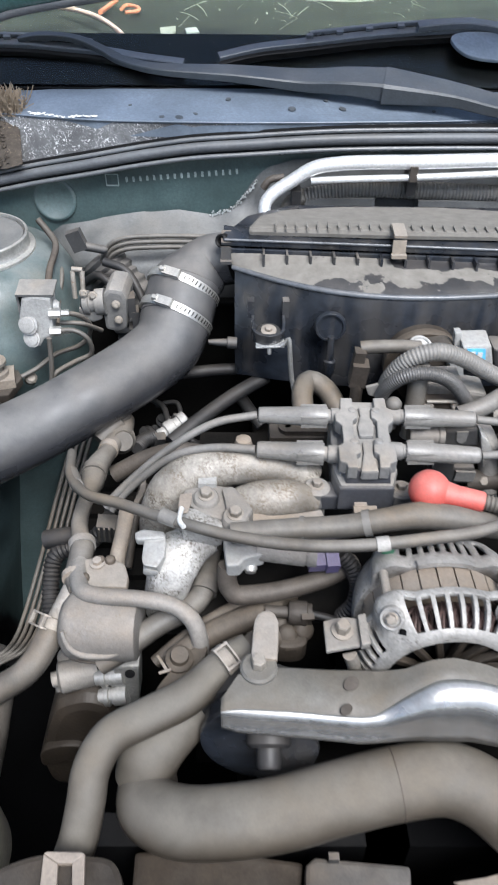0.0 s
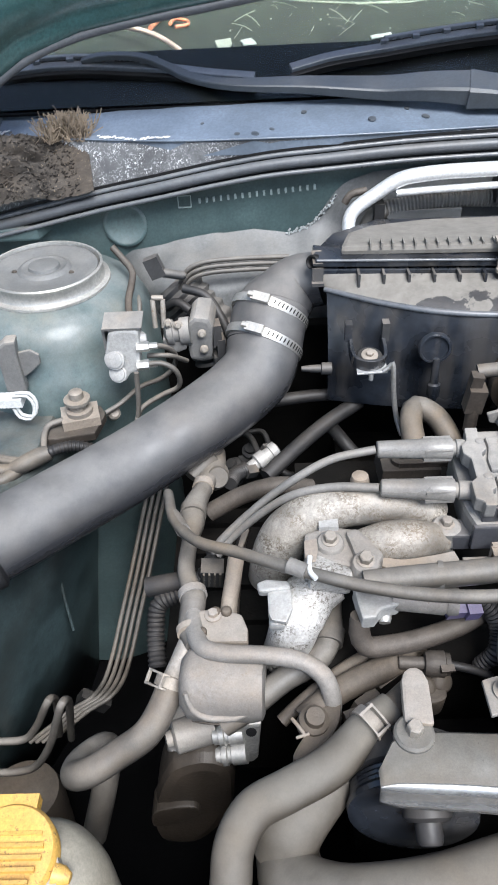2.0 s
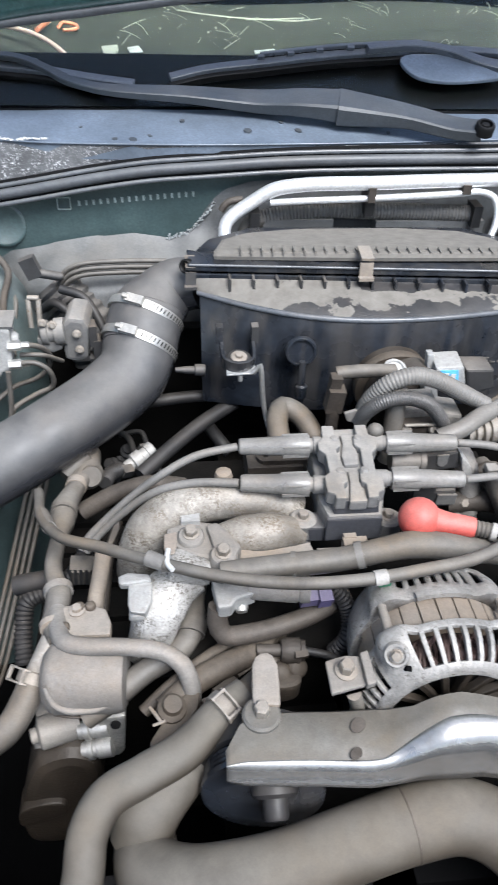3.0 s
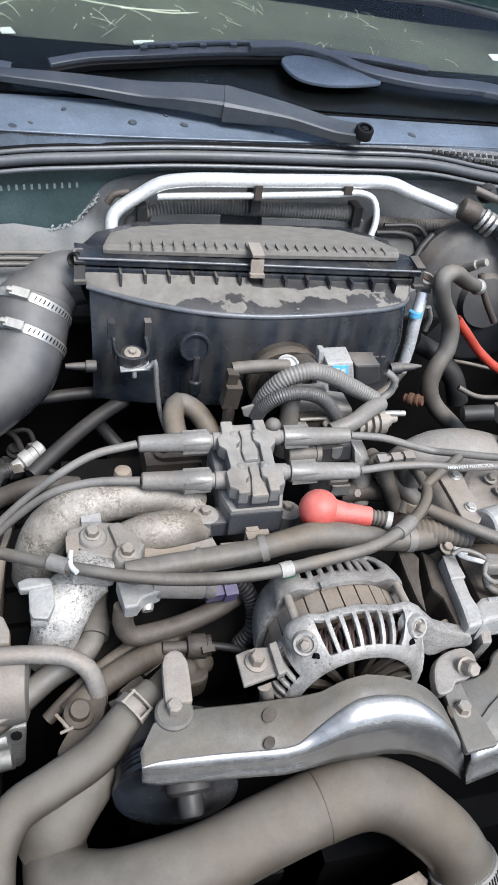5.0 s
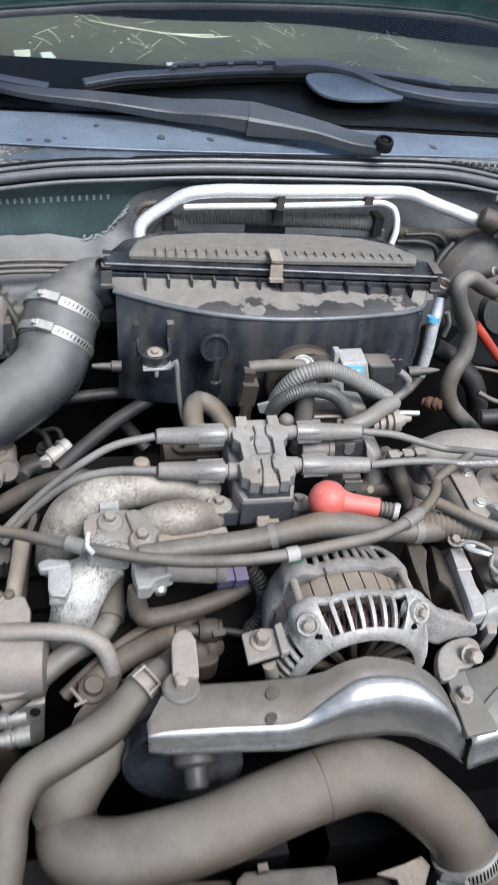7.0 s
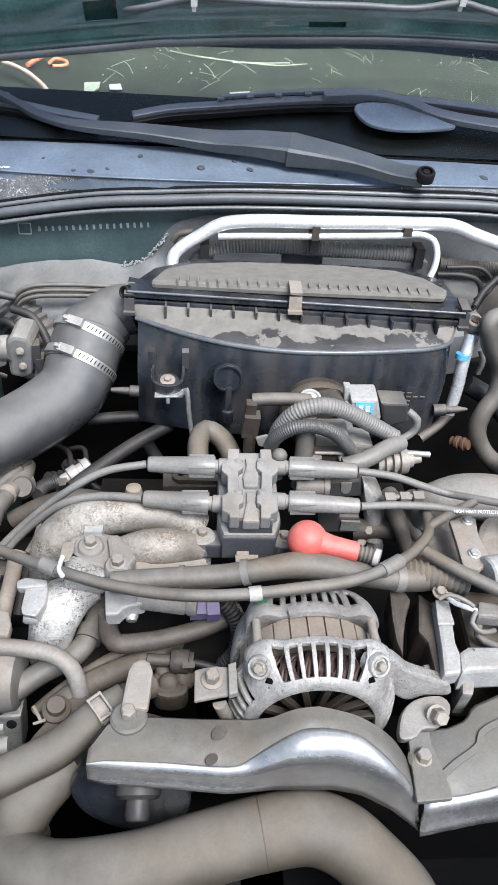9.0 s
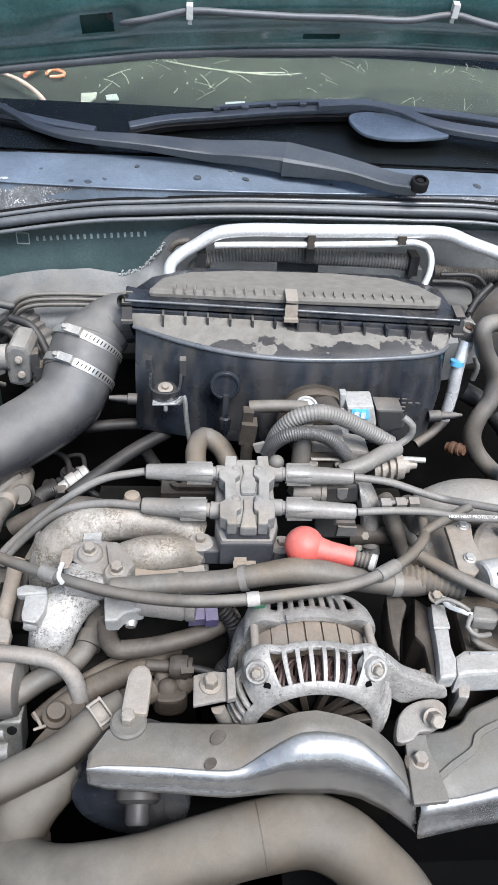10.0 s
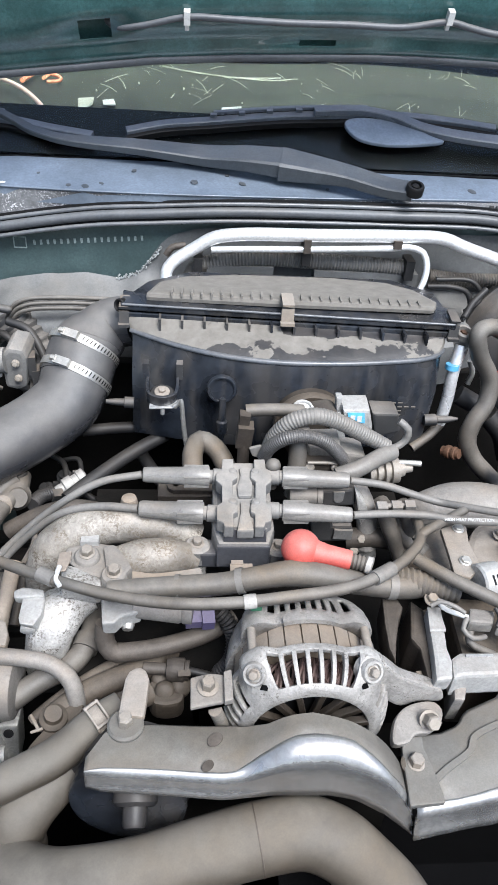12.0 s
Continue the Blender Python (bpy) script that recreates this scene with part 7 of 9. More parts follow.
def ring_sector(bm, y0, y1, r0, r1, a0, a1, n=6):
    """A block between two radii and two angles (0 is up) about the alternator's axis."""
    vs, fs = [], []
    for i in range(n + 1):
        a = a0 + (a1 - a0) * i / n
        vs += [polar(a, r0, y0), polar(a, r1, y0), polar(a, r1, y1), polar(a, r0, y1)]
    for i in range(n):
        for j in range(4):
            fs.append((i * 4 + j, i * 4 + (j + 1) % 4, i * 4 + 4 + (j + 1) % 4, i * 4 + 4 + j))
    fs += [(0, 1, 2, 3), tuple(n * 4 + k for k in (3, 2, 1, 0))]
    add_mesh(bm, vs, fs, False)


def squared(a, reach, at=0.70, wide=0.21):
    """How far the housing swells into its two bolt shoulders at that angle."""
    return 1.0 + reach * math.exp(-((abs(a) - at) / wide) ** 4)


def vented(rows, cuts, slots, first, last, reach=0.0):
    """A shell of revolution through rows of (y, radius, share of the shoulders), with openings between pairs of angles on some rows."""
    bm = fresh()
    n = len(cuts)
    vs = [polar(a, r * squared(a, reach * k), y) for y, r, k in rows for a in cuts]
    fs = []
    for j in range(len(rows) - 1):
        for i in range(n - 1):
            mid_ = (cuts[i] + cuts[i + 1]) / 2
            if first <= j < last and any(p < mid_ < q for p, q in slots):
                continue
            fs.append((j * n + i, j * n + i + 1, (j + 1) * n + i + 1, (j + 1) * n + i))
    add_mesh(bm, vs, fs)
    return bm


def cut_angles(slots, step=0.05):
    """Angles at which a vented shell is divided: its slots' sides and a fine division between them."""
    ends = [e for q in slots for e in q]
    n = int(4.6 / step)
    return sorted({*ends, *(-2.3 + step * k for k in range(n + 1) if all(abs(-2.3 + step * k - e) > 0.012 for e in ends))})


slots = [(-0.525 + 0.155 * k, -0.525 + 0.155 * k + 0.104) for k in range(7)] + [(q * 0.15 + 1.02, q * 0.15 + 1.12) for q in range(6)] + [(-q * 0.15 - 1.12, -q * 0.15 - 1.02) for q in range(6)]
bm = vented([(0.394, 0.066, 0.6), (0.392, 0.0738, 0.9), (0.389, 0.0745, 1.0), (0.3850, 0.0745, 1.0), (0.380, 0.0742, 1.0), (0.374, 0.0728, 0.9), (0.368, 0.0702, 0.6), (0.3620, 0.0668, 0.3), (0.3585, 0.0635, 0.1), (0.3555, 0.0605, 0.0), (0.3535, 0.0575, 0.0), (0.3535, 0.0520, 0.0), (0.356, 0.0505, 0.0)], cut_angles(slots), slots, 3, 8, 0.165)
alt = thing("alternator", bm, ALT, "dirty cast aluminium alternator with vented housing", "alternator")
md = alt.modifiers.new("thick", "SOLIDIFY")
md.thickness, md.offset = 0.0045, -1.0
bv = alt.modifiers.new("edge", "BEVEL")
bv.width, bv.segments, bv.angle_limit = 0.0010, 2, radians(50)
for k in range(7):
    a = -1.2 + 2.4 * k / 6
    bm = fresh()
    sweep(bm, [polar(a, 0.016, 0.359), polar(a + 0.1, 0.036, 0.358), polar(a + 0.12, 0.053, 0.357)], 0, section=(0.0028, 0.0035), up=(0, 1, 0.001))
    part("spoke", bm, DARKCASE, alt)
bm = fresh()
turn(bm, (A0.x, 0.366, A0.z), (0, 1, 0), [(0, 0.048), (0.016, 0.054), (0.026, 0.054)], 40)
part("rotor", bm, BLACK, alt)
bm = fresh()
turn(bm, (A0.x, 0.33, A0.z), (0, 1, 0), [(0, 0.012), (0.02, 0.02), (0.03, 0.02)], 24)
part("hub", bm, GRIME, alt)
bm = fresh()
rng = random.Random(2)
for k in range(90):
    a = -1.0 + 2.0 * k / 89
    r = rng.uniform(0.0565, 0.0625)
    sweep(bm, [polar(a, r - 0.003, 0.362 + rng.uniform(-0.002, 0.003)), polar(a + rng.uniform(-0.1, 0.14), r + 0.003, 0.374), polar(a + rng.uniform(0.05, 0.2), r, 0.386)], 0.0014, 5, 0.01)
tagged(part("winding", bm, COPPER, alt), "dusty copper winding", kind="stuff")
bm = fresh()
ring_sector(bm, 0.393, 0.420, 0.05, 0.0640, -2.2, 2.2, 44)
st_ = part("stator", bm, STATOR, alt, "brown laminated stator core")
for k in range(11):
    a = -1.15 + 2.3 * k / 10
    bm = fresh()
    ring_sector(bm, 0.3935, 0.4195, 0.0635, 0.0672, a - 0.104, a + 0.104, 4)
    part("lamination_pack", bm, STATOR, st_)
rslots = [(-0.50 + 0.14 * k, -0.50 + 0.14 * k + 0.070) for k in range(8)]
bm = vented([(0.419, 0.062, 0.6), (0.4195, 0.0712, 1.0), (0.423, 0.0718, 1.0), (0.428, 0.0716, 1.0), (0.433, 0.0706, 1.0), (0.443, 0.069, 0.9), (0.453, 0.066, 0.7), (0.462, 0.061, 0.4), (0.468, 0.054, 0.1), (0.470, 0.02, 0.0)], cut_angles(rslots), rslots, 4, 6, 0.15)
rh = part("rear_housing", bm, ALT, alt)
md = rh.modifiers.new("thick", "SOLIDIFY")
md.thickness, md.offset = 0.004, -1.0
bm = fresh()
turn(bm, (A0.x, 0.422, A0.z), (0, 1, 0), [(0, 0.055), (0.034, 0.05)], 32)
part("rear_core", bm, BLACK, alt)
bm = fresh()
ring_sector(bm, 0.4165, 0.4225, 0.0700, 0.0752, -0.32, 0.32, 12)
rounded(bm, list(bm.verts), 0.0012)
part("raised_lip", bm, ALT, rh, "raised worn lip")
for s in (-1.0, 1.0):
    bm = fresh()
    sweep(bm, [polar(0.72 * s, 0.0780, 0.384), polar(0.72 * s, 0.0780, 0.424)], 0.0040, 12)
    part("through_bolt", bm, BOLTM, alt)
for a, out in ((-0.70, -1), (0.66, 1)):
    p = V(polar(a, 0.0800, 0.3695))
    ax_ = (0.35 * out, -0.75, 0.55)
    bm = fresh()
    turn(bm, p - V(ax_).normalized() * 0.012, ax_, [(0, 0.0115), (0.0125, 0.0104), (0.0140, 0.0094), (0.0138, 0.0074), (0.0110, 0.0068), (0.0110, 0.0)], 28)
    e_ = part("ear", bm, ALT, alt, "worn bolt boss")
    part("bolt", hex_bolt(fresh(), p - V(ax_).normalized() * 0.0012, ax_, 0.0052, 0.0055, 1.15), BOLTM, e_)
bm = fresh()
prism(bm, loop([(0.2194, 0.380, 0.9600), (0.2300, 0.380, 0.9720), (0.2400, 0.380, 0.9640), (0.2500, 0.380, 0.9540), (0.2745, 0.380, 0.9420), (0.2894, 0.380, 0.9340), (0.2930, 0.380, 0.9200), (0.2700, 0.380, 0.9190), (0.2556, 0.380, 0.9120), (0.2422, 0.380, 0.9200), (0.2264, 0.380, 0.9380)]), (0, 0.014, -0.002), 0.004)
part("mount_arm", bm, ALT, alt)
bm = fresh()
prism(bm, loop([(0.1250, 0.381, 0.9600), (0.1150, 0.381, 0.9640), (0.1060, 0.381, 0.9520), (0.1010, 0.381, 0.9360), (0.1060, 0.381, 0.9200), (0.1200, 0.381, 0.9300)]), (0, 0.012, -0.002), 0.004)
part("mount_lug", bm, ALT, alt)
# solid black blocks paint the dark inside of two square holes
for a in (-0.68, 0.66):
    bm = fresh()
    c_ = polar(a, 0.0690, 0.3620)
    block(bm, c_, (0.0050, 0.0044, 0.0052), (40, 20 if a < 0 else -25, 0), 0.0006)
    part("hole_shade", bm, DEEP_SHADE, alt, "dark block standing in for a shaded square hole")
# mount bracket and pivot bolt on the right of the alternator
bm = fresh()
prism(bm, loop([(0.2438, 0.3592, 0.925), (0.2545, 0.3703, 0.925), (0.2692, 0.3758, 0.925), (0.2837, 0.3756, 0.925), (0.2887, 0.3674, 0.925), (0.2826, 0.353, 0.925), (0.2693, 0.3446, 0.925), (0.2581, 0.3437, 0.925), (0.2514, 0.3364, 0.925), (0.2373, 0.3346, 0.925)]), (0, 0.004, -0.012), 0.003)
piv = thing("alternator_bracket", bm, CAST_DUSTY, "dusty cast bracket carrying the alternator bolt", "bracket")
part("bolt", hex_bolt(fresh(), (0.2721, 0.3556, 0.928), (0.1, -0.75, 0.65), 0.0085, 0.012, 1.3), BOLTM, piv)
# adjuster plate on the left
bm = fresh()
prism(bm, [(0.0633, 0.3812, 0.956), (0.0724, 0.3839, 0.956), (0.0812, 0.3855, 0.956), (0.0919, 0.3842, 0.956), (0.092, 0.3574, 0.956), (0.084, 0.3559, 0.956), (0.0634, 0.3515, 0.956)], (0, 0, -0.004), 0.0012)
prism(bm, [(0.0916, 0.3832, 0.962), (0.0985, 0.3854, 0.962), (0.0991, 0.3553, 0.962), (0.0916, 0.3533, 0.962)], (0, 0.001, -0.008), 0.0012)
prism(bm, [(0.0635, 0.3547, 0.952), (0.0705, 0.3552, 0.952), (0.0704, 0.3374, 0.952), (0.0658, 0.3395, 0.952)], (0.001, 0.004, 0), 0.0008)
prism(bm, [(0.0695, 0.3552, 0.952), (0.0994, 0.3611, 0.952), (0.0992, 0.3568, 0.952), (0.0704, 0.3504, 0.952)], (0.0, 0.004, 0.0), 0.0008)
adj = thing("adjuster_bracket", bm, CAST_DUSTY, "dusty folded steel adjuster bracket", "bracket")
part("bolt", hex_bolt(fresh(), (0.0781, 0.3706, 0.957), (0, -0.1, 1), 0.0075, 0.010, 1.5), BOLTM, adj)
bm = fresh()
sweep(bm, [(0.0846, 0.3603, 0.94), (0.0902, 0.3626, 0.92), (0.0936, 0.3672, 0.9)], 0.006, 12)
part("adjuster_rod", bm, BOLTM, adj)

# ---- belt covers at the front ----
outer = [(-0.021, 0.928), (-0.008, 0.929), (0.03, 0.929), (0.08, 0.929), (0.105, 0.932), (0.125, 0.943), (0.145, 0.9545), (0.165, 0.9575), (0.195, 0.956), (0.215, 0.947), (0.235, 0.925), (0.246, 0.905), (0.252, 0.885)]


def cover_rows(profile, back, front, drop, roll):
    """A pressed cover: its level top, and the front edge that rolls over and turns down; roll(x) gives where the roll starts and how deep it is."""
    top, lip = [], []
    for u in (0.0, 0.06, 0.5, 1.0):
        top.append([(x, back(x) + (front(x) - back(x)) * u * roll(x)[0], z - (0.002 if u == 0 else 0.0)) for x, z in profile])
    for k in range(9):
        a = math.pi / 2 * k / 8
        lip.append([(x, back(x) + (front(x) - back(x)) * (roll(x)[0] + (1.01 - roll(x)[0]) * math.sin(a)), z - roll(x)[1] * (1 - math.cos(a))) for x, z in profile])
    for f, g in ((1.03, 0.4), (1.06, 0.75), (1.10, 1.0)):
        lip.append([(x, back(x) + (front(x) - back(x)) * f, (z - roll(x)[1]) * (1 - g) + min(drop(x), z - roll(x)[1] - 0.001) * g) for x, z in profile])
    return top, lip


def skin(rows):
    n = len(rows[0])
    bm = fresh()
    add_mesh(bm, [p for r in rows for p in r], [(j * n + i, j * n + i + 1, (j + 1) * n + i + 1, (j + 1) * n + i) for j in range(len(rows) - 1) for i in range(n - 1)])
    return bm


fine = [(x, z) for (x, _, z), _ in spline([(x, 0, z) for x, z in outer], 0.004)]
back_y = lambda x: np.interp(x, [-0.03, -0.019, -0.007, 0.0275, 0.10, 0.128, 0.165, 0.193, 0.212, 0.23, 0.255], [0.315, 0.33, 0.3506, 0.3563, 0.3527, 0.3444, 0.346, 0.339, 0.3335, 0.330, 0.318])
front_y = lambda x: np.interp(x, [-0.03, -0.019, 0.045, 0.09, 0.134, 0.178, 0.193, 0.22, 0.255], [0.314, 0.313, 0.3085, 0.304, 0.306, 0.305, 0.302, 0.295, 0.288])
roll1 = lambda x: (np.interp(x, [0.10, 0.128, 0.15, 0.195, 0.225], [0.88, 0.62, 0.5, 0.5, 0.8]), np.interp(x, [0.10, 0.128, 0.15, 0.195, 0.23], [0.0095, 0.014, 0.019, 0.019, 0.0095]))
top_rows, lip_rows = cover_rows(fine, back_y, front_y, lambda x: np.interp(x, [-0.03, 0.2, 0.225, 0.255], [0.908, 0.907, 0.895, 0.866]), roll1)
bm = skin(top_rows)
cover = thing("belt_cover", bm, COVER, "grey pressed-steel belt cover, dusty with shiny front lip", "belt cover", "belt covers")
lip1 = part("rolled_lip", skin(lip_rows), LIP, cover, "shiny rolled front lip")
for o in (cover, lip1):
    md = o.modifiers.new("thick", "SOLIDIFY")
    md.thickness, md.offset = 0.003, -1.0
washer_at = (0.0094, 0.3529, 0.929)
bm = fresh()
turn(bm, V(washer_at) - V((0, 0, 0.004)), (0, 0, 1), [(0, 0.0155), (0.007, 0.0155), (0.009, 0.0135), (0.009, 0.010)], 28)
part("washer_boss", bm, COVER, cover)
part("bolt", hex_bolt(fresh(), V(washer_at) + V((0, 0, 0.003)), (0, 0, 1), 0.0078, 0.010, 1.3), BOLTM, cover)
bm = fresh()
prism(bm, [(0.0027, 0.3583, 0.938), (0.0043, 0.3796, 0.938), (0.006, 0.3951, 0.938), (0.009, 0.4022, 0.938), (0.0137, 0.4057, 0.938), (0.0197, 0.4063, 0.938), (0.0244, 0.4026, 0.938), (0.0273, 0.3937, 0.938), (0.0264, 0.3737, 0.938), (0.0249, 0.3557, 0.938)], (0, 0.002, -0.010), 0.003)
thing("lifting_stay", bm, TAN, "dusty rounded upright stay behind the belt cover", "stay")
for p, s in (((0.0844, 0.3385, 0.9305), 0.0078), ((0.078, 0.315, 0.931), 0.006)):
    bm = fresh()
    turn(bm, p, (0, 0, 1), [(0, s), (0.0007, s * 0.95), (0.0009, s * 0.4)], 14, squash=0.7)
    part("oil_stain", bm, GRIME, cover, "dark oily stain")
# second cover
prof2 = [(0.249, 0.908), (0.262, 0.912), (0.285, 0.914), (0.32, 0.918), (0.36, 0.922), (0.42, 0.925), (0.48, 0.92), (0.52, 0.905)]
fine2 = [(x, z) for (x, _, z), _ in spline([(x, 0, z) for x, z in prof2], 0.005)]
bk2 = lambda x: np.interp(x, [0.247, 0.262, 0.285, 0.302, 0.312, 0.345, 0.356, 0.39, 0.43, 0.52], [0.345, 0.352, 0.353, 0.359, 0.372, 0.384, 0.396, 0.404, 0.415, 0.40])
fr2 = lambda x: np.interp(x, [0.244, 0.28, 0.314, 0.36, 0.44, 0.52], [0.2825, 0.2855, 0.290, 0.300, 0.315, 0.335])
top_rows, lip_rows = cover_rows(fine2, bk2, fr2, lambda x: np.interp(x, [0.25, 0.27, 0.35, 0.52], [0.878, 0.884, 0.895, 0.88]), lambda x: (0.9, 0.0095))
bm = skin(top_rows)
cover2 = thing("belt_cover", bm, COVERB, "grey pressed-steel belt cover beside the alternator bracket", "belt cover", "belt covers")
lip2 = part("rolled_lip", skin(lip_rows), LIP, cover2, "shiny rolled front lip")
for o in (cover2, lip2):
    md = o.modifiers.new("thick", "SOLIDIFY")
    md.thickness, md.offset = 0.003, -1.0
bm = fresh()
prism(bm, [(0.2468, 0.3454, 0.919), (0.2658, 0.3457, 0.919), (0.2645, 0.3346, 0.919), (0.2683, 0.3131, 0.919), (0.2707, 0.2938, 0.919), (0.2705, 0.2863, 0.919), (0.2404, 0.2841, 0.919), (0.2422, 0.3038, 0.919), (0.2438, 0.3236, 0.919)], (0, 0.001, -0.007), 0.0015)
part("raised_strap", bm, COVERB, cover2, "raised strap under the bolt")
bm = fresh()
sweep(bm, [(0.268, 0.3080, 0.9135), (0.282, 0.3180, 0.9150), (0.306, 0.3330, 0.9175), (0.311, 0.3430, 0.9185), (0.340, 0.3560, 0.9215), (0.390, 0.3680, 0.9245)], 0, section=(0.0028, 0.0012), up=(0, 0, 1))
part("pressed_crease", bm, COVERB, cover2, "pale worn crease")
rb_ = V((0.254, 0.3206, 0.917))
bm = fresh()
turn(bm, rb_ - V((0, 0, 0.003)), (0, 0, 1), [(0, 0.0125), (0.0035, 0.0125), (0.005, 0.010)], 24)
part("seat_washer", bm, BROWN, cover2, "worn rusty seat")
part("bolt", hex_bolt(fresh(), rb_ + V((0, 0, 0.001)), (0, 0, 1), 0.0075, 0.008, 1.2), TAN, cover2)
# pulley, lower bolt and belt beneath the first cover
bm = fresh()
pc = V((0.0133, 0.318, 0.8915))
turn(bm, pc + V((0, 0.030, -0.034)), (-0.12, -1, 0.05), [(0, 0.049), (0.003, 0.052), (0.005, 0.0495), (0.007, 0.0505), (0.009, 0.0495), (0.011, 0.0505), (0.013, 0.0495), (0.015, 0.0505), (0.017, 0.0495), (0.021, 0.052), (0.025, 0.051), (0.027, 0.047), (0.028, 0.030), (0.027, 0.0)], 56)
pulley = thing("idler_pulley", bm, PLASTIC, "dark idler pulley under the belt cover", "pulley")
bm = fresh()
turn(bm, pc + V((0, 0.030, -0.034)), (-0.12, -1, 0.05), [(-0.022, 0.0500), (-0.021, 0.0545), (0.004, 0.0545), (0.005, 0.0525), (0.005, 0.0500)], 56)
part("belt", bm, HOSE_DARK, pulley, "black ribbed belt over the pulley")
bm = fresh()
turn(bm, (0.0182, 0.315, 0.877), (0, -1, -0.5), [(-0.02, 0.019), (0.0, 0.019), (0.003, 0.016), (0.003, 0.0105), (0.016, 0.0105), (0.019, 0.009), (0.020, 0.006)], 24)
part("stud", bm, HOSE_DARK, pulley, "dusty stud with its collar")
# ---- coolant hoses at the front ----
big = [(-0.0889, 0.3201, 0.8), (-0.0833, 0.2909, 0.815), (-0.0543, 0.2715, 0.833), (-0.0167, 0.2664, 0.845), (0.029, 0.2697, 0.853), (0.0747, 0.2783, 0.862), (0.121, 0.2866, 0.868)] + [(0.1605, 0.2891, 0.872), (0.1865, 0.283, 0.866), (0.2107, 0.2715, 0.85)] + [(0.2428, 0.2533, 0.82), (0.2587, 0.2328, 0.79), (0.267, 0.213, 0.76)]
rad = thing("radiator_hose", sweep(fresh(), big, [0.0265, 0.028, 0.0285, 0.0285, 0.0285, 0.0285, 0.029, 0.029, 0.029, 0.0285, 0.028, 0.028, 0.028], 40, 0.005), BIGHOSE, "thick dusty grey radiator hose with moulded seams", "hose")
hl = spline(big, 0.004)
for k, w in ((6.05, 0.0016),):
    i = min(range(len(hl)), key=lambda q: abs(hl[q][1] - k))
    p, d = hl[i][0], hl[i + 1][0] - hl[i - 1][0]
    bm = fresh()
    turn(bm, p - d.normalized() * 0.0008, d, [(0, 0.0285), (0.0003, 0.0294), (0.0013, 0.0294), (0.0016, 0.0285)], 44)
    part("seam", bm, GRIME, rad, "dark moulded seam")
i = min(range(len(hl)), key=lambda q: abs(hl[q][1] - 10.7))
p, d = hl[i][0], hl[i + 1][0] - hl[i - 1][0]
band_clamp(rad, p, d, 0.0295, 0.014, (-0.7, -0.2, 0.6))
bm = fresh()
sweep(bm, [(0.0251, 0.2742, 0.865), (0.0299, 0.2658, 0.862), (0.0361, 0.2588, 0.856)], 0.0008, 5, 0.004)
part("crack", bm, BLACK, rad, "thin crack")
inlet = [(0.0014, 0.392, 0.9), (-0.0185, 0.3794, 0.897), (-0.052, 0.3505, 0.89), (-0.0851, 0.3366, 0.882), (-0.1161, 0.3252, 0.87), (-0.1306, 0.3057, 0.855), (-0.1338, 0.2843, 0.84), (-0.1389, 0.2655, 0.82), (-0.15, 0.2506, 0.79)]
thin = thing("heater_inlet_hose", sweep(fresh(), inlet, [0.0145, 0.0155, 0.0165, 0.0165, 0.0165, 0.0165, 0.0165, 0.0165, 0.0165], 30, 0.005), BIGHOSE, "dusty grey coolant hose bending down at the front", "hose")
p, d = V(inlet[1]), V(inlet[2]) - V(inlet[0])
spring_clamp(thin, p, d, 0.0162, TAN, (-0.1, -0.5, 1))
bm = fresh()
sweep(bm, [(-0.0061, 0.3875, 0.898), (0.0065, 0.3968, 0.9), (0.0223, 0.4107, 0.895)], [0.0115, 0.0115, 0.013], 20)
part("neck", bm, BROWN, thin, "brown pipe neck")
bm = fresh()
sweep(bm, [(-0.0348, 0.3832, 0.855), (-0.0592, 0.355, 0.85), (-0.0833, 0.3311, 0.835), (-0.0917, 0.3204, 0.81)], [0.020, 0.026, 0.0275, 0.0265], 30)
thing("thermostat_pipe", bm, BIGHOSE, "grimy thermostat pipe joining the radiator hose", "pipe")
bm = fresh()
c = V((-0.0609, 0.3923, 0.87))
prism(bm, loop([(-0.0815, 0.3663, 0.872), (-0.0682, 0.3912, 0.872), (-0.0531, 0.4116, 0.872), (-0.0382, 0.4187, 0.872), (-0.0401, 0.3994, 0.872), (-0.0533, 0.3767, 0.872), (-0.0661, 0.3627, 0.872)]), (0, 0, -0.02), 0.004)
turn(bm, (-0.0623, 0.3978, 0.875), (0.1, -0.2, 1), [(-0.01, 0.014), (0.003, 0.013), (0.006, 0.009), (0.012, 0.008)], 18)
thing("thermostat_housing", bm, BROWN, "dusty thermostat housing beneath the hoses", "housing")
bm = fresh()
sweep(bm, [(-0.081, 0.3944, 0.885), (-0.0755, 0.3849, 0.888), (-0.0707, 0.377, 0.888)], 0.0016, 8)
sweep(bm, [(-0.078, 0.3774, 0.885), (-0.0677, 0.3779, 0.89)], 0.0014, 8)
thing("spring_clip", bm, TAN, "small pale spring clip on the housing", "clip")

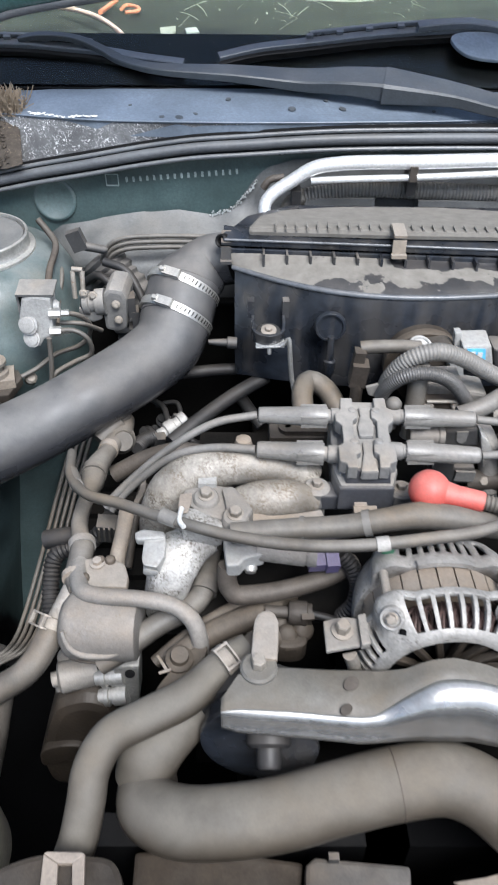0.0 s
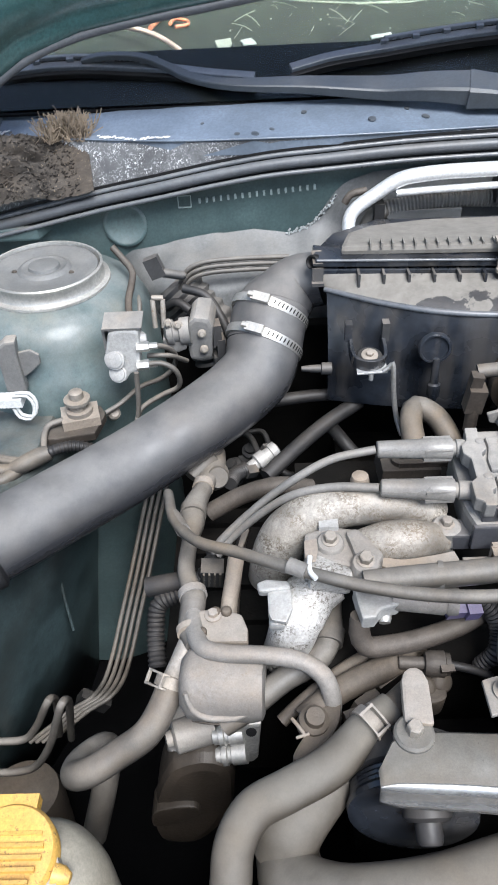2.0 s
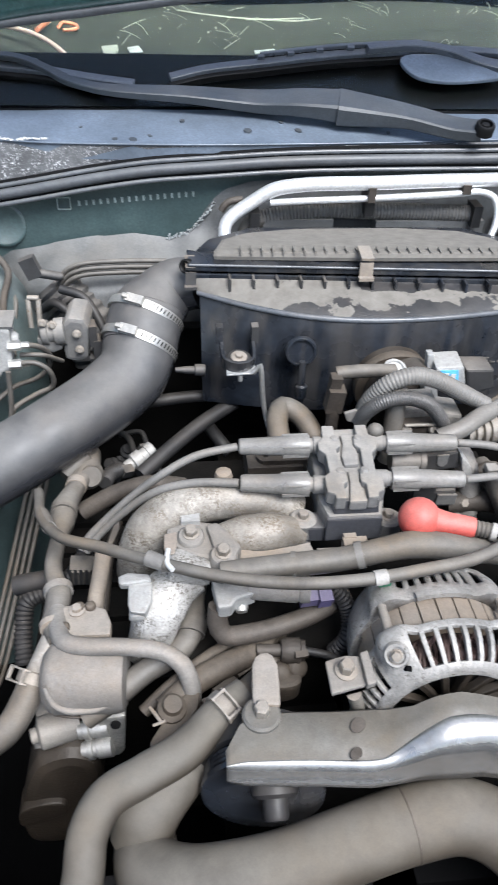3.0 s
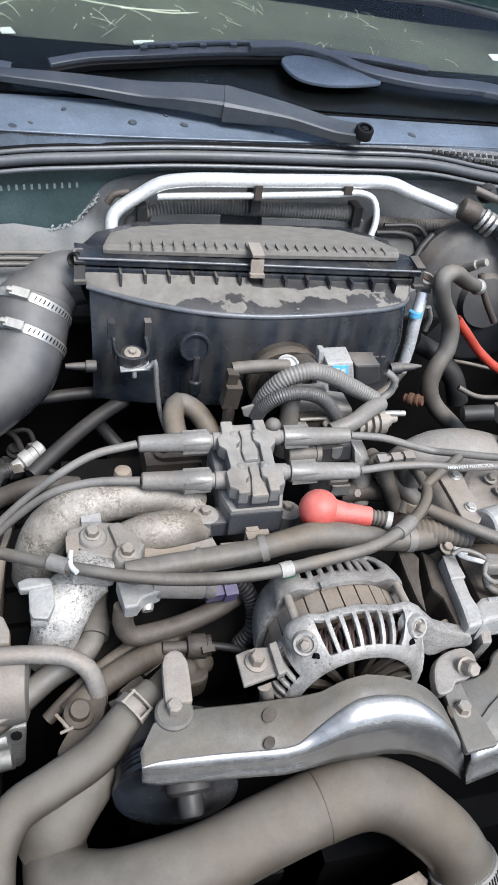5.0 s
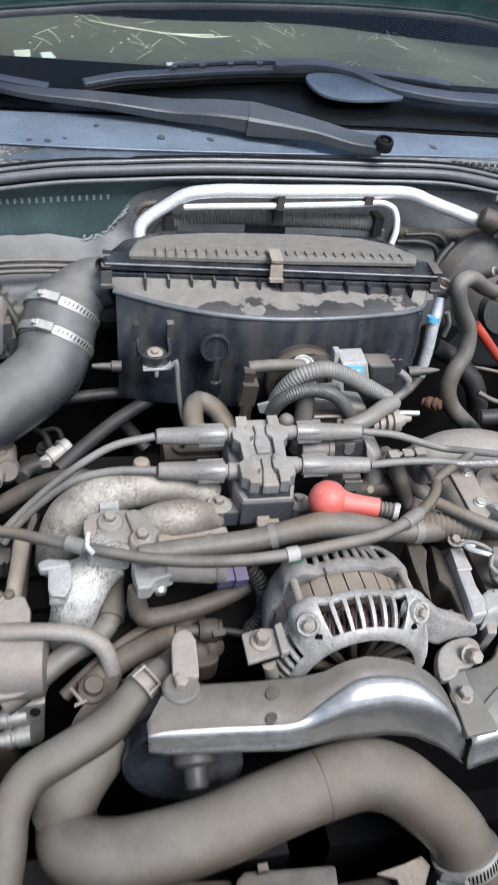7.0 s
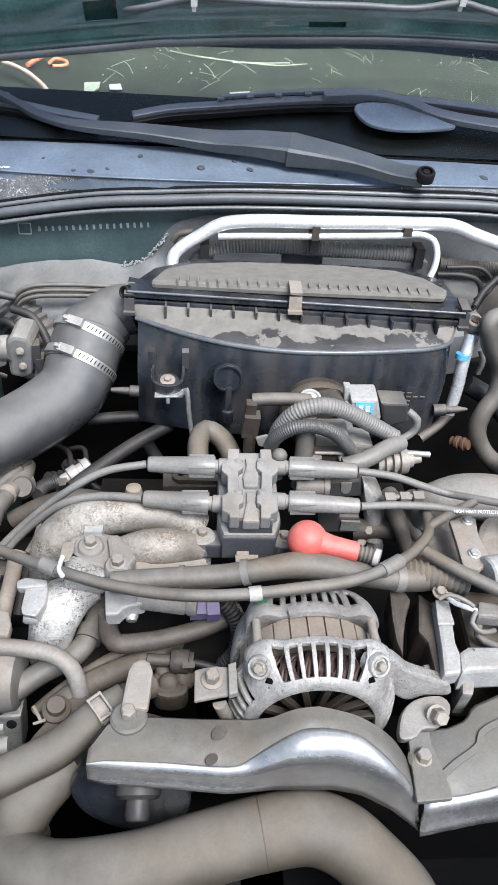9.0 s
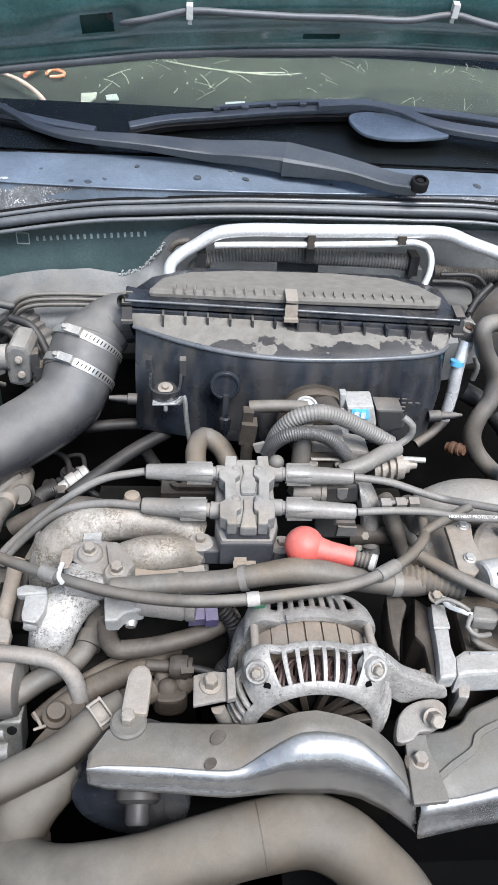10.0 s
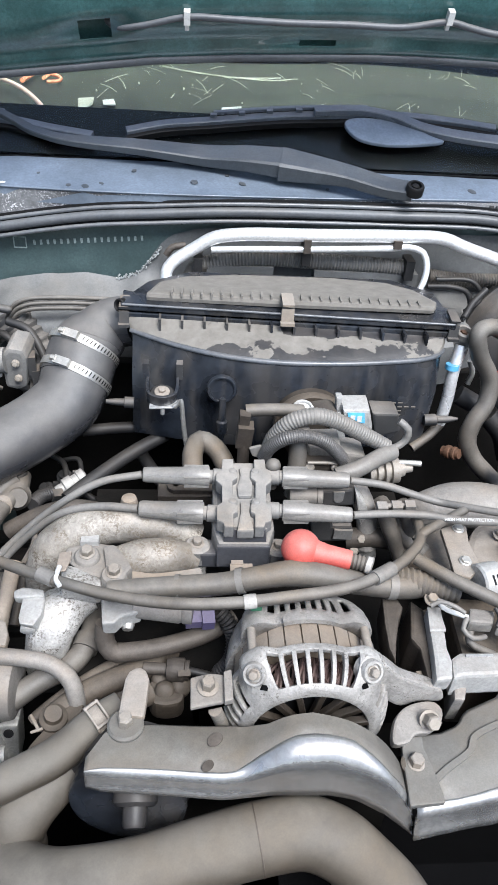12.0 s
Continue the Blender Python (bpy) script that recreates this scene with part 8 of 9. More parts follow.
# front cross panel with clip, rail and fan shroud pieces
bm = fresh()
prism(bm, loop([(-0.2116, 0.2118, 0.842), (-0.1993, 0.2294, 0.842), (-0.18, 0.2396, 0.842), (-0.1546, 0.2451, 0.842), (-0.1276, 0.2438, 0.842), (-0.1023, 0.2377, 0.842), (-0.094, 0.208, 0.842), (-0.137, 0.1789, 0.842), (-0.202, 0.1789, 0.842)]), (0, -0.01, -0.03), 0.006)
shroud = thing("radiator_shroud", bm, DARKCASE, "dark dusty top of the radiator shroud", "shroud")
bm = fresh()
prism(bm, [(-0.0985, 0.2724, 0.77), (-0.0448, 0.276, 0.77), (0.0502, 0.2639, 0.77), (0.0439, 0.2221, 0.77), (-0.0974, 0.2322, 0.77)], (0, 0, -0.03), 0.004)
part("fan_cowl", bm, DARKCASE, shroud)
bm = fresh()
prism(bm, [(0.1408, 0.2466, 0.77), (0.2053, 0.2458, 0.77), (0.2168, 0.232, 0.77), (0.2042, 0.1834, 0.77), (0.1267, 0.1938, 0.77)], (0, 0, -0.03), 0.004)
part("fan_cowl", bm, DARKCASE, shroud)
bm = fresh()
prism(bm, [(-0.1583, 0.2399, 0.85), (-0.1457, 0.2334, 0.85), (-0.1418, 0.2054, 0.85), (-0.1552, 0.2054, 0.85)], (0, 0, -0.006), 0.0012)
prism(bm, [(-0.1259, 0.2398, 0.8502), (-0.1348, 0.2337, 0.8502), (-0.1305, 0.2053, 0.8502), (-0.1209, 0.2053, 0.8502)], (0, 0, -0.006), 0.0012)
prism(bm, [(-0.1583, 0.2401, 0.8504), (-0.156, 0.2418, 0.8504), (-0.1287, 0.2414, 0.8504), (-0.1253, 0.2394, 0.8504), (-0.1347, 0.2332, 0.8504), (-0.1456, 0.2332, 0.8504)], (0, 0, -0.006), 0.0012)
part("latch_frame", bm, TANPLASTIC, shroud, "pale plastic latch frame")
bm = fresh()
prism(bm, [(0.0504, 0.2565, 0.785), (0.059, 0.2626, 0.785), (0.1407, 0.2557, 0.785), (0.138, 0.2358, 0.785), (0.1288, 0.23, 0.785), (0.0989, 0.2325, 0.785), (0.0916, 0.2103, 0.785), (0.0466, 0.2162, 0.785)], (0, 0, -0.02), 0.004)
block(bm, (0.0744, 0.2599, 0.79), (0.009, 0.006, 0.008), bevel=0.001)
part("fan_mount", bm, PLASTIC_DUSTY, shroud, "grey moulded fan mount")
bm = fresh()
prism(bm, [(0.1726, 0.2412, 0.79), (0.2005, 0.245, 0.79), (0.2181, 0.2488, 0.79), (0.2229, 0.2397, 0.79), (0.2126, 0.2265, 0.79), (0.2001, 0.2211, 0.79), (0.1893, 0.2202, 0.79), (0.1889, 0.2343, 0.79)], (0, 0, -0.004), 0.001)
part("tab", bm, TANPLASTIC, shroud, "tan metal tab")
bm = fresh()
turn(bm, (0.282, 0.2211, 0.74), (0.2, -0.3, 1), [(-0.05, 0.036), (0.02, 0.034), (0.03, 0.028)], 30)
thing("radiator_neck", bm, CAST_DUSTY, "dusty radiator neck under the hose", "radiator neck")

# ---- throttle body and fittings behind the coil ----
bm = fresh()
t0 = V((0.2138, 0.775, 0.9623))
turn(bm, t0, (0, -1, -0.1), [(-0.01, 0.046), (0.012, 0.046), (0.016, 0.043), (0.02, 0.036), (0.05, 0.034)], 40)
thr = thing("throttle_body", bm, DARKCASE, "dusty throttle body in front of the air box", "throttle body")
bm = fresh()
turn(bm, t0 + V((0, -0.008, 0.001)), (0, -1, -0.1), [(0, 0.047), (0.003, 0.048), (0.009, 0.048), (0.012, 0.047)], 40)
part("neck_ring", bm, BROWN, thr, "brown dusty neck ring")
bm = fresh()
prism(bm, loop([(0.1856, 0.705, 1.005), (0.2061, 0.705, 1.015), (0.2314, 0.705, 1.017), (0.2446, 0.705, 0.9898), (0.2472, 0.705, 0.9602), (0.2203, 0.705, 0.9511), (0.1952, 0.705, 0.9568)]), (0, 0.03, 0), 0.004)
part("body", bm, GRIME, thr)
bm = fresh()
prism(bm, [(0.2241, 0.69, 1.014), (0.2383, 0.69, 1.018), (0.2447, 0.69, 0.9906), (0.2402, 0.69, 0.9738), (0.2302, 0.69, 0.977)], (0, 0.02, 0), 0.003)
part("machined_pad", bm, PALECAST, thr)
bm = fresh()
prism(bm, [(0.2322, 0.715, 1.033), (0.2403, 0.715, 1.033), (0.247, 0.715, 0.9994), (0.2495, 0.715, 0.9658), (0.2411, 0.715, 0.9657)], (0, 0.012, 0), 0.002)
part("flange_plate", bm, PALECAST, thr)
bm = fresh()
prism(bm, [(0.2391, 0.7, 1.024), (0.2712, 0.7, 1.025), (0.279, 0.7, 0.9973), (0.2471, 0.7, 0.995)], (0, 0.03, 0.004), 0.003)
act2 = part("sensor_body", bm, PALECAST, thr)
bm = fresh()
prism(bm, [(0.2445, 0.6985, 1.022), (0.2647, 0.6985, 1.022), (0.2674, 0.6985, 1.008), (0.2471, 0.6985, 1.008)], (0, 0.001, 0), 0)
part("label", bm, BLUE, act2, "bright blue label")
bm = fresh()
for q in [(0.2514, 0.6975, 1.015), (0.2595, 0.6975, 1.014)]:
    block(bm, q, (0.0055, 0.0006, 0.008), bevel=0)
part("label_bars", bm, WHITE, act2)
bm = fresh()
prism(bm, [(0.275, 0.702, 1.02), (0.3077, 0.702, 1.019), (0.3139, 0.702, 0.9932), (0.2836, 0.702, 0.9843)], (0, 0.03, 0.0), 0.003)
part("plug", bm, PLASTIC_DUSTY, thr, "grey-black wiring plug")
bm = fresh()
turn(bm, (0.1912, 0.7, 1.023), (0, -0.5, 1), [(0, 0.013), (0.004, 0.013), (0.005, 0.010), (0.003, 0.009), (0.003, 0.0)], 20)
part("ring_screw", bm, PALECAST, thr)
bm = fresh()
prism(bm, [(0.2005, 0.66, 0.989), (0.2287, 0.66, 0.9943), (0.2639, 0.66, 0.9883), (0.2706, 0.66, 0.9584), (0.241, 0.66, 0.952), (0.2057, 0.66, 0.9541)], (0, 0.035, 0), 0.004)
low_ = part("lower_body", bm, CAST_DUSTY, thr, "dusty machined lower body")
for k in range(5):
    bm = fresh()
    block(bm, V((0.2088, 0.6585, 0.9722)) + V((0.0095 * k, 0, 0)), (0.006, 0.003, 0.010), (0, 2, 0), 0.001)
    part("lug", bm, GRIME, low_)
bm = fresh()
prism(bm, [(0.222, 0.645, 0.9461), (0.2318, 0.645, 0.953), (0.248, 0.645, 0.9515), (0.2537, 0.645, 0.9308), (0.2465, 0.645, 0.9237), (0.2259, 0.645, 0.9253)], (0, 0.025, 0), 0.004)
con_ = part("connector", bm, PLASTIC, thr, "black wiring connector")
bm = fresh()
block(bm, (0.2375, 0.644, 0.9394), (0.014, 0.003, 0.008), (0, 0, 0), 0.001)
part("latch", bm, COIL, con_)
bm = fresh()
sweep(bm, [(0.2261, 0.63, 0.9785), (0.2421, 0.62, 0.9803), (0.2543, 0.61, 0.9642), (0.2614, 0.6, 0.9393), (0.2629, 0.59, 0.9094)], [0.009, 0.011, 0.012, 0.012, 0.011], 16)
part("arched_casting", bm, CAST_DUSTY, thr)
bm = fresh()
prism(bm, loop([(0.2072, 0.61, 0.9512), (0.239, 0.61, 0.954), (0.2549, 0.61, 0.9345), (0.2609, 0.61, 0.8946), (0.2358, 0.61, 0.8807), (0.2106, 0.61, 0.8944)]), (0, 0.03, 0), 0.006)
part("base", bm, DARKCASE, thr)
for q in [(0.2513, 0.6, 0.9114), (0.2153, 0.6, 0.9517)]:
    bm = fresh()
    hex_bolt(bm, q, (0, -0.7, 0.6), 0.007, 0.006, 1.4)
    part("bolt", bm, BOLTM, thr)
bm = fresh()
turn(bm, (0.2681, 0.655, 0.9682), (1, 0.1, 0.06), [(0, 0.015), (0.004, 0.015), (0.005, 0.012), (0.008, 0.012), (0.009, 0.016), (0.013, 0.016), (0.014, 0.0125), (0.017, 0.0125), (0.018, 0.0175), (0.022, 0.0175), (0.023, 0.013), (0.026, 0.013), (0.027, 0.0165), (0.036, 0.016), (0.038, 0.010), (0.044, 0.009), (0.045, 0.006), (0.054, 0.005)], 26)
part("idle_valve", bm, DULL, thr, "ribbed steel idle valve")
bm = fresh()
sweep(bm, [(0.2911, 0.66, 0.9772), (0.3075, 0.66, 0.9791), (0.3314, 0.66, 0.9778)], 0.0035, 10)
part("cable_end", bm, STEEL, thr)
bm = fresh()
vc = V((0.1231, 0.68, 0.9956))
block(bm, vc + V((0, 0, 0.006)), (0.018, 0.016, 0.030), (6, 4, 0), 0.003)
block(bm, vc + V((-0.001, 0.002, 0.027)), (0.012, 0.012, 0.016), (6, 4, 0), 0.002)
turn(bm, vc + V((0, 0, -0.035)), (0, 0, 1), [(0, 0.007), (0.03, 0.007)], 14)
thing("vacuum_valve", bm, GRIME, "brown dusty vacuum valve standing behind the coil", "valve")
hose("vacuum_pipe", [(0.1244, 0.69, 1.028), (0.1308, 0.69, 1.029), (0.1639, 0.695, 1.027), (0.1912, 0.7, 1.023)], 0.0075, HOSE, "short dusty vacuum pipe on the throttle", "pipe", 14)
hose("convoluted_loom", [(0.1491, 0.66, 0.9962), (0.1547, 0.655, 1.017), (0.171, 0.65, 1.041), (0.195, 0.65, 1.049), (0.2219, 0.655, 1.04), (0.258, 0.66, 1.018), (0.2867, 0.66, 1.002)], [0.0088, 0.0096, 0.0094, 0.0098, 0.0094, 0.0096, 0.0088], WIRE, "grey split wiring conduit over the throttle", "loom", 16, rib=(0.0036, 0.0007))
hose("braided_hose", [(0.1428, 0.645, 0.9954), (0.1487, 0.64, 1.013), (0.1643, 0.635, 1.029), (0.1856, 0.635, 1.032), (0.2082, 0.635, 1.025), (0.2274, 0.64, 1.004), (0.2368, 0.645, 0.9888)], 0.008, BRAID, "grey braided hose arching over the throttle", "hose", 16, rib=(0.0024, 0.0006))
hose("rising_hose", [(0.223, 0.62, 0.9897), (0.2483, 0.625, 0.9965), (0.2729, 0.64, 1.001), (0.2929, 0.655, 0.9982)], 0.0095, WIRE, "dusty grey hose rising to the air box", "hose", 16)
hose("wire_tail", [(0.2982, 0.67, 1.031), (0.3091, 0.665, 1.023), (0.3081, 0.665, 1.007), (0.2881, 0.66, 0.9944)], 0.0045, WIRE, "grey wire tail from the throttle plug", "wire", 10)
bm = fresh()
turn(bm, (0.1820, 0.652, 1.034), (0, -0.12, -1), [(0, 0.009), (0.002, 0.0105), (0.085, 0.0105), (0.090, 0.012)], 18)
thing("coolant_stub", bm, HOSE, "dusty vertical stub pipe behind the coil", "pipe")
bm = fresh()
prism(bm, [(0.1263, 0.645, 1.007), (0.1386, 0.645, 1.011), (0.1486, 0.645, 1.003), (0.143, 0.645, 0.993), (0.13, 0.645, 0.9968)], (0, 0.004, 0), 0.001)
thing("lug_plate", bm, CAST_DUSTY, "small lug plate beside the vacuum valve", "bracket")
# sensor, plugs and casting edge under the plug leads
bm = fresh()
prism(bm, [(0.1938, 0.655, 1.0049), (0.2317, 0.655, 1.0057), (0.2339, 0.655, 0.9898), (0.1956, 0.655, 0.9889)], (0, 0.030, 0.004), 0.003)
air_valve = thing("air_valve", bm, CAST_DUSTY, "dusty cast air valve under the braided hose", "valve")
bm = fresh()
prism(bm, [(0.1903, 0.645, 0.9894), (0.2313, 0.645, 0.9903), (0.2345, 0.645, 0.9746), (0.1928, 0.645, 0.9738)], (0, 0.020, 0.003), 0.002)
part("lower_flange", bm, GRIME, air_valve, "dark oily lower flange")
for x in (0.1965, 0.2265):
    bm = fresh()
    turn(bm, (x, 0.6445, 0.9835), (0, -1, 0.35), [(0, 0.0058), (0.004, 0.0054), (0.005, 0.004), (0.0045, 0.001)], 16)
    part("screw", bm, DULL, air_valve, "dull screw head")
bm = fresh()
sweep(bm, [(0.1935, 0.6425, 0.9905), (0.2120, 0.6415, 0.9915), (0.2320, 0.6425, 0.9905)], 0.0022, 8)
part("rim", bm, DULL, air_valve, "bright worn rim")
bm = fresh()
turn(bm, (0.1690, 0.603, 0.9765), (1, 0.02, -0.03), [(0, 0.0095), (0.002, 0.0112), (0.030, 0.0112), (0.0305, 0.0125), (0.036, 0.0125), (0.037, 0.010)], 20)
sensor_plug = thing("sensor_plug", bm, CAST_DUSTY, "grey round sensor with a dark wiring plug", "connector")
bm = fresh()
prism(bm, [(0.2045, 0.598, 0.9862), (0.2387, 0.598, 0.9890), (0.2445, 0.598, 0.9655), (0.2055, 0.598, 0.9635)], (0, 0.022, 0.002), 0.003)
socket = part("socket", bm, PLASTIC_DUSTY, sensor_plug, "dark grey plug socket")
bm = fresh()
prism(bm, [(0.2171, 0.5965, 0.9855), (0.2296, 0.5965, 0.9860), (0.2291, 0.5965, 0.9735), (0.2260, 0.5965, 0.9700), (0.2215, 0.5965, 0.9700), (0.2181, 0.5965, 0.9735)], (0, 0.004, 0.0), 0.001)
part("latch", bm, COIL, socket, "dusty locking latch")
bm = fresh()
prism(bm, [(0.1932, 0.585, 0.9560), (0.2181, 0.585, 0.9545), (0.2194, 0.585, 0.9465), (0.2411, 0.585, 0.9468), (0.2449, 0.585, 0.9230), (0.1975, 0.585, 0.9230)], (0, 0.022, 0.002), 0.003)
plug_ = thing("wiring_plug", bm, PLASTIC_DUSTY, "dusty black wiring plug behind the red cap", "connector")
bm = fresh()
block(bm, (0.2315, 0.5840, 0.9360), (0.021, 0.004, 0.013), (0, 3, 0), 0.0015)
part("latch", bm, COIL, plug_, "dusty locking latch")
bm = fresh()
prism(bm, loop([(0.2415, 0.592, 0.9857), (0.2526, 0.592, 0.9739), (0.2650, 0.592, 0.9366), (0.2775, 0.592, 0.8881), (0.2620, 0.592, 0.8879), (0.2530, 0.592, 0.9366), (0.2460, 0.592, 0.9650)], 0.006), (0, 0.030, 0.0), 0.003)
edge_ = thing("cast_edge", bm, CAST, "pale speckled cast edge beside the wiring plugs", "casting")
for q in ((0.2540, 0.589, 0.9255), (0.2480, 0.589, 0.9080)):
    bm = fresh()
    hex_bolt(bm, q, (0, -0.8, 0.5), 0.0065, 0.006, 1.4)
    part("bolt", bm, BOLTM, edge_)
bm = fresh()
ball(bm, (0.1491, 0.606, 1.0135), 0.0085, 16)
turn(bm, (0.1491, 0.606, 0.985), (0, 0, 1), [(0, 0.006), (0.026, 0.006)], 14)
thing("rubber_bung", bm, HOSE, "round dusty rubber bung behind the coil", "bung")
for pts in ([(0.2700, 0.585, 0.9800), (0.2790, 0.578, 0.9560), (0.2880, 0.572, 0.9380), (0.2960, 0.566, 0.9180)], [(0.2890, 0.585, 0.9820), (0.3010, 0.578, 0.9620), (0.3060, 0.572, 0.9410), (0.3020, 0.560, 0.9180)]):
    hose("branch_hose", pts, [0.0085, 0.0095, 0.0095, 0.009], HOSE, "dusty hose dropping beside the air valve", "hose", 14)
bm = fresh()
for x in (0.2660, 0.2820, 0.2960):
    block(bm, (x, 0.574, 0.9845 + 0.08 * (x - 0.266)), (0.011, 0.010, 0.007), (10, 0, 0), 0.0015)
sweep(bm, [(0.2610, 0.576, 0.9835), (0.2800, 0.576, 0.9850), (0.2990, 0.576, 0.9860)], 0.0030, 10)
thing("lead_clip", bm, CAST_DUSTY, "dusty clip rail holding the plug leads", "clip")

# ---- bulkhead pipes behind the air box ----
bar = [(0.0254, 0.975, 1.0462), (0.0236, 0.9855, 1.0671), (0.0336, 1.0064, 1.0753), (0.0631, 1.0168, 1.092), (0.091, 1.0168, 1.1087), (0.1272, 1.0168, 1.115), (0.2408, 1.0168, 1.1181), (0.3562, 1.0168, 1.1212), (0.4274, 1.0168, 1.1202), (0.4579, 1.0116, 1.1108), (0.5123, 1.0064, 1.0951), (0.5606, 0.9959, 1.0805)]
acp = thing("refrigerant_pipe", sweep(fresh(), bar, [0.0085, 0.0085, 0.0088, 0.0092, 0.0095, 0.0095, 0.0095, 0.0095, 0.0095, 0.0095, 0.0095, 0.0095], 24, 0.006), PIPE, "bright bare aluminium refrigerant pipe across the bulkhead", "pipe")
bm = fresh()
sweep(bm, [(0.0875, 1.0137, 1.0924), (0.128, 1.0137, 1.0945), (0.2427, 1.0137, 1.0987), (0.3497, 1.0116, 1.105), (0.3779, 1.0095, 1.1081), (0.3967, 1.0033, 1.1029), (0.4029, 0.9959, 1.0883), (0.4005, 0.9855, 1.0705), (0.3913, 0.975, 1.0527)], 0.0048, 14)
part("return_pipe", bm, PIPE, acp, "thin aluminium return pipe")
bm = fresh()
block(bm, (0.2259, 1.0116, 1.1047), (0.010, 0.014, 0.02), bevel=0.002)
part("pipe_clip", bm, GRIME, acp)
bm = fresh()
block(bm, (0.3579, 1.0116, 1.112), (0.012, 0.014, 0.012), bevel=0.002)
part("pipe_clip", bm, GRIME, acp)
bm = fresh()
sweep(bm, [(0.0222, 1.0273, 1.0765), (0.0305, 1.0273, 1.088), (0.0509, 1.0273, 1.0922)], 0.005, 12)
part("stub", bm, GRIME, acp)
loom = [(0.0766, 1.0449, 1.0569), (0.106, 1.0449, 1.0632), (0.1567, 1.0449, 1.0695), (0.2339, 1.0449, 1.0684), (0.3036, 1.0449, 1.0663), (0.3858, 1.0396, 1.0653)]
hose("convoluted_loom", loom, 0.0125, WIRE, "grey convoluted harness sleeve behind the air box", "loom", 18, rib=(0.0048, 0.0016))
bm = fresh()
sweep(bm, [(0.0556, 1.0396, 1.0328), (0.0639, 1.0428, 1.0496), (0.0909, 1.0449, 1.059)], 0.0115, 16)
thing("loom_tape", bm, HOSE, "taped grey end of the harness sleeve", "tape")
for p in [(0.0688, 1.0344, 1.06), (0.3868, 1.0344, 1.0674), (0.2284, 1.0344, 1.0852)]:
    bm = fresh()
    block(bm, p, (0.013, 0.03, 0.03), (0, 0, 0), 0.004)
    thing("loom_clip", bm, HOSE_DARK, "black clip holding the harness sleeve", "clip", "harness clips")
hose("convoluted_loom", [(0.4255, 1.0449, 1.0506), (0.4668, 1.0449, 1.0464), (0.5409, 1.0449, 1.0464), (0.5844, 1.0449, 1.0485)], 0.0115, HOSE, "dusty harness sleeve towards the brake servo", "loom", 16, rib=(0.0045, 0.0014))
for pts, r in (([(0.4113, 0.9966, 1.0544), (0.4482, 0.9914, 1.0565), (0.4717, 0.9914, 1.0482), (0.4801, 0.9862, 1.0253), (0.4672, 0.9758, 1.0107)], 0.0042), ([(0.4237, 1.0018, 1.0638), (0.4782, 0.9966, 1.0638), (0.4951, 0.9914, 1.0409), (0.4703, 0.981, 1.0222)], 0.0036), ([(0.498, 0.9862, 1.0575), (0.4778, 0.9758, 1.0388), (0.4661, 0.9654, 1.0211)], 0.005), ([(0.4054, 1.0018, 1.0471), (0.4236, 0.9966, 1.0367), (0.4334, 0.9862, 1.019)], 0.0036)):
    hose("bulkhead_pipe", pts, r, HOSE_DARK, "thin dark pipe by the brake servo", "pipe", 10)
bm = fresh()
block(bm, (0.1323, 1.0482, 1.0451), (0.10, 0.03, 0.03), (0, 0, 0), 0.008)
block(bm, (0.3249, 1.0482, 1.042), (0.16, 0.03, 0.03), (0, 0, 0), 0.008)
part("step", bm, PANEL, firewall)
# grey pressure hose joint and hose
jt = [(0.5432, 0.9868, 1.0957), (0.5607, 0.9796, 1.0905)]
bm = fresh()
turn(bm, jt[0], V(jt[1]) - V(jt[0]), [(-0.012, 0.011), (-0.008, 0.016), (0.014, 0.0165), (0.018, 0.014)], 24)
achose = [(0.5566, 0.9817, 1.0915), (0.58, 0.9713, 1.0843), (0.6088, 0.9506, 1.0657), (0.6352, 0.9196, 1.0284), (0.6553, 0.8989, 0.974), (0.6695, 0.8833, 0.9195), (0.6818, 0.873, 0.865), (0.6938, 0.8678, 0.8042)]
ach = thing("pressure_hose", sweep(fresh(), achose, [0.0125, 0.0135, 0.014, 0.014, 0.014, 0.014, 0.014, 0.014], 26), RUBBER, "thick grey refrigerant hose curving down", "hose")
part("joint", bm, GRIME, ach, "brown dusty pipe joint")
bm = fresh()
d = (V(achose[2]) - V(achose[0])).normalized()
for k in range(3):
    turn(bm, V(achose[0]) + d * (0.008 + 0.009 * k), d, [(0, 0.0145), (0.001, 0.0172), (0.006, 0.0172), (0.007, 0.0145)], 26)
part("crimp", bm, STEEL, ach, "ribbed bright crimp collar")
# brake servo and master cylinder
bm = fresh()
sv = V((0.604, 0.972, 0.957))
turn(bm, sv + V((0, 0.05, 0)), (-0.1, -1, 0.15), [(0, 0.112), (0.03, 0.118), (0.034, 0.1205), (0.040, 0.1205), (0.043, 0.116), (0.058, 0.110), (0.066, 0.100), (0.068, 0.072), (0.073, 0.066), (0.078, 0.045), (0.090, 0.040), (0.094, 0.0)], 56)
servo = thing("brake_servo", bm, PLASTIC_DUSTY, "large dusty black brake servo drum", "brake servo")
bm = fresh()
turn(bm, (0.5036, 0.88, 1.057), (0.3, -0.6, 0.5), [(-0.055, 0.007), (0, 0.007), (0.014, 0.007), (0.016, 0.005), (0.03, 0.005)], 14)
part("valve_nipple", bm, BOLTM, servo)
bm = fresh()
sweep(bm, [(0.5271, 0.88, 1.047), (0.5398, 0.87, 1.015), (0.565, 0.865, 0.9779)], 0.005, 10)
part("rod", bm, GRIME, servo)
mc = V((0.7248, 0.9666, 0.978))
bm = fresh()
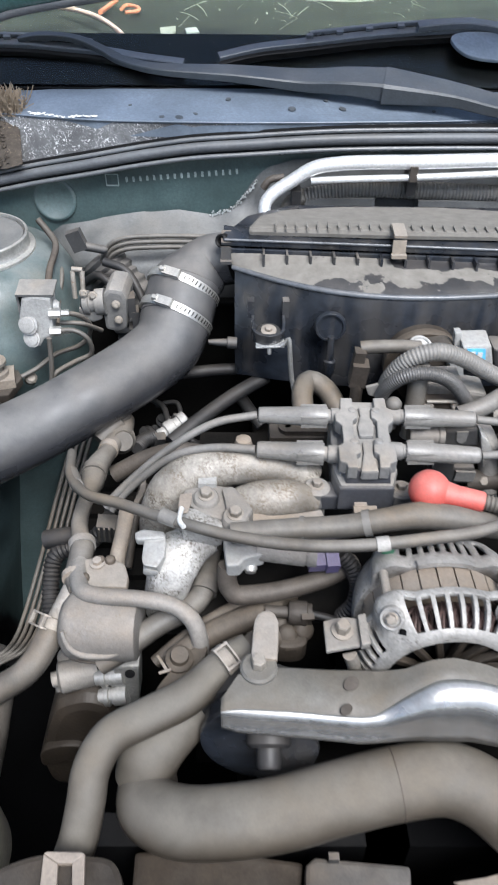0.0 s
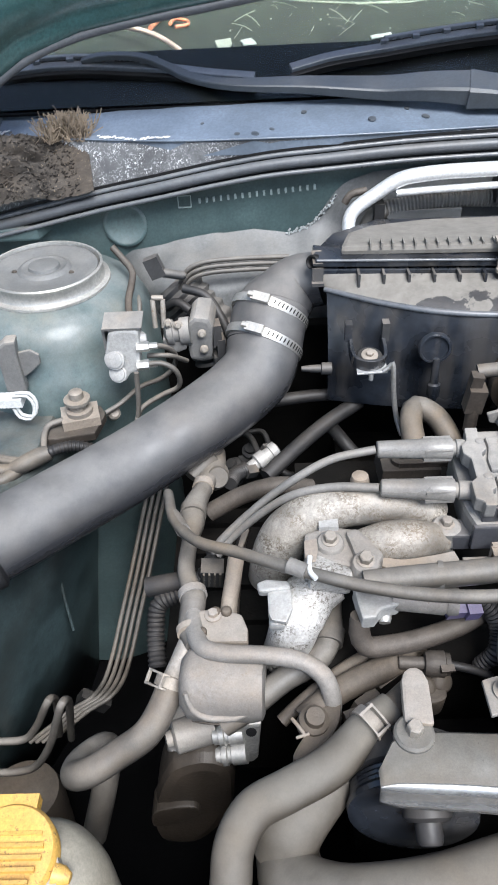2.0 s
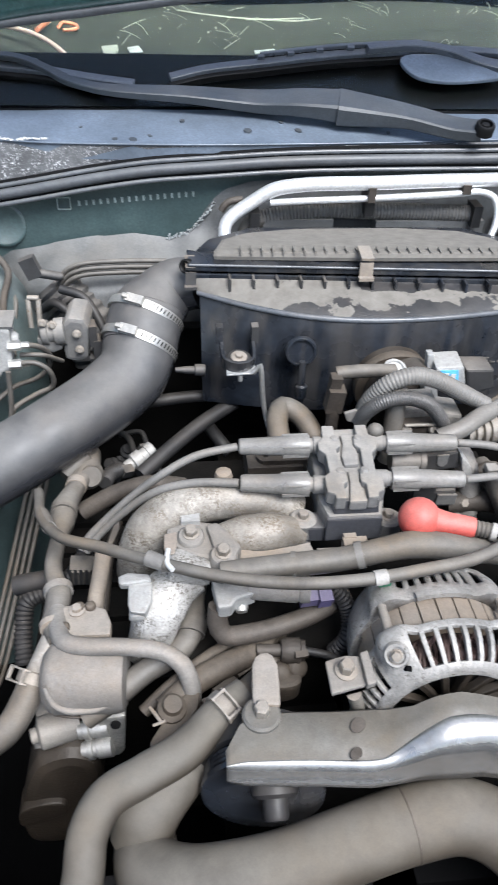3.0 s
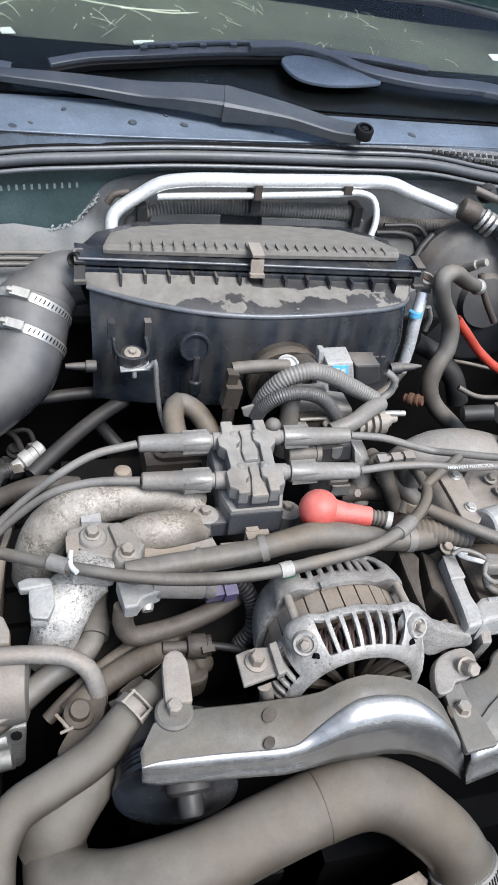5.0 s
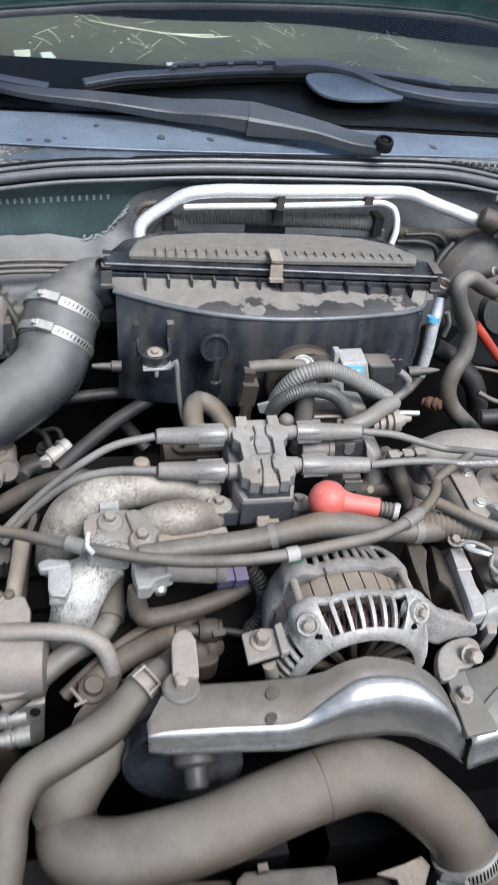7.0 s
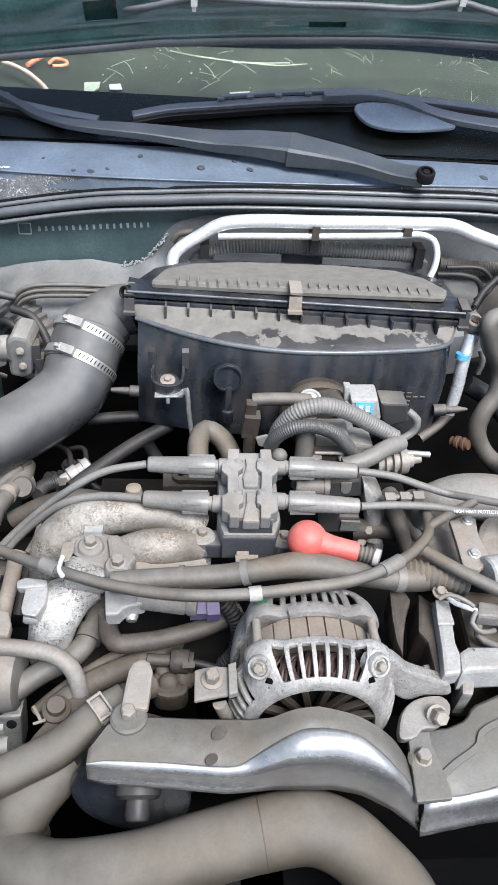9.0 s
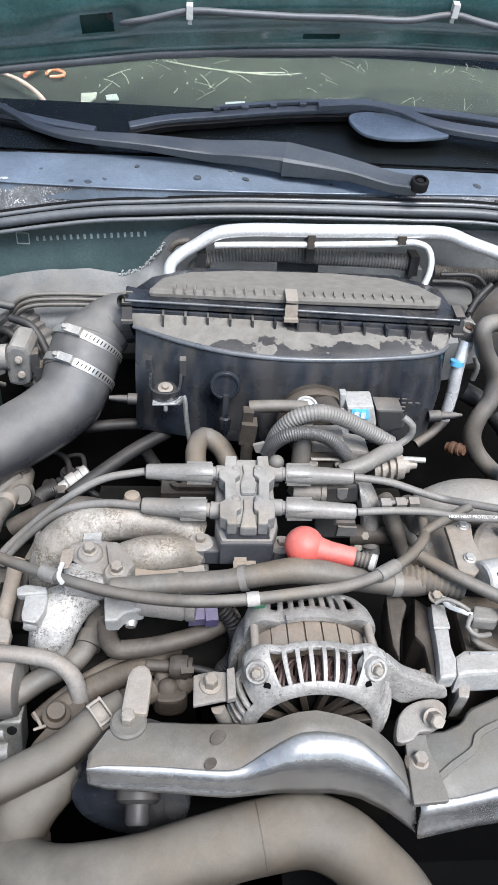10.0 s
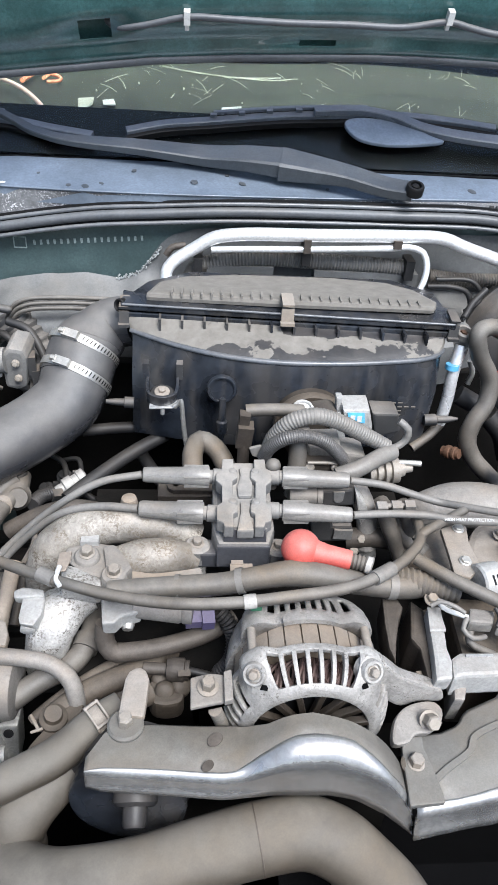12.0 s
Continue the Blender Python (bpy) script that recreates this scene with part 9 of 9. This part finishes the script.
turn(bm, (mc.x, mc.y, mc.z - 0.075), (0, 0, 1), [(0, 0.034), (0.05, 0.036), (0.062, 0.029), (0.075, 0.027)], 30)
mcyl = thing("brake_reservoir", bm, TANK, "cloudy brake fluid reservoir with yellow cap", "reservoir")
bm = fresh()
turn(bm, (mc.x, mc.y, mc.z), (0, 0, 1), [(0, 0.0345), (0.018, 0.0345), (0.024, 0.031), (0.025, 0.0)], 34)
ycap = part("cap", bm, YELLOW, mcyl, "dull yellow ribbed cap")
for k in range(16):
    a = k * math.pi / 8
    bm = fresh()
    block(bm, (mc.x + 0.0345 * math.cos(a), mc.y + 0.0345 * math.sin(a), mc.z + 0.009), (0.003, 0.004, 0.015), (0, 0, math.degrees(a)), 0.0008)
    part("rib", bm, YELLOW, ycap)
bm = fresh()
turn(bm, (mc.x - 0.01, mc.y + 0.08, mc.z - 0.10), (0, -1, 0), [(0, 0.026), (0.10, 0.026), (0.11, 0.022), (0.15, 0.02)], 26)
block(bm, (mc.x + 0.04, mc.y - 0.04, mc.z - 0.09), (0.03, 0.04, 0.05), bevel=0.006)
part("cylinder", bm, GRIME, mcyl)
bm = fresh()
c = V((0.6831, 0.84, 0.9121))
turn(bm, c, (0.1, -1, 0.2), [(0, 0.019), (0.010, 0.019), (0.012, 0.016), (0.012, 0.007), (0.016, 0.006)], 24)
turn(bm, c + V((0.002, 0.004, 0.012)), (0, 0, 1), [(0, 0.014), (0.03, 0.012), (0.034, 0.006), (0.046, 0.005)], 16)
thing("pressure_switch", bm, CAST_DUSTY, "grey pressure switch with round lug", "switch")
bm = fresh()
turn(bm, (0.7136, 0.93, 1.065), (0.2, -0.3, 1), [(-0.03, 0.008), (0.0, 0.008), (0.002, 0.006), (0.02, 0.006)], 12)
thing("bleed_fitting", bm, STEEL, "small bright bleed fitting", "fitting")
# heater hose with rusty clamp, red cable
hh = [(0.5144, 0.86, 1.037), (0.4853, 0.845, 1.052), (0.4493, 0.83, 1.073), (0.4303, 0.82, 1.069), (0.4354, 0.815, 1.043), (0.4578, 0.81, 1.005), (0.4571, 0.8, 0.975), (0.4424, 0.79, 0.95), (0.4383, 0.785, 0.9253), (0.4512, 0.78, 0.8981), (0.4829, 0.765, 0.8695), (0.4965, 0.75, 0.8579)]
hh_ = thing("heater_hose", sweep(fresh(), hh, [0.009, 0.0105, 0.0115, 0.012, 0.012, 0.012, 0.012, 0.012, 0.0125, 0.012, 0.012, 0.012], 20), HOSE, "bent dusty heater hose beside the air box", "hose")
bm = fresh()
d = V(hh[1]) - V(hh[0])
turn(bm, V(hh[0]) - d.normalized() * 0.008, d, [(0, 0.006), (0.004, 0.011), (0.010, 0.0115), (0.014, 0.009)], 18)
part("fitting", bm, STEEL, hh_)
bm = fresh()
turn(bm, (0.4177, 0.785, 0.9036), (0.5, -0.5, 0.2), [(-0.010, 0.007), (-0.004, 0.007), (-0.003, 0.0095), (0.002, 0.0095), (0.003, 0.008), (0.006, 0.008), (0.007, 0.0092), (0.010, 0.0092), (0.011, 0.0075), (0.016, 0.007)], 20)
part("rusty_union", bm, RUST, hh_, "rust-brown union")
red = hose("red_cable", [(0.4781, 0.83, 1.004), (0.4995, 0.83, 0.9825), (0.5362, 0.835, 0.9462), (0.5806, 0.835, 0.9143), (0.6159, 0.835, 0.9006), (0.6352, 0.83, 0.8996)], 0.0068, REDCABLE, "red battery cable with tie", "cable", 14)
hose("battery_cable", [(0.6352, 0.83, 0.8996), (0.666, 0.82, 0.8964), (0.6987, 0.8, 0.8929), (0.7419, 0.78, 0.8796)], 0.0085, HOSE_DARK, "black wrapped battery cable", "cable", 14)
bm = fresh()
sweep(bm, [(0.6304, 0.822, 0.9174), (0.6281, 0.822, 0.9053), (0.6264, 0.822, 0.8845)], 0, section=(0.003, 0.0012), up=(0, -1, 0.3))
thing("cable_tie", bm, WHITE, "white cable tie on the red cable", "cable tie")
for pts, r, mt in (([(0.521, 0.9, 0.8913), (0.5443, 0.88, 0.899), (0.5927, 0.87, 0.892)], 0.003, HOSE), ([(0.5118, 0.82, 0.895), (0.5385, 0.81, 0.8852), (0.5804, 0.81, 0.8805), (0.6207, 0.81, 0.8844)], 0.004, HOSE), ([(0.4936, 0.86, 0.9176), (0.5196, 0.85, 0.8906), (0.5337, 0.84, 0.8535)], 0.016, HOSE_DARK), ([(0.4365, 0.85, 0.9575), (0.4726, 0.84, 0.9411)], 0.014, HOSE_DARK), ([(0.5737, 0.94, 1.105), (0.6264, 0.94, 1.097), (0.6669, 0.93, 1.111), (0.6995, 0.92, 1.124)], 0.005, HOSE), ([(0.6402, 0.93, 1.067), (0.6665, 0.92, 1.093), (0.7042, 0.9, 1.122)], 0.0055, HOSE_DARK), ([(0.4729, 0.74, 0.9079), (0.521, 0.73, 0.9136), (0.5766, 0.72, 0.8988)], 0.012, HOSE_DARK), ([(0.5472, 0.99, 1.126), (0.5957, 0.98, 1.112), (0.6567, 0.97, 1.097)], 0.006, HOSE)):
    hose("side_pipe", pts, r, mt, "pipe in the corner by the brake servo", "pipe", 12)
for p, r in (((0.5818, 1.01, 1.114), 0.010), ((0.6737, 1.01, 1.091), 0.012), ((0.7247, 1, 1.084), 0.024)):
    bm = fresh()
    turn(bm, p, (0, -1, 0.2), [(0, r * 1.5), (0.006, r * 1.4), (0.01, r), (0.018, r * 0.8), (0.02, 0.0)], 20)
    thing("grommet", bm, HOSE_DARK, "rubber grommet in the bulkhead", "grommet", "bulkhead grommets")
# steel stay tube at the air box's right end
st = [(0.4182, 0.8353, 1.0424), (0.4112, 0.8246, 1.0093), (0.4104, 0.8193, 0.9674), (0.4061, 0.814, 0.9319)]
tube = thing("stay_tube", sweep(fresh(), st, [0.0088, 0.0085, 0.0083, 0.008], 20), PIPE, "pale metal stay tube beside the air box", "tube")
bm = fresh()
tp = V((0.4186, 0.8407, 1.0606))
turn(bm, tp - V((0, 0, 0.006)), (0.1, -0.25, 1), [(0, 0.013), (0.007, 0.013), (0.008, 0.012), (0.008, 0.0085), (0.002, 0.008)], 26)
prism(bm, [(0.4039, 0.8364, 1.0552), (0.4223, 0.8364, 1.0574), (0.4296, 0.8364, 1.0488), (0.4289, 0.8364, 1.0285), (0.4146, 0.8364, 1.0296), (0.4085, 0.8364, 1.0413)], (0, 0.004, 0), 0.001)
eye_ = part("eye", bm, CAST_DUSTY, tube)
part("bolt", hex_bolt(fresh(), tp - V((0, 0, 0.003)), (0.1, -0.25, 1), 0.005, 0.002, 1.3), RUST, eye_)
bm = fresh()
turn(bm, (0.407, 0.8214, 1.0178), V(st[2]) - V(st[1]), [(-0.0035, 0.0083), (-0.0035, 0.0090), (0.0035, 0.0090), (0.0035, 0.0083)], 22)
part("blue_band", bm, BLUE, tube, "blue paint band")
bm = fresh()
sweep(bm, [(0.4079, 0.814, 0.9318), (0.3903, 0.8033, 0.9183), (0.366, 0.7926, 0.9041)], 0.0068, 16)
part("lower_bend", bm, HOSE, tube)
hose("side_nipple", [(0.4476, 0.8513, 0.9741), (0.4499, 0.8513, 0.9922), (0.4421, 0.8513, 1.0114)], 0.004, STEEL, "small bent nipple by the stay tube", "pipe", 10)

# ---- right bank ----
bm = fresh()
run2 = [(0.3217, 0.6404, 0.9), (0.3376, 0.6325, 0.925), (0.3668, 0.63, 0.938), (0.4024, 0.6245, 0.942), (0.4417, 0.6189, 0.935), (0.4772, 0.6107, 0.925), (0.5255, 0.6054, 0.9)]
sweep(bm, run2, [0.018, 0.024, 0.028, 0.029, 0.028, 0.026, 0.024], 30)
mani2 = thing("intake_manifold", bm, CAST_DUSTY, "dusty cast intake runner over the far bank", "manifold")
bm = fresh()
prism(bm, [(0.3277, 0.5543, 0.972), (0.3483, 0.563, 0.972), (0.3572, 0.5581, 0.972), (0.3524, 0.5324, 0.972), (0.355, 0.4991, 0.972), (0.3385, 0.4833, 0.972), (0.3239, 0.4883, 0.972), (0.3264, 0.5238, 0.972)], (0, 0, -0.006), 0.0015)
brk = part("bracket", bm, TAN, mani2, "dusty drilled bracket")
for p in [(0.3465, 0.5533, 0.972), (0.3399, 0.5052, 0.972)]:
    part("screw", hex_bolt(fresh(), p, (0, -0.1, 1), 0.006, 0.003, 1.3), STEEL, brk)
bm = fresh()
prism(bm, loop([(0.3815, 0.5808, 0.955), (0.4159, 0.5802, 0.955), (0.4447, 0.5613, 0.955), (0.4436, 0.5365, 0.955), (0.4039, 0.5135, 0.955), (0.3615, 0.5061, 0.955), (0.3533, 0.5285, 0.955)]), (0, 0, -0.04), 0.008)
prism(bm, [(0.3431, 0.6055, 0.935), (0.3737, 0.5778, 0.935), (0.3591, 0.5264, 0.935), (0.3185, 0.5308, 0.935), (0.2934, 0.5649, 0.935), (0.3, 0.5935, 0.935)], (0, 0, -0.05), 0.01)
part("cover", bm, STATOR, mani2)
bm = fresh()
a, b = [(0.3527, 0.4852, 0.965), (0.3918, 0.4944, 0.965)]
turn(bm, a, V(b) - V(a), [(-0.006, 0.016), (-0.004, 0.018), (0.016, 0.018), (0.018, 0.016), (0.03, 0.016)], 24)
plug = thing("cam_sensor", bm, PALECAST, "bright labelled cylinder on the far bank", "sensor")
bm = fresh()
for k in range(3):
    q = V(a).lerp(V(b), 0.15 + 0.12 * k) + V((0, -0.013, 0.0135))
    block(bm, q, (0.0016, 0.010, 0.0008), (45, 0, 25), 0)
part("print_bars", bm, BLACK, plug)
bm = fresh()
sweep(bm, [(0.4007, 0.5185, 0.975), (0.4142, 0.516, 0.985), (0.4348, 0.5136, 0.985), (0.456, 0.5115, 0.975)], 0.009, 16)
thing("white_elbow", bm, WHITE, "bright white elbow on the far bank", "elbow")
bm = fresh()
prism(bm, loop([(0.405, 0.5152, 0.955), (0.4449, 0.5181, 0.955), (0.4681, 0.5052, 0.955), (0.4374, 0.4636, 0.955), (0.4013, 0.4477, 0.955), (0.3984, 0.4681, 0.955), (0.3916, 0.4902, 0.955)]), (0, 0, -0.04), 0.006)
block(bm, (0.4052, 0.4666, 0.955), (0.03, 0.03, 0.03), (0, 20, 20), 0.005)
thing("egr_body", bm, PALECAST, "cast valve body on the far bank", "valve")
for pts, r, mt, rb in (([(0.2843, 0.4955, 0.985), (0.3122, 0.4697, 0.985), (0.347, 0.449, 0.98), (0.3779, 0.4324, 0.975), (0.406, 0.4213, 0.97)], 0.0065, HOSE, None),
                       ([(0.3564, 0.5704, 0.985), (0.3006, 0.5325, 0.985), (0.2918, 0.5265, 0.98)], 0.005, HOSE, None),
                       ([(0.2809, 0.6272, 0.945), (0.2897, 0.5989, 0.945), (0.3028, 0.5717, 0.94), (0.3174, 0.5606, 0.93)], 0.011, HOSE, None),
                       ([(0.239, 0.5944, 0.92), (0.2786, 0.5898, 0.925), (0.3061, 0.5847, 0.92)], 0.012, GRIME, None),
                       ([(0.315, 0.4572, 0.96), (0.3017, 0.4591, 0.965), (0.3034, 0.4508, 0.965), (0.3288, 0.4419, 0.96)], 0.0025, WHITE, None),
                       ([(0.3326, 0.4431, 0.95), (0.3268, 0.426, 0.945), (0.3525, 0.4224, 0.93), (0.3834, 0.4124, 0.92)], 0.004, HOSE, None)):
    hose("bank_hose", pts, r, mt, "dusty hose over the far bank", "hose", 12, rb)
bm = fresh()
prism(bm, [(0.3296, 0.451, 0.965), (0.3538, 0.4469, 0.965), (0.3467, 0.431, 0.965), (0.3234, 0.4334, 0.965)], (0, 0, -0.014), 0.003)
prism(bm, [(0.3573, 0.442, 0.965), (0.3822, 0.4385, 0.965), (0.3709, 0.4252, 0.965), (0.3484, 0.4274, 0.965)], (0, 0, -0.014), 0.003)
thing("wiring_plug", bm, CAST_DUSTY, "pale dusty wiring connectors on the far bank", "connector")
# upper fittings at the far edge
bm = fresh()
prism(bm, [(0.4299, 0.62, 1.004), (0.4531, 0.62, 1.006), (0.4629, 0.62, 0.983), (0.5331, 0.62, 0.9843), (0.5406, 0.62, 0.9642), (0.4631, 0.62, 0.9617), (0.4402, 0.62, 0.9776)], (0, 0.02, 0), 0.003)
fit_ = thing("fuel_fitting", bm, CAST_DUSTY, "dusty bracket with fuel fittings", "fitting")
for pts in ([(0.4381, 0.61, 0.9423), (0.4441, 0.61, 0.9757), (0.4675, 0.61, 0.991), (0.5056, 0.61, 0.9887)], [(0.4591, 0.6, 0.9467), (0.4655, 0.6, 0.9699), (0.486, 0.6, 0.9772), (0.5321, 0.6, 0.9665)], [(0.4765, 0.6, 0.944), (0.4841, 0.6, 0.9586), (0.5374, 0.6, 0.9526)]):
    bm = fresh()
    sweep(bm, pts, 0.0062, 12)
    part("fuel_pipe", bm, PALECAST, fit_)
for p in [(0.4733, 0.59, 0.9985), (0.4784, 0.59, 0.9837)]:
    bm = fresh()
    turn(bm, p, (1, 0, 0), [(-0.012, 0.009), (0.0, 0.010), (0.002, 0.0075), (0.012, 0.0075)], 16)
    part("nut", bm, STEEL, fit_)
# cast frame of the alternator mount on the right
bm = fresh()
prism(bm, [(0.2933, 0.4634, 0.95), (0.3064, 0.4620, 0.95), (0.3050, 0.4480, 0.95), (0.3042, 0.4337, 0.95), (0.3012, 0.4150, 0.95), (0.3019, 0.4003, 0.95), (0.2971, 0.3816, 0.95), (0.2806, 0.3794, 0.95), (0.2854, 0.4035, 0.95), (0.2894, 0.4331, 0.95)], (0, 0.004, -0.022), 0.0035)
frame_ = thing("side_bracket", bm, PALECAST, "pale cast frame upright beside the alternator", "bracket")
bm = fresh()
prism(bm, [(0.2886, 0.4335, 0.9505), (0.3046, 0.4335, 0.9505), (0.3050, 0.4480, 0.9505), (0.3064, 0.4610, 0.9505), (0.2935, 0.4625, 0.9505)], (0, 0.001, 0.0022), 0.0008)
part("raised_pad", bm, PALECAST, frame_, "raised machined pad")
bm = fresh()
prism(bm, [(0.2848, 0.4854, 0.938), (0.2960, 0.4720, 0.938), (0.2925, 0.4413, 0.938), (0.2850, 0.3900, 0.938), (0.2785, 0.3900, 0.938), (0.2800, 0.4250, 0.938), (0.2740, 0.4373, 0.938)], (-0.002, 0.004, -0.05), 0.004)
part("inner_web", bm, GRIME, frame_, "grimy inner web")
bm = fresh()
prism(bm, [(0.2721, 0.4075, 0.928), (0.2831, 0.4087, 0.928), (0.2865, 0.3951, 0.928), (0.2800, 0.3920, 0.928)], (0, 0.002, -0.02), 0.003)
part("ledge", bm, TAN, frame_)
bm = fresh()
prism(bm, [(0.3067, 0.3974, 0.929), (0.3209, 0.3985, 0.929), (0.3120, 0.3760, 0.926), (0.3020, 0.3770, 0.926)], (0, 0.006, -0.04), 0.003)
part("lower_leg", bm, CAST_DUSTY, frame_)
bm = fresh()
prism(bm, [(0.3030, 0.4075, 0.946), (0.3132, 0.4135, 0.946), (0.3454, 0.4134, 0.946), (0.3800, 0.4160, 0.946), (0.4069, 0.4150, 0.946), (0.3894, 0.3900, 0.946), (0.3372, 0.3886, 0.946), (0.3129, 0.3876, 0.946), (0.2990, 0.3850, 0.946)], (0, 0.001, -0.030), 0.004)
part("foot", bm, PALECAST, frame_, "pale cast arm")
bm = fresh()
block(bm, (0.3300, 0.4085, 0.9472), (0.026, 0.0022, 0.0018), (0, 0, 0), 0.0006)
part("cast_mark", bm, BRIGHT, frame_)
bm = fresh()
prism(bm, [(0.3296, 0.4976, 0.93), (0.4598, 0.4809, 0.93), (0.409, 0.4122, 0.93), (0.3212, 0.4151, 0.93), (0.3245, 0.4649, 0.93)], (0, 0, -0.10), 0.006)
part("web", bm, BROWN, frame_, "brown dusty web")
bm = fresh()
prism(bm, [(0.2523, 0.4815, 0.95), (0.2663, 0.4808, 0.95), (0.2707, 0.4648, 0.95), (0.2625, 0.4480, 0.95), (0.2545, 0.4226, 0.95), (0.2488, 0.3990, 0.95), (0.2459, 0.4162, 0.95), (0.2478, 0.4459, 0.95)], (0.004, 0.008, -0.05), 0.005)
thing("cast_web", bm, GRIME, "dim dusty cast web beside the alternator", "casting")
bm = fresh()
block(bm, (0.3311, 0.4804, 0.86), (0.05, 0.08, 0.05), (0, 0, 20), 0.01)
thing("oil_pipe_guard", bm, GRIME, "grimy guard in the gap by the alternator", "guard")
bm = fresh()
hex_bolt(bm, (0.3661, 0.4012, 0.937), (0, -0.2, 1), 0.008, 0.012, 1.3)
thing("bolt", bm, BOLTM, "dusty hexagon bolt on the frame foot", "bolt")

for pts, r, mt in (([(0.2875, 0.4443, 0.975), (0.2959, 0.4449, 0.98), (0.3082, 0.4389, 0.98), (0.3178, 0.4355, 0.975)], 0.0022, WIRE), ([(0.3208, 0.4337, 0.97), (0.3154, 0.4247, 0.965), (0.3239, 0.4184, 0.96), (0.3389, 0.4241, 0.955)], 0.0025, WIRE), ([(0.3621, 0.4241, 0.965), (0.3726, 0.4167, 0.955), (0.3894, 0.4115, 0.94)], 0.005, HOSE), ([(0.3491, 0.4416, 0.975), (0.3524, 0.434, 0.97), (0.3484, 0.4274, 0.965)], 0.0022, HOSE_DARK), ([(0.2657, 0.6028, 0.95), (0.283, 0.6117, 0.955), (0.3, 0.6019, 0.955), (0.308, 0.5837, 0.95)], 0.006, BROWN), ([(0.2782, 0.5931, 0.935), (0.2987, 0.5928, 0.94), (0.3209, 0.5839, 0.935)], 0.008, HOSE)):
    hose("bank_wire", pts, r, mt, "thin dusty wire on the far bank", "wire", 8)
for q in [(0.3967, 0.5577, 0.96), (0.3988, 0.537, 0.96), (0.2866, 0.4886, 0.96), (0.2969, 0.4655, 0.96), (0.3896, 0.4537, 0.96), (0.4284, 0.4781, 0.96)]:
    bm = fresh()
    hex_bolt(bm, q, (0, -0.3, 1), 0.006, 0.005, 1.5)
    thing("bolt", bm, BOLTM, "dusty bolt head on the far bank", "bolt", "far bank bolts")
